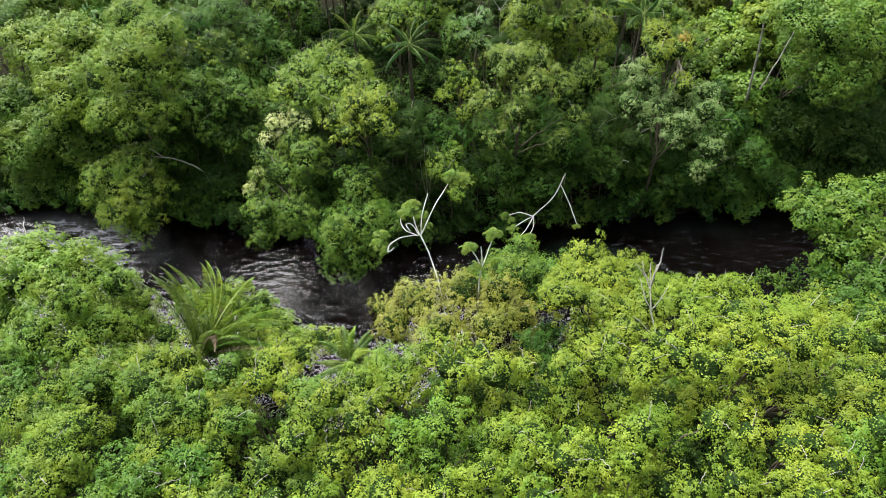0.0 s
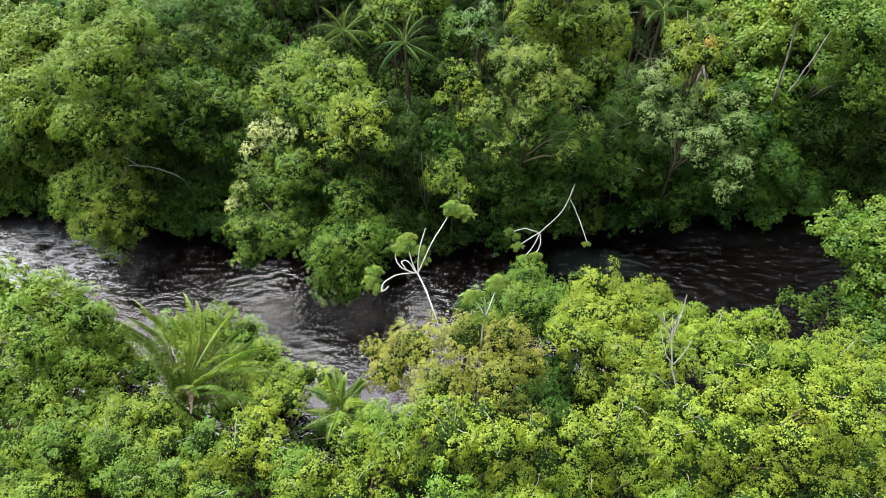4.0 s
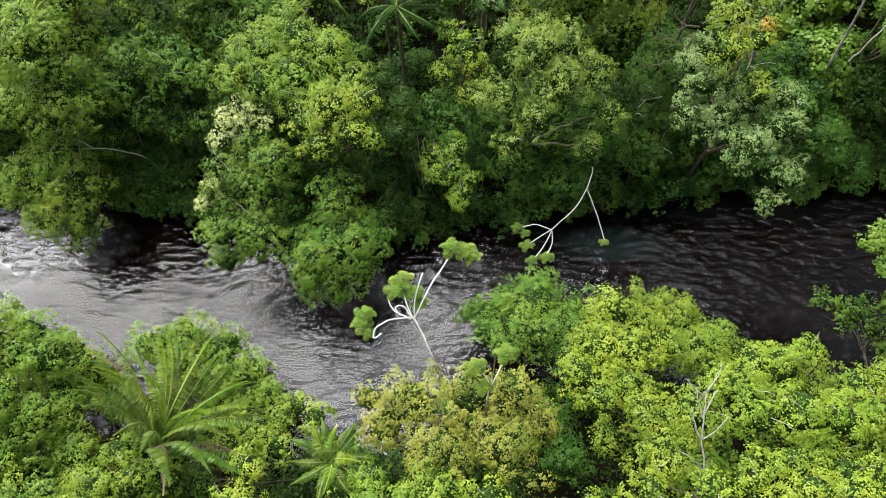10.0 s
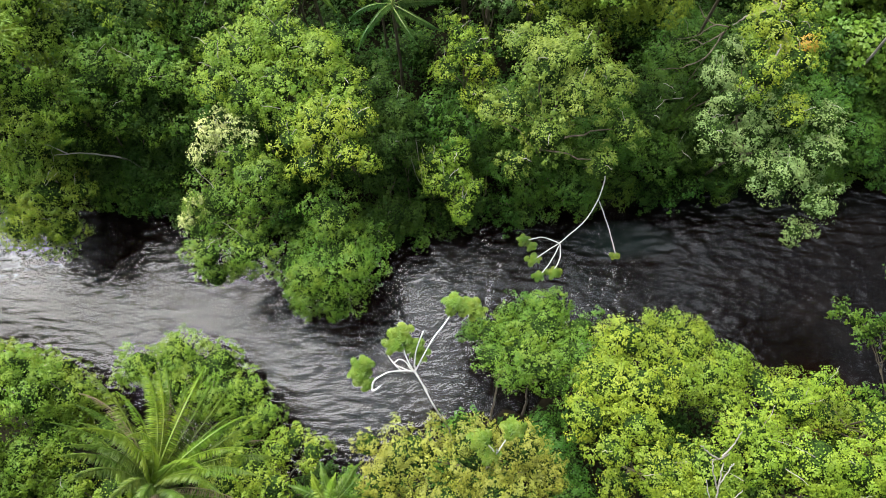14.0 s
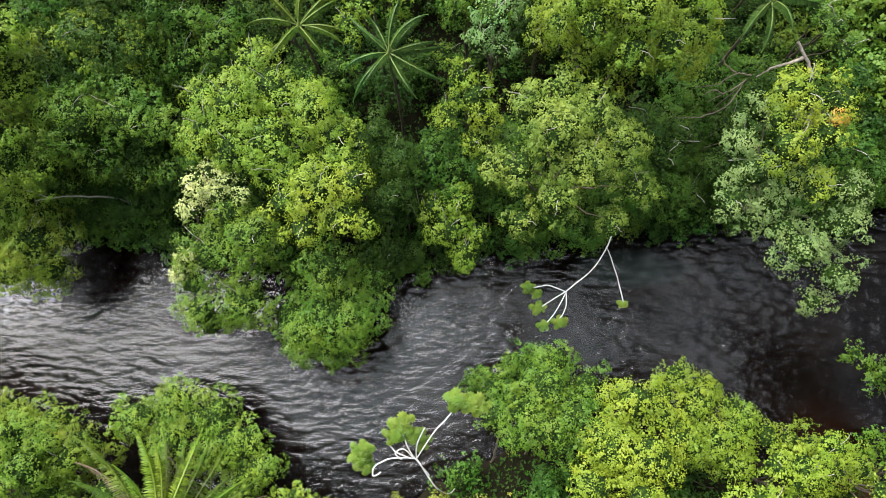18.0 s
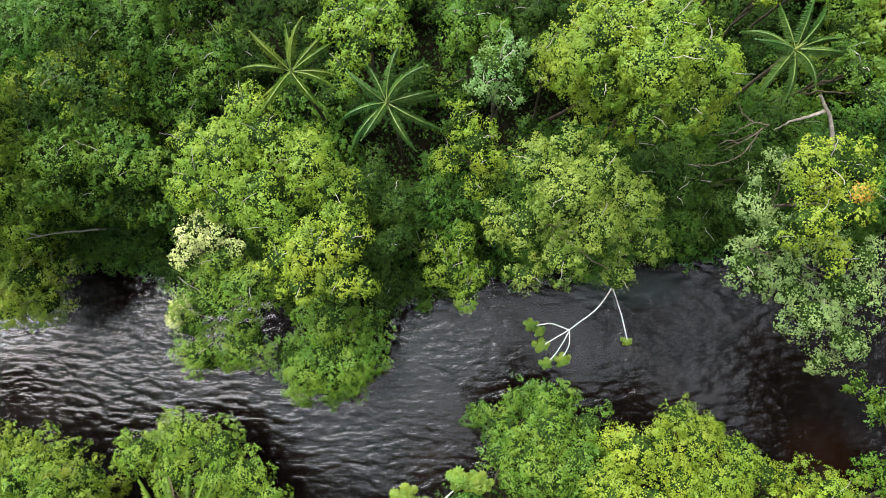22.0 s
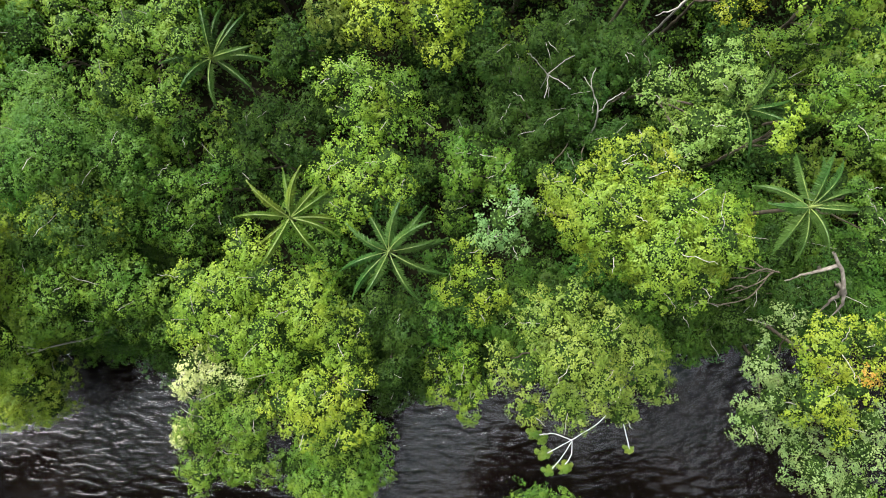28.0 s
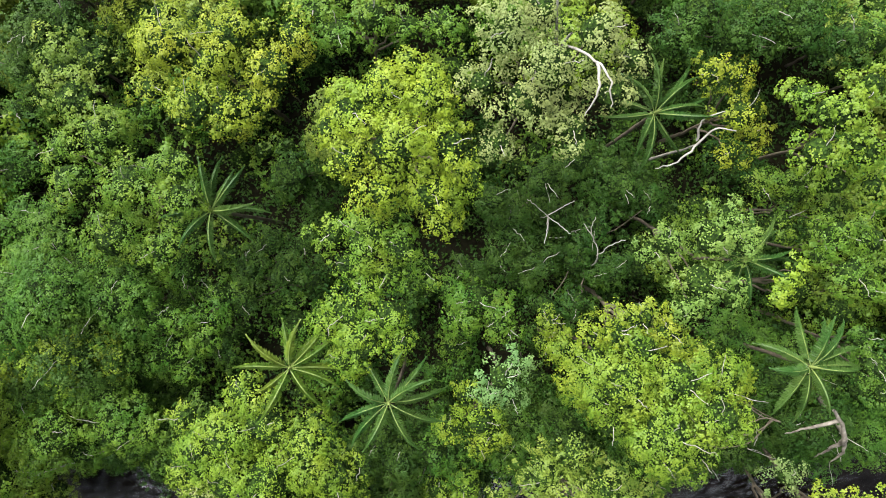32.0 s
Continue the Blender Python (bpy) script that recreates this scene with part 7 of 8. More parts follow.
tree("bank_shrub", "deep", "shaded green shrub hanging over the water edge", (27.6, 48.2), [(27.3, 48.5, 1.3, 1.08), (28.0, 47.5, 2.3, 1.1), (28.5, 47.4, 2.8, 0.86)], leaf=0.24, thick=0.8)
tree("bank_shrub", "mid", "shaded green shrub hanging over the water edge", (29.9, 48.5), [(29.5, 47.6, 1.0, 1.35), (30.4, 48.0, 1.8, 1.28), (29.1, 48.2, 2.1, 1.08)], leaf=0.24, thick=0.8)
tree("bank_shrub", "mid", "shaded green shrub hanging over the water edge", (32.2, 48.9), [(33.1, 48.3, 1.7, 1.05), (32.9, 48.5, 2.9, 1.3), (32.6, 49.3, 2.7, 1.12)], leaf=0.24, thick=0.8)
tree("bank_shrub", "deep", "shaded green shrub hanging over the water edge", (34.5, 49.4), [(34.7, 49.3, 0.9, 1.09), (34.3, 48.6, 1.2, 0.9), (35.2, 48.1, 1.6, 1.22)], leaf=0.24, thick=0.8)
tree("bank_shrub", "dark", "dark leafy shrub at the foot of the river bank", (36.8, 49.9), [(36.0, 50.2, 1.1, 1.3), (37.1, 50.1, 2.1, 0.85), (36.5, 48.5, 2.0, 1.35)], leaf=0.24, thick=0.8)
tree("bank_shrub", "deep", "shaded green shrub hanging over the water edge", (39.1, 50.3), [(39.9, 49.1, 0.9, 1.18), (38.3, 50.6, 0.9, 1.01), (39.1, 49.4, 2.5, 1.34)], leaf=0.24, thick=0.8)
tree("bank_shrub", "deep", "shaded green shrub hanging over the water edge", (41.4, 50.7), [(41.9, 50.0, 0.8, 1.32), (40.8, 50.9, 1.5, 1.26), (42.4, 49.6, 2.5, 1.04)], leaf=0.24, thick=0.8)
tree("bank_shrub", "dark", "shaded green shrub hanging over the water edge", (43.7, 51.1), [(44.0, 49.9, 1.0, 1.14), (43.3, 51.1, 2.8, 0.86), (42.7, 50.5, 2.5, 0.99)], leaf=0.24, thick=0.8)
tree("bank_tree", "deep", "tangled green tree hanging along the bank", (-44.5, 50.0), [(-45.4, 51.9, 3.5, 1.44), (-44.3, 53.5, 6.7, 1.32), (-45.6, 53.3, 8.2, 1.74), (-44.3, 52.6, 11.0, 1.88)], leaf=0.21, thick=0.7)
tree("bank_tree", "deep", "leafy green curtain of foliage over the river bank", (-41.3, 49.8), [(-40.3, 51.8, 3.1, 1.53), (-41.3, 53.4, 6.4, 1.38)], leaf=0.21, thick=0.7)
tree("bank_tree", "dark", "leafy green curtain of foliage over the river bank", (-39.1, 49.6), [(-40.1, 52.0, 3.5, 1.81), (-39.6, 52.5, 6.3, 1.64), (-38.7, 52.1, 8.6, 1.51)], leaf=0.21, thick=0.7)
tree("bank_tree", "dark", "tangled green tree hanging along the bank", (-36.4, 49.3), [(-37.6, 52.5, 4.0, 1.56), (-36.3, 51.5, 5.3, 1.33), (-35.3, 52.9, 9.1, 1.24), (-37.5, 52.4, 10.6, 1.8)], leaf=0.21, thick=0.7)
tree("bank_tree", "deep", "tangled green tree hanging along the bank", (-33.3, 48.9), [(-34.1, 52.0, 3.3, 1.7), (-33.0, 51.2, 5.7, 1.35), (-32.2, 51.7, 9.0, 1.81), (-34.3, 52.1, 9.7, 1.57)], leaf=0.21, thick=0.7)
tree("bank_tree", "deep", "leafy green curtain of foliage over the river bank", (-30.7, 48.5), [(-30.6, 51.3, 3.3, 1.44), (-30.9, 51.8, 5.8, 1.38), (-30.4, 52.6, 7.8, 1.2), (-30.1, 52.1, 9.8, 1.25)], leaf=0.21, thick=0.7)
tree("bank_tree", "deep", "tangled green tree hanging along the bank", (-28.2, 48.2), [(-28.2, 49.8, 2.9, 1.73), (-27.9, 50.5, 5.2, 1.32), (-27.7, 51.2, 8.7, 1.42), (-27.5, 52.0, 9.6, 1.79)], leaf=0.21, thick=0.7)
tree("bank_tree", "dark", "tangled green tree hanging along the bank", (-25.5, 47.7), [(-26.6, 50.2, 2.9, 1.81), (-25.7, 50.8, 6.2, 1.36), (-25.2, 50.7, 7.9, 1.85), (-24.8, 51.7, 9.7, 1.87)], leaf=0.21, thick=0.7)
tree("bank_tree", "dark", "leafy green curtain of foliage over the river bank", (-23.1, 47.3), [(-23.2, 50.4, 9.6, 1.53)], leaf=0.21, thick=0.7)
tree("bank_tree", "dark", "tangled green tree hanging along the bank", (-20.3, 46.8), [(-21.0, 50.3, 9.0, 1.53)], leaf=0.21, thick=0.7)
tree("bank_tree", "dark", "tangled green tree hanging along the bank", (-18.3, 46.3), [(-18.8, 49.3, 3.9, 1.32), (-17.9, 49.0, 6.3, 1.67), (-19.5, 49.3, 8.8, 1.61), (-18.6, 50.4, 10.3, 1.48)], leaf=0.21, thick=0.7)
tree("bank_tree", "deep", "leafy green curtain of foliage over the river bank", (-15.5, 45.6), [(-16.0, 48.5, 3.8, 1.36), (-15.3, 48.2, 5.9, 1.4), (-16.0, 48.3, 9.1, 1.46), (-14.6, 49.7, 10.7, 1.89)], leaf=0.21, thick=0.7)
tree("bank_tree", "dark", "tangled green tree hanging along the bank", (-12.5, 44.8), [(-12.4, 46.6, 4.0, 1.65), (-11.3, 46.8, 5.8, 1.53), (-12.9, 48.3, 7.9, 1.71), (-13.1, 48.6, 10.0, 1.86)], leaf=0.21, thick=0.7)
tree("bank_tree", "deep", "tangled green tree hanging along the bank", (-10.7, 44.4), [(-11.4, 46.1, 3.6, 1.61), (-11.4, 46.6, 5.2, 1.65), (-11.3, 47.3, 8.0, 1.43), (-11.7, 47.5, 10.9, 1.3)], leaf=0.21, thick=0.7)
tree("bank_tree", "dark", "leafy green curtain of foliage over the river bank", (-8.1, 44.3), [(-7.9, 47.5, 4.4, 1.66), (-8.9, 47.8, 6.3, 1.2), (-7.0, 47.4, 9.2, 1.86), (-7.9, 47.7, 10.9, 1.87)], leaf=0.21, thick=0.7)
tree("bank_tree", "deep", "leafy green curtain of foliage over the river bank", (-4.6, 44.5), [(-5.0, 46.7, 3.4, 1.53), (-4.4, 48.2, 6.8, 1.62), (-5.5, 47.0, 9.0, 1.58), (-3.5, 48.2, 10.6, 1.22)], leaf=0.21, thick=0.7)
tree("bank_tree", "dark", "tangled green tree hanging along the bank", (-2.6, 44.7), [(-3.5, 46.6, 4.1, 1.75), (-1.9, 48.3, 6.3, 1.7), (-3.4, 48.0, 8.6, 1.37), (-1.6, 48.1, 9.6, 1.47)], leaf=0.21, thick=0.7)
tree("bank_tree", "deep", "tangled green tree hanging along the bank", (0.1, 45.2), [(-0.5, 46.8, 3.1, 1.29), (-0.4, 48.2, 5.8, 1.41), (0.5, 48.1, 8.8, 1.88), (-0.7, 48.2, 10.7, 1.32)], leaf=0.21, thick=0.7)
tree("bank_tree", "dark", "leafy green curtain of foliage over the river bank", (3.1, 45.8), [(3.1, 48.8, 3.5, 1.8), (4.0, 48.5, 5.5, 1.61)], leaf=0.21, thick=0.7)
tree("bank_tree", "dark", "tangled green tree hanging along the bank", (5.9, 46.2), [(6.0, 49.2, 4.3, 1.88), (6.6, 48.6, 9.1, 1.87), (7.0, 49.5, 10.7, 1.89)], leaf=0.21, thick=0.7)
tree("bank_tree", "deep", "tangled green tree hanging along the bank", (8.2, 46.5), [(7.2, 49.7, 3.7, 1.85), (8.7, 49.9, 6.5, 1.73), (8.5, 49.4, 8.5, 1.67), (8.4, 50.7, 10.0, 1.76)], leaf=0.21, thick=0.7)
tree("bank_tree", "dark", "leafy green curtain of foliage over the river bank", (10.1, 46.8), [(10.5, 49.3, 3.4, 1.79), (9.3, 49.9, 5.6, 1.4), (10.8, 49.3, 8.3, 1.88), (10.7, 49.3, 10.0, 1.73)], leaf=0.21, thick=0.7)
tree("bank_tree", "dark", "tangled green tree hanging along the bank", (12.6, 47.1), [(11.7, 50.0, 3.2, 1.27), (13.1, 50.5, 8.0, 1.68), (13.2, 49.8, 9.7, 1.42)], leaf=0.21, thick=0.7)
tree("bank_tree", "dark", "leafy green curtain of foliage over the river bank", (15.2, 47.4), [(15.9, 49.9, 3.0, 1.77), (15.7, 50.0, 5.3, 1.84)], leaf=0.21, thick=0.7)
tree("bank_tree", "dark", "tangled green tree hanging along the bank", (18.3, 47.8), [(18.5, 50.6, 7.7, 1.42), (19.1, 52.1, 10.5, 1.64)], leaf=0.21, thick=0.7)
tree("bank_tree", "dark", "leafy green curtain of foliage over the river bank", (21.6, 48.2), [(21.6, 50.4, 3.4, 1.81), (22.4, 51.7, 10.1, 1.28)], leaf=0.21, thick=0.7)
tree("bank_tree", "deep", "tangled green tree hanging along the bank", (23.8, 48.5), [(24.9, 51.6, 3.0, 1.48), (24.1, 52.0, 8.2, 1.28), (24.1, 51.9, 10.2, 1.59)], leaf=0.21, thick=0.7)
tree("bank_tree", "dark", "leafy green curtain of foliage over the river bank", (26.0, 48.7), [(26.8, 51.6, 5.4, 1.76), (26.6, 51.0, 8.9, 1.59), (25.7, 52.8, 10.1, 1.51)], leaf=0.21, thick=0.7)
tree("bank_tree", "deep", "tangled green tree hanging along the bank", (29.1, 49.1), [(28.4, 52.0, 4.2, 1.79), (29.5, 52.0, 5.6, 1.81), (28.9, 51.5, 8.7, 1.82), (29.7, 53.1, 10.3, 1.78)], leaf=0.21, thick=0.7)
tree("bank_tree", "deep", "tangled green tree hanging along the bank", (32.0, 49.6), [(32.9, 52.7, 3.7, 1.34), (31.7, 51.9, 5.2, 1.48), (32.3, 53.8, 9.9, 1.34)], leaf=0.21, thick=0.7)
tree("bank_tree", "dark", "leafy green curtain of foliage over the river bank", (34.4, 50.1), [(35.5, 52.0, 3.4, 1.86), (34.1, 53.4, 5.8, 1.65), (33.9, 52.8, 10.5, 1.66)], leaf=0.21, thick=0.7)
tree("bank_tree", "deep", "leafy green curtain of foliage over the river bank", (36.7, 50.5), [(36.0, 53.2, 4.0, 1.21), (36.5, 53.4, 6.4, 1.52), (37.3, 53.6, 8.3, 1.87), (36.6, 53.5, 10.6, 1.48)], leaf=0.21, thick=0.7)
tree("bank_tree", "deep", "tangled green tree hanging along the bank", (39.3, 51.1), [(39.3, 53.0, 3.8, 1.88), (38.8, 54.8, 6.2, 1.61), (40.4, 53.4, 8.3, 1.75), (38.5, 55.0, 9.8, 1.53)], leaf=0.21, thick=0.7)
tree("bank_tree", "deep", "leafy green curtain of foliage over the river bank", (41.7, 51.5), [(42.1, 54.1, 3.6, 1.87), (42.1, 54.7, 6.2, 1.33), (41.7, 55.3, 8.3, 1.81), (41.3, 55.6, 10.5, 1.77)], leaf=0.21, thick=0.7)
tree("near_tree", "mid", "thin leafy boughs reaching low over the river bend", (31.5, 27.6), [(28.2, 35.5, 4.2, 0.8), (27.4, 36.3, 4.0, 0.65), (29.1, 34.8, 4.4, 0.85), (28.4, 34.5, 4.1, 0.6), (29.9, 33.6, 4.6, 0.8), (30.4, 32.2, 4.6, 0.9)], thick=0.6)
tree("bank_bush", "fresh", "fresh green bush beside a red sand shallow", (30.2, 27.4), [(28.9, 30.8, 1.9, 0.8), (29.6, 30.0, 2.3, 0.9), (28.6, 29.6, 1.6, 0.7), (29.8, 29.0, 2.6, 1.0), (30.8, 30.2, 2.4, 1.0), (30.6, 28.4, 2.8, 1.1)])
# stands out of view: added so the water at left mirrors something dark
tree("near_tree", "mid", "tall green tree out of view, added to darken the river's reflection", (-38.0, 30.4), [(-38.0, 34.6, 14.5, 2.2), (-39.6, 32.5, 16.0, 2.4), (-37.6, 32.0, 13.0, 2.0), (-39.5, 36.0, 13.0, 2.0), (-38.5, 34.0, 10.5, 2.0), (-38.0, 32.0, 8.0, 2.0), (-40.5, 34.5, 15.5, 2.2), (-38.6, 35.4, 7.5, 1.7)])


# ---- palms ----
def frond_mesh(length, rise, droop, mat, pairs, blade, hang, seed, parent, m, wide=0.07):
    """One palm frond: an arching rib with two rows of leaflets. rise: degrees at its foot; droop: degrees by which it bends down."""
    rng = np.random.default_rng(seed)
    steps, pts, p, ang = 14, [], np.zeros(3), radians(rise)
    bend = rng.choice([-0.45, 0.4, 0.25])
    for i in range(steps + 1):
        pts.append(p.copy())
        ang -= radians(droop) / steps * (0.5 + 1.0 * i / steps)
        p = p + np.array((math.cos(ang), bend * (i / steps) ** 1.5, math.sin(ang))) * length / steps
    pts = np.array(pts)
    t = np.repeat(np.linspace(0.14, 0.99, pairs), 2)
    k = np.minimum((t * steps).astype(int), steps - 1)
    f = (t * steps - k)[:, None]
    pos = pts[k] * (1 - f) + pts[k + 1] * f
    way = unit(pts[k + 1] - pts[k])
    side = np.where(np.arange(len(t)) % 2 == 0, 1.0, -1.0)[:, None] * np.array((0, 1.0, 0))
    out = unit(side + way * (0.45 + 0.5 * t[:, None]) + np.array((0, 0, -1.0)) * hang + rng.normal(size=pos.shape) * 0.09)
    nor = unit(np.cross(out, np.cross(way, out)) * 0 + np.array((0, 0, 1.0)) + rng.normal(size=pos.shape) * 0.25)
    nor = unit(nor - out * (nor * out).sum(axis=1, keepdims=True))
    ln = blade * np.sin(np.clip(t * 0.9 + 0.12, 0, 1) * math.pi) ** 0.6 * rng.uniform(0.85, 1.1, len(t))
    v, q = leaf_quads(pos - out * 0.07, nor, out, ln, np.full(len(t), wide))
    edge = np.concatenate([pts + (0, 0.04, 0.012), pts - (0, 0.04, -0.012)])
    k = np.arange(steps)
    q = np.concatenate([q, len(v) + np.stack([k, k + 1, k + steps + 2, k + steps + 1], axis=1)])
    v = np.concatenate([v, edge])
    ob = mesh_object("frond", v, q, mat, parent)
    ob.matrix_local = m
    tv, tf = tube([tuple(x) for x in pts], [0.026 * (1 - 0.8 * i / steps) for i in range(steps + 1)], 5)
    mesh_object("rib", tv, tf, "bark_rib", ob, smooth=True)
    return ob


def copy_frond(ob, m, parent):
    o = shared_part("frond", ob, m, parent)
    for c in ob.children:
        shared_part("rib", c, c.matrix_local.copy(), o)


def palm(label, x, y, z, r, mat="palm", fronds=14, seed=1, blade=0.55, hang=0.35, dry=0, rise=(8, 55), lean=(0, 0), pairs=60, wide=0.09, young="", tip=(0, 0)):
    rng = random.Random(seed)
    top = root("palm", label, "palm tree", x + lean[0], y + lean[1])
    o = top.location
    head = Vector((x - o.x, y - o.y, z - o.z))
    limb("trunk", [(0, 0, -0.4), head * 0.5 + Vector((0.12, 0, 0)), head], 0.12, 0.10, "bark_brown", top, 0.01, seed)
    kinds = [(rise[0], 48), ((rise[0] + rise[1]) / 2, 75), (rise[1], 80)]
    bent = Euler((radians(tip[0]), radians(tip[1]), 0)).to_matrix().to_4x4()      # the crown tips towards the light
    first = []
    for j, (up, dr) in enumerate(kinds):
        m_ = Matrix.Translation(head) @ bent @ Euler((0, 0, radians(40 * j + seed))).to_matrix().to_4x4()
        first.append(frond_mesh(r * 1.18, up, dr, young if young and j == 2 else mat, pairs, blade, hang, seed * 7 + j, top, m_, wide))
    for i in range(fronds - 3):
        turn = 360 / (fronds - 3) * i + rng.uniform(-9, 9) + seed * 20
        m_ = Matrix.Translation(head + Vector((0, 0, rng.uniform(-0.1, 0.1)))) @ bent @ Euler((rng.uniform(-.15, .15), radians(rng.uniform(-8, 8)), radians(turn))).to_matrix().to_4x4() @ Matrix.Scale(rng.uniform(0.85, 1.08), 4)
        copy_frond(first[(0, 1, 2, 1, 0, 2, 1)[i % 7]], m_, top)
    if dry:
        m_ = Matrix.Translation(head - Vector((0, 0, 0.2))) @ bent
        d = frond_mesh(r * 1.18, 58, 84, "palm_dry", 52, blade * 0.8, 0.9, seed * 13, top, m_ @ Euler((0, 0, radians(75))).to_matrix().to_4x4())
        tagged(d, "dry grey-brown frond")
        for i in range(dry - 1):
            copy_frond(d, m_ @ Euler((0, 0, radians(122 - 57 * i))).to_matrix().to_4x4(), top)
    bud = limb("spear", [head + Vector((0, 0, -0.5)), head + Vector((0.05, 0, 0.2)), head + Vector((0.15, 0.05, r * 0.35))], 0.16, 0.01, "bark_rib", top, 0, seed, "unopened leaf spear")
    return top


palm("green palm with arching pale-ribbed fronds in the forest", -7.9, 54.2, 15.8, 2.6, "palm_feather", 12, 3, 0.42, 0.85)
palm("dark green palm with stiff arching fronds above the canopy", -2.9, 52.4, 16.0, 2.75, "palm", 13, 4, 0.46, 0.85)
palm("green palm rising beside a pale leaning trunk", 17.4, 54.2, 17.8, 2.5, "palm", 12, 5, 0.5, 1.0)
palm("palm half hidden under taller tree crowns", 15.2, 59.3, 15.8, 2.5, "palm", 12, 6, 0.42, 1.0)
palm("palm with few broad fronds in forest shade", -11.5, 62.2, 16.6, 2.5, "palm", 11, 7, 0.45, 1.0)
palm("dark palm beside a silvery tree crown", 10.5, 66.6, 16.8, 2.6, "palm", 13, 8, 0.42, 1.0)
palm("small palm showing above the bank trees", -25.2, 49.6, 17.6, 1.8, "palm_light", 10, 9, 0.4, 0.5)
palm("large feathery palm with some dry fronds on the bank", -16.8, 24.9, 9.4, 6.6, "palm_feather", 36, 10, 0.75, 0.85, 6, (54, 86), (0.8, 1.4), 84, 0.085, "palm_light", (-44, 38))
palm("small feathery palm among bank trees", -6.3, 24.3, 10.0, 2.3, "palm_feather", 15, 11, 0.5, 0.5, 0, (25, 80), (0, -1.5), 70, 0.075, "palm_light")


# ---- cecropias: white limbs with rosettes of lobed leaves ----
def lobed_leaf(parent, m, mat="cecropia"):
    n_, ang = 9, np.linspace(-2.6, 2.6, 9)
    way = np.stack([np.cos(ang), np.sin(ang), np.full(n_, -0.25)], axis=1)
    v, f = leaf_quads(np.zeros((n_, 3)), np.tile((0, 0, 1.0), (n_, 1)), unit(way), np.full(n_, 0.30), np.full(n_, 0.16))
    ob = mesh_object("leaf", v, f, mat, parent)
    ob.matrix_local = m
    return ob


def rosette(at, parent, first, seed, size=1.0, count=10):
    rng = random.Random(seed)
    for i in range(count):
        a = 2.4 * i + rng.uniform(-.3, .3)
        d = (0.08 + 0.05 * i) * size
        m_ = Matrix.Translation(Vector(at) + Vector((math.cos(a) * d, math.sin(a) * d, 0.22 * size - 0.04 * i))) @ Euler((rng.uniform(-.5, .5), 0.15 + 0.05 * i + rng.uniform(-.25, .25), a)).to_matrix().to_4x4() @ Matrix.Scale(size * rng.uniform(0.8, 1.1), 4)
        if first[0] is None:
            first[0] = lobed_leaf(parent, m_)
        else:
            shared_part("leaf", first[0], m_, parent)


def cecropia(label, base, trunk_pts, limbs, tufts, r0=0.054, mat="bark_white"):
    top = root("cecropia", label, "tree", *base)
    o = Vector(top.location)
    limb("trunk", [(0, 0, -0.4)] + [Vector(p) - o for p in trunk_pts], r0, r0 * 0.55, mat, top, 0.01, 3)
    for i, pts in enumerate(limbs):
        limb("branch", [Vector(p) - o for p in pts], r0 * 0.55, 0.03, mat, top, 0.01, i)
    first = [None]
    for i, (x, y, z, s) in enumerate(tufts):
        rosette(Vector((x, y, z)) - o, top, first, i + 5, s)
    return top


cecropia("slender white-limbed tree with rosettes of lobed leaves over the river", (0.6, 27.6), [(0.2, 28.4, 9), (-0.5, 29.3, 13.5), (-1.5, 31.0, 15.4)],
         [[(-1.5, 31, 15.4), (-0.6, 32.3, 16.8), (0.55, 33.6, 18.2)], [(-1.5, 31, 15.4), (-1.4, 31.8, 16.6), (-1.0, 32.6, 17.8)], [(-1.5, 31.0, 15.4), (-2.7, 31.0, 15.2), (-3.6, 30.6, 14.9), (-3.7, 30.1, 14.7), (-3.3, 30.3, 14.9)],
          [(-0.9, 30.1, 14.5), (-1.7, 31.2, 15.6), (-2.1, 32.2, 16.4)], [(-1.8, 31, 15.4), (-2.6, 31.4, 15.5), (-2.9, 32.0, 15.8), (-2.6, 32.6, 16.3)], [(-1.6, 31.0, 15.4), (-2.1, 31.5, 15.9), (-2.5, 31.3, 16.1), (-2.2, 31.0, 15.8)]],
         [(0.6, 33.8, 18.3, 1.1), (1.2, 33.7, 18.2, 1.05), (1.6, 33.5, 18.0, 0.9), (-2.1, 32.7, 16.6, 1.1), (-2.5, 32.2, 16.4, 1.0), (-1.6, 32.2, 16.2, 1.0), (-1.2, 31.8, 15.6, 0.9), (-4.2, 31.4, 15.0, 1.0), (-4.4, 30.9, 14.7, 1.05), (-4.1, 30.5, 14.5, 0.8)])
cecropia("pale-stemmed young tree with lobed leaves above an olive crown", (2.4, 25.6), [(2.3, 26.2, 10), (2.3, 26.7, 15.6), (2.4, 26.9, 17.0)],
         [[(2.4, 26.9, 17), (2.8, 27.5, 18), (3.1, 27.9, 19)], [(2.4, 26.9, 17), (2.1, 27.2, 17.6), (1.7, 27.4, 18.2)], [(2.4, 26.9, 17), (2.4, 27.0, 18.0), (2.3, 27.1, 18.8)]],
         [(3.1, 27.9, 19.1, 1.0), (1.6, 27.5, 18.3, 1.0), (2.1, 26.8, 17.2, 0.9)], 0.06)
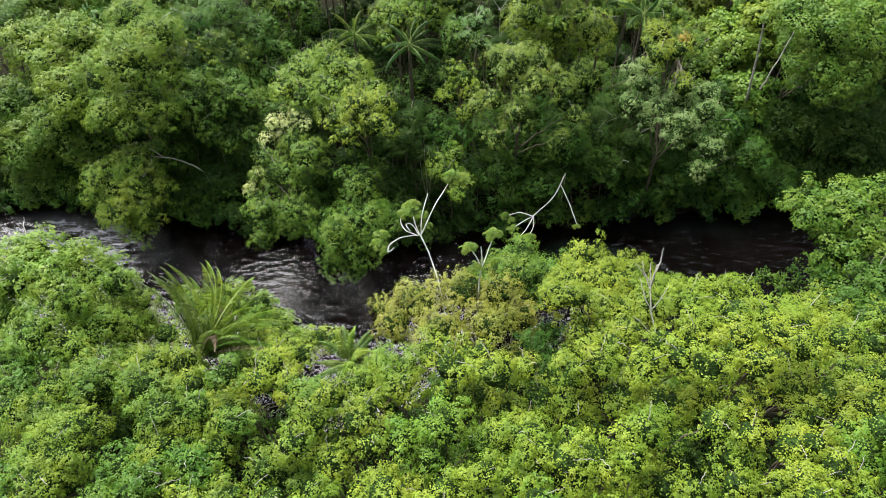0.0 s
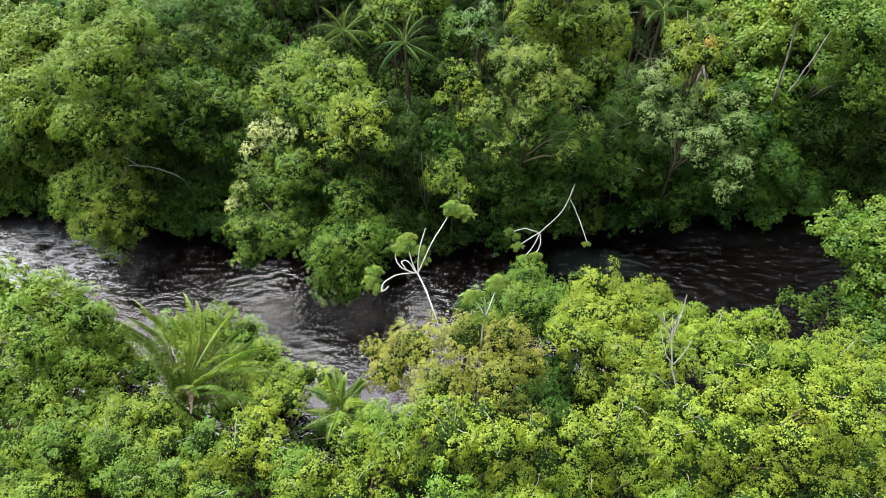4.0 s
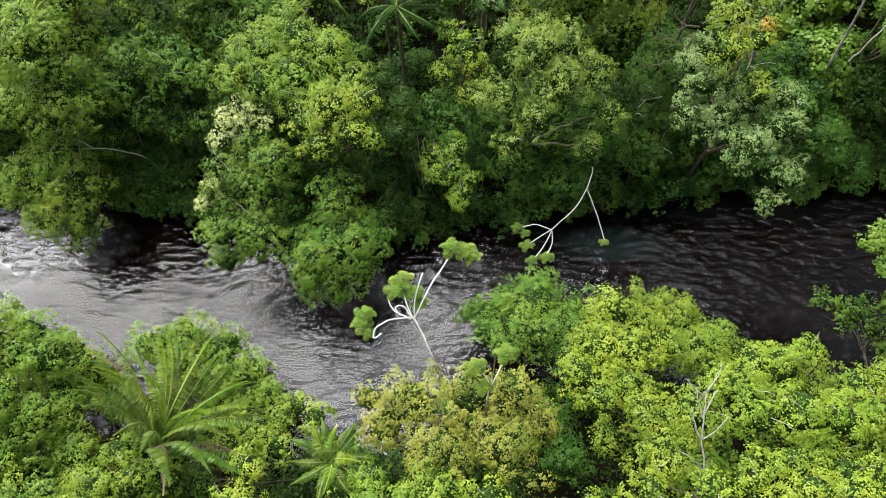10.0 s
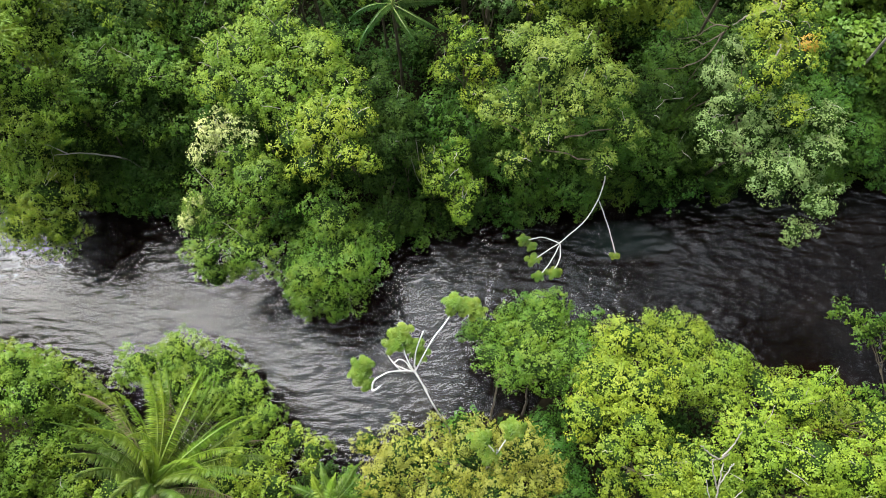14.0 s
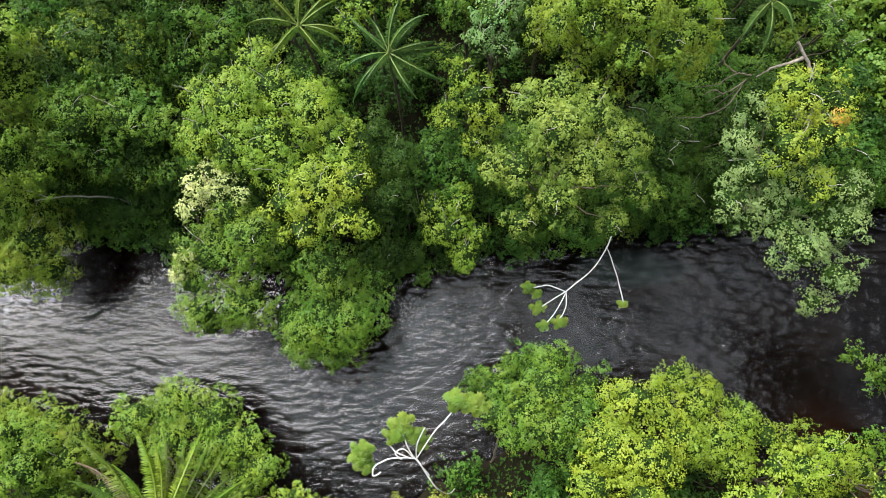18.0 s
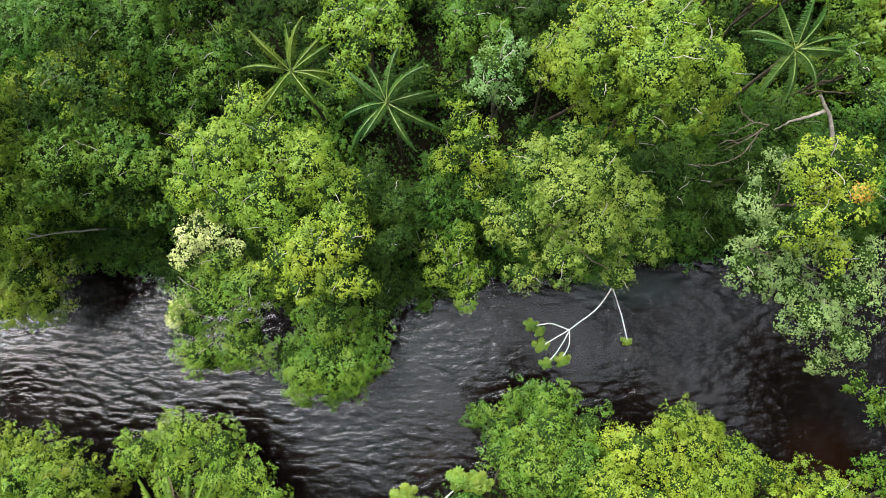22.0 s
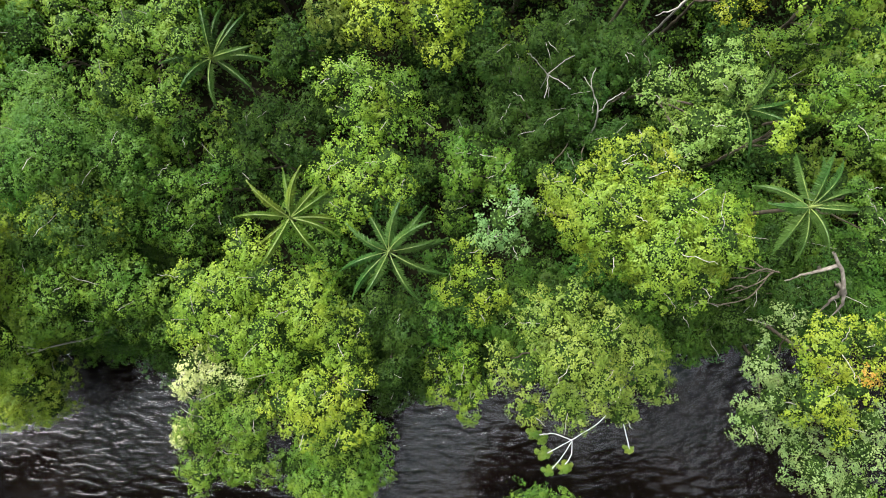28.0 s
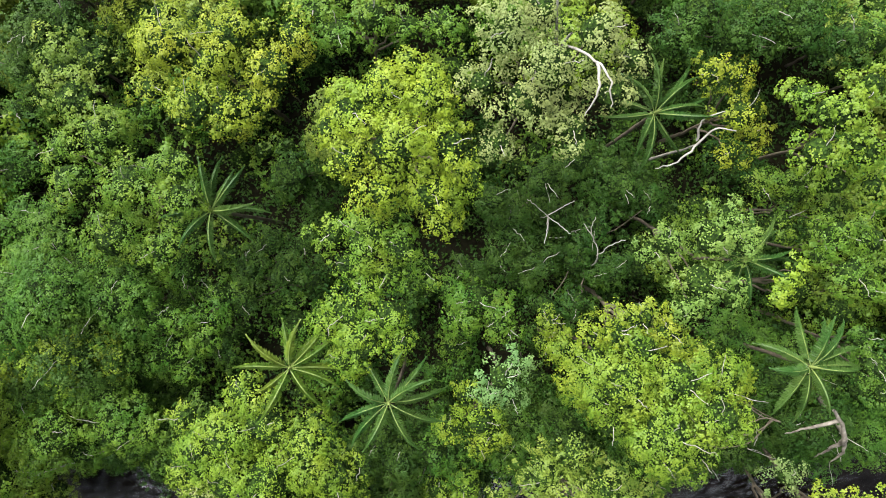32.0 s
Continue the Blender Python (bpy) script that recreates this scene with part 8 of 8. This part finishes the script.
cecropia("bare pale bough reaching over the water with few leaf tufts", (11.5, 47.0), [(11.2, 46, 6), (10.6, 43.9, 8.5), (9.5, 41.8, 8.0), (7.7, 40.3, 7.2)],
         [[(7.7, 40.3, 7.2), (6.6, 40.7, 7.2), (5.7, 40.6, 7.0)], [(7.7, 40.3, 7.2), (7.0, 39.9, 7.1), (6.2, 39.4, 6.9)], [(7.7, 40.3, 7.2), (7.7, 39.3, 7.0), (7.3, 38.6, 6.8)], [(7.7, 40.2, 7.2), (7.0, 39.0, 6.9), (6.5, 38.4, 6.8)],
          [(10.2, 43.0, 8.3), (10.8, 41.5, 7.7), (11.4, 39.6, 6.9)]],
         [(5.4, 40.6, 7.0, 0.8), (5.9, 40.2, 6.9, 0.7), (6.0, 39.3, 6.8, 0.9), (6.3, 38.2, 6.8, 0.7), (7.3, 38.4, 6.8, 0.9), (11.4, 39.5, 6.9, 0.6)], 0.05)


# ---- dead wood ----
def dead_wood(label, base, pieces, mat="bark_pale", r=0.12):
    top = root("dead_tree", label, "dead tree", *base)
    o = Vector(top.location)
    for i, pts in enumerate(pieces):
        limb("trunk" if i == 0 else "branch", [Vector(p) - o for p in pts], r if i == 0 else r * 0.55, r * 0.35 if i == 0 else 0.02, mat, top, 0.03, i + 40)
    return top


dead_wood("broken grey trunk leaning among crowns by the river", (22.2, 52.0), [[(22.2, 52.0, 0.5), (22.0, 51.6, 8), (21.2, 50.2, 13.4), (20.1, 49.9, 15.6), (19.6, 50.9, 16.6), (18.7, 52.0, 17.4)], [(20.1, 50.0, 15.6), (19.9, 49.3, 14.6), (19.9, 48.5, 13.2)],
          [(19.3, 51.4, 16.9), (18.4, 51.1, 16.7), (17.5, 50.9, 16.6), (16.9, 50.6, 16.2)], [(20.1, 49.9, 15.7), (20.4, 49.2, 15.0), (20.2, 48.5, 14.2)]], "bark_grey", r=0.22)
dead_wood("thin brown dead branches tangled beside a broken trunk", (16.6, 51.4), [[(16.6, 51.4, 0.5), (16.8, 51.2, 9), (17.0, 51.0, 15.6)], [(17.0, 51.0, 15.5), (16.2, 51.2, 15.4), (15.2, 50.7, 15.0), (14.2, 50.8, 14.6)], [(16.9, 51.0, 15.0), (16.0, 50.4, 15.0), (14.8, 49.9, 14.6)],
          [(16.2, 51.2, 15.4), (15.6, 51.7, 15.6), (15.3, 52.2, 15.9)], [(15.6, 50.2, 14.9), (15.0, 50.3, 15.2), (14.4, 50.1, 15.1)], [(16.9, 51.0, 14.8), (15.8, 49.6, 14.4), (14.3, 49.3, 13.8), (13.2, 49.4, 13.6)]], "bark_brown", r=0.08)
dead_wood("bare pale branch poking from the bank foliage", (-22.3, 47.6), [[(-22.3, 47.6, 0.5), (-22.4, 47.3, 5.5), (-24.2, 46.9, 7.6), (-26.0, 46.4, 8.4)], [(-25.2, 46.6, 8.1), (-26.0, 46.9, 8.7), (-26.5, 47.0, 8.8)]], r=0.09)
dead_wood("bare crooked grey limb standing in the forest", (12.8, 65.6), [[(12.8, 65.6, 0.5), (12.7, 65.3, 10), (12.5, 65.0, 17)], [(12.5, 65, 17), (11.6, 64.2, 16.8), (10.6, 63.9, 16.5)], [(12.5, 65, 17), (13.1, 65.6, 17.8), (13.9, 65.4, 18.3)], [(12.5, 65.2, 17), (12.5, 66, 17.8), (13.5, 66.4, 18)]], r=0.12)
dead_wood("pale straight trunk with a bare fork by the bank", (28.4, 51.3), [[(28.4, 51.3, 0.5), (27.6, 51.2, 12), (26.4, 51.0, 19.0)], [(28.0, 50.2, 13), (28.4, 50.1, 16), (29.0, 50.6, 18.5)]], r=0.15)
dead_wood("bare twiggy branches standing above the near canopy", (13.4, 26.2), [[(13.4, 26.2, 0.5), (13.3, 26.4, 13), (13.2, 26.8, 17.4)], [(13.2, 26.6, 15.8), (12.5, 26.9, 16.6), (12.0, 27.2, 17.1)], [(13.2, 26.7, 16.5), (13.6, 27.3, 17.2), (13.7, 27.8, 17.9)]], r=0.09)


dead_wood("slender pale leafless tree forking above the near canopy", (13.2, 22.4), [[(13.2, 22.4, 0.5), (13.2, 22.2, 10), (13.2, 22.6, 13.8), (12.7, 24.3, 16.0), (12.6, 25.6, 17.4), (12.6, 26.4, 18.1)], [(12.7, 24.3, 16), (12.2, 24.9, 16.9), (11.9, 25.7, 17.6)], [(12.7, 24.4, 16), (13.2, 24.7, 16.8), (13.6, 25.2, 17.4)],
          [(13.0, 23.2, 14.6), (12.2, 23.6, 15.6), (11.4, 23.9, 16.2)], [(12.6, 25.2, 17.0), (12.2, 25.9, 17.8), (12.1, 26.5, 18.2)], [(12.6, 25.4, 17.2), (12.9, 26.1, 17.9), (13.1, 26.4, 18.0)]], r=0.07)
dead_wood("bare silvery limbs rising through a pale crown", (5.2, 70.0), [[(5.2, 70.0, 0.5), (5.0, 69.2, 12), (4.9, 68.6, 20), (5.1, 68.2, 24.6)], [(5.0, 68.9, 21), (5.6, 67.6, 24.2), (6.4, 66.4, 25.0), (6.6, 65.4, 24.4)], [(5.0, 68.7, 21.5), (4.6, 69.5, 24.4), (4.7, 70.3, 25.2)], [(6.0, 67.0, 24.8), (6.1, 66.0, 24.6), (5.7, 65.2, 23.8)]], r=0.14)
dead_wood("tangle of thin dry stems on the shaded bank", (14.6, 50.4), [[(14.6, 50.4, 0.5), (14.0, 50.4, 6), (12.2, 50.6, 11.2)], [(14.4, 50.4, 4), (13.4, 49.8, 9), (11.6, 49.6, 10.8)], [(14.2, 50.4, 5), (14.4, 49.6, 9), (15.6, 48.9, 10.9)], [(14.2, 50.4, 5), (13.0, 51.2, 9.6), (11.6, 51.4, 10.4)]], r=0.05)
dead_wood("hanging dry roots and stems above the water", (-1.4, 46.2), [[(-1.4, 46.2, 0.5), (-1.5, 45.9, 6), (-1.7, 46.4, 10.4)], [(-1.4, 46.1, 3), (-1.1, 45.5, 7), (-1.3, 45.8, 10.2)], [(-1.4, 46.1, 3), (-1.8, 45.6, 6), (-2.1, 45.9, 9.6)]], r=0.05)
dead_wood("pale leafless branch star in the forest gap", (5.9, 61.9), [[(5.9, 61.9, 0.5), (5.8, 61.9, 8), (5.6, 61.8, 13.9)], [(5.6, 61.8, 13.6), (4.9, 62.3, 14.6), (4.4, 62.6, 14.9)], [(5.6, 61.8, 13.6), (6.3, 62.2, 14.5), (6.9, 62.5, 14.7)], [(5.6, 61.8, 13.6), (5.5, 61.0, 14.4), (5.3, 60.3, 14.6)], [(5.6, 61.8, 13.6), (6.2, 61.2, 14.3), (6.7, 60.8, 14.5)]], r=0.05)
dead_wood("crooked bare grey branch in the forest gap", (8.6, 58.6), [[(8.6, 58.6, 0.5), (8.5, 58.9, 8), (8.3, 59.3, 13.2), (7.9, 60.4, 14.6), (7.3, 61.3, 15.0)], [(8.2, 59.6, 13.8), (8.8, 60.2, 14.8), (9.4, 60.4, 15.2)], [(7.9, 60.4, 14.6), (7.6, 60.9, 15.3), (7.8, 61.6, 15.6)]], r=0.06)


# ---- understorey ----
def shrub(name, label, mat, seed, size):
    rng = np.random.default_rng(seed)
    top = root(name, label, "shrub", 0, 70)
    lobes = [(rng.uniform(-1, 1) * size, rng.uniform(-1, 1) * size, size * rng.uniform(0.8, 2.0), size * rng.uniform(0.6, 0.9)) for _ in range(4)]
    limb("stem", [(0, 0, -0.3), (0.1, 0, size), (0, 0.1, size * 1.6)], 0.06, 0.02, "bark_brown", top, 0.02, seed)
    v, f = crown_leaves(lobes, rng, 0.17, 0.3)
    mesh_object("crown", v, f, mat, top)
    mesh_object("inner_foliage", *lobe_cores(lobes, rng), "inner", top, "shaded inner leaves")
    return top


kinds = [shrub("shrub", "dark green understorey shrub on the forest floor", "dark", 61, 1.5), shrub("shrub", "leafy green shrub in forest shade", "mid", 62, 1.7),
         shrub("shrub", "deep green shrub under tall trees", "deep", 63, 1.9), shrub("shrub", "broad dark green shrub", "dark", 64, 2.2)]
placed, rng_s = 0, random.Random(9)
for gx in np.arange(-44, 45, 4.4):
    for gy in np.arange(9, 80, 4.4):
        x, y = gx + rng_s.uniform(-1.4, 1.4), gy + rng_s.uniform(-1.4, 1.4)
        if not is_land(x, y, 0.9) or abs(x) > 16 + 0.55 * y:
            continue
        m_ = pose(x, y, float(ground_height(x, y)) - 0.05 + 0.0, 0, 0, rng_s.uniform(0, 360))
        if placed < len(kinds):
            kinds[placed].matrix_basis = m_
            tagged(kinds[placed], group="understorey shrubs")
        else:
            copy_thing(kinds[rng_s.randrange(4)], m_ @ Matrix.Scale(1.0, 4))
        placed += 1


# ---- low growth on the forest floor ----
rng_g = np.random.default_rng(77)
gx, gy = rng_g.uniform(-30, 30, 90000), rng_g.uniform(9, 82, 90000)
dry = np.minimum(bank(NEAR, gx) - 0.2 - gy, 99) > 0
dry |= gy > bank(FAR, gx) + 0.2
patchy = np.sin(gx * 0.8 + 1.3 * np.sin(gy * 0.5)) + np.sin(gy * 0.9 + gx * 0.35)
dry &= rng_g.random(len(gx)) < 0.75 + 0.2 * patchy
gx, gy = gx[dry], gy[dry]
gz = ground_height(gx, gy) + rng_g.uniform(0.05, 0.9, len(gx)) * (0.7 + 0.3 * patchy[dry])
nor = unit(UP + rng_g.normal(size=(len(gx), 3)) * 0.4)
way = rng_g.normal(size=(len(gx), 3))
way = unit(way - nor * (way * nor).sum(axis=1, keepdims=True))
size = rng_g.uniform(0.16, 0.42, len(gx))
tagged(mesh_object("undergrowth", *leaf_blades(np.stack([gx, gy, gz], axis=1), nor, way, size, size * 0.55), "dark"), "dark green seedlings and ferns covering the forest floor", "undergrowth", kind="stuff")
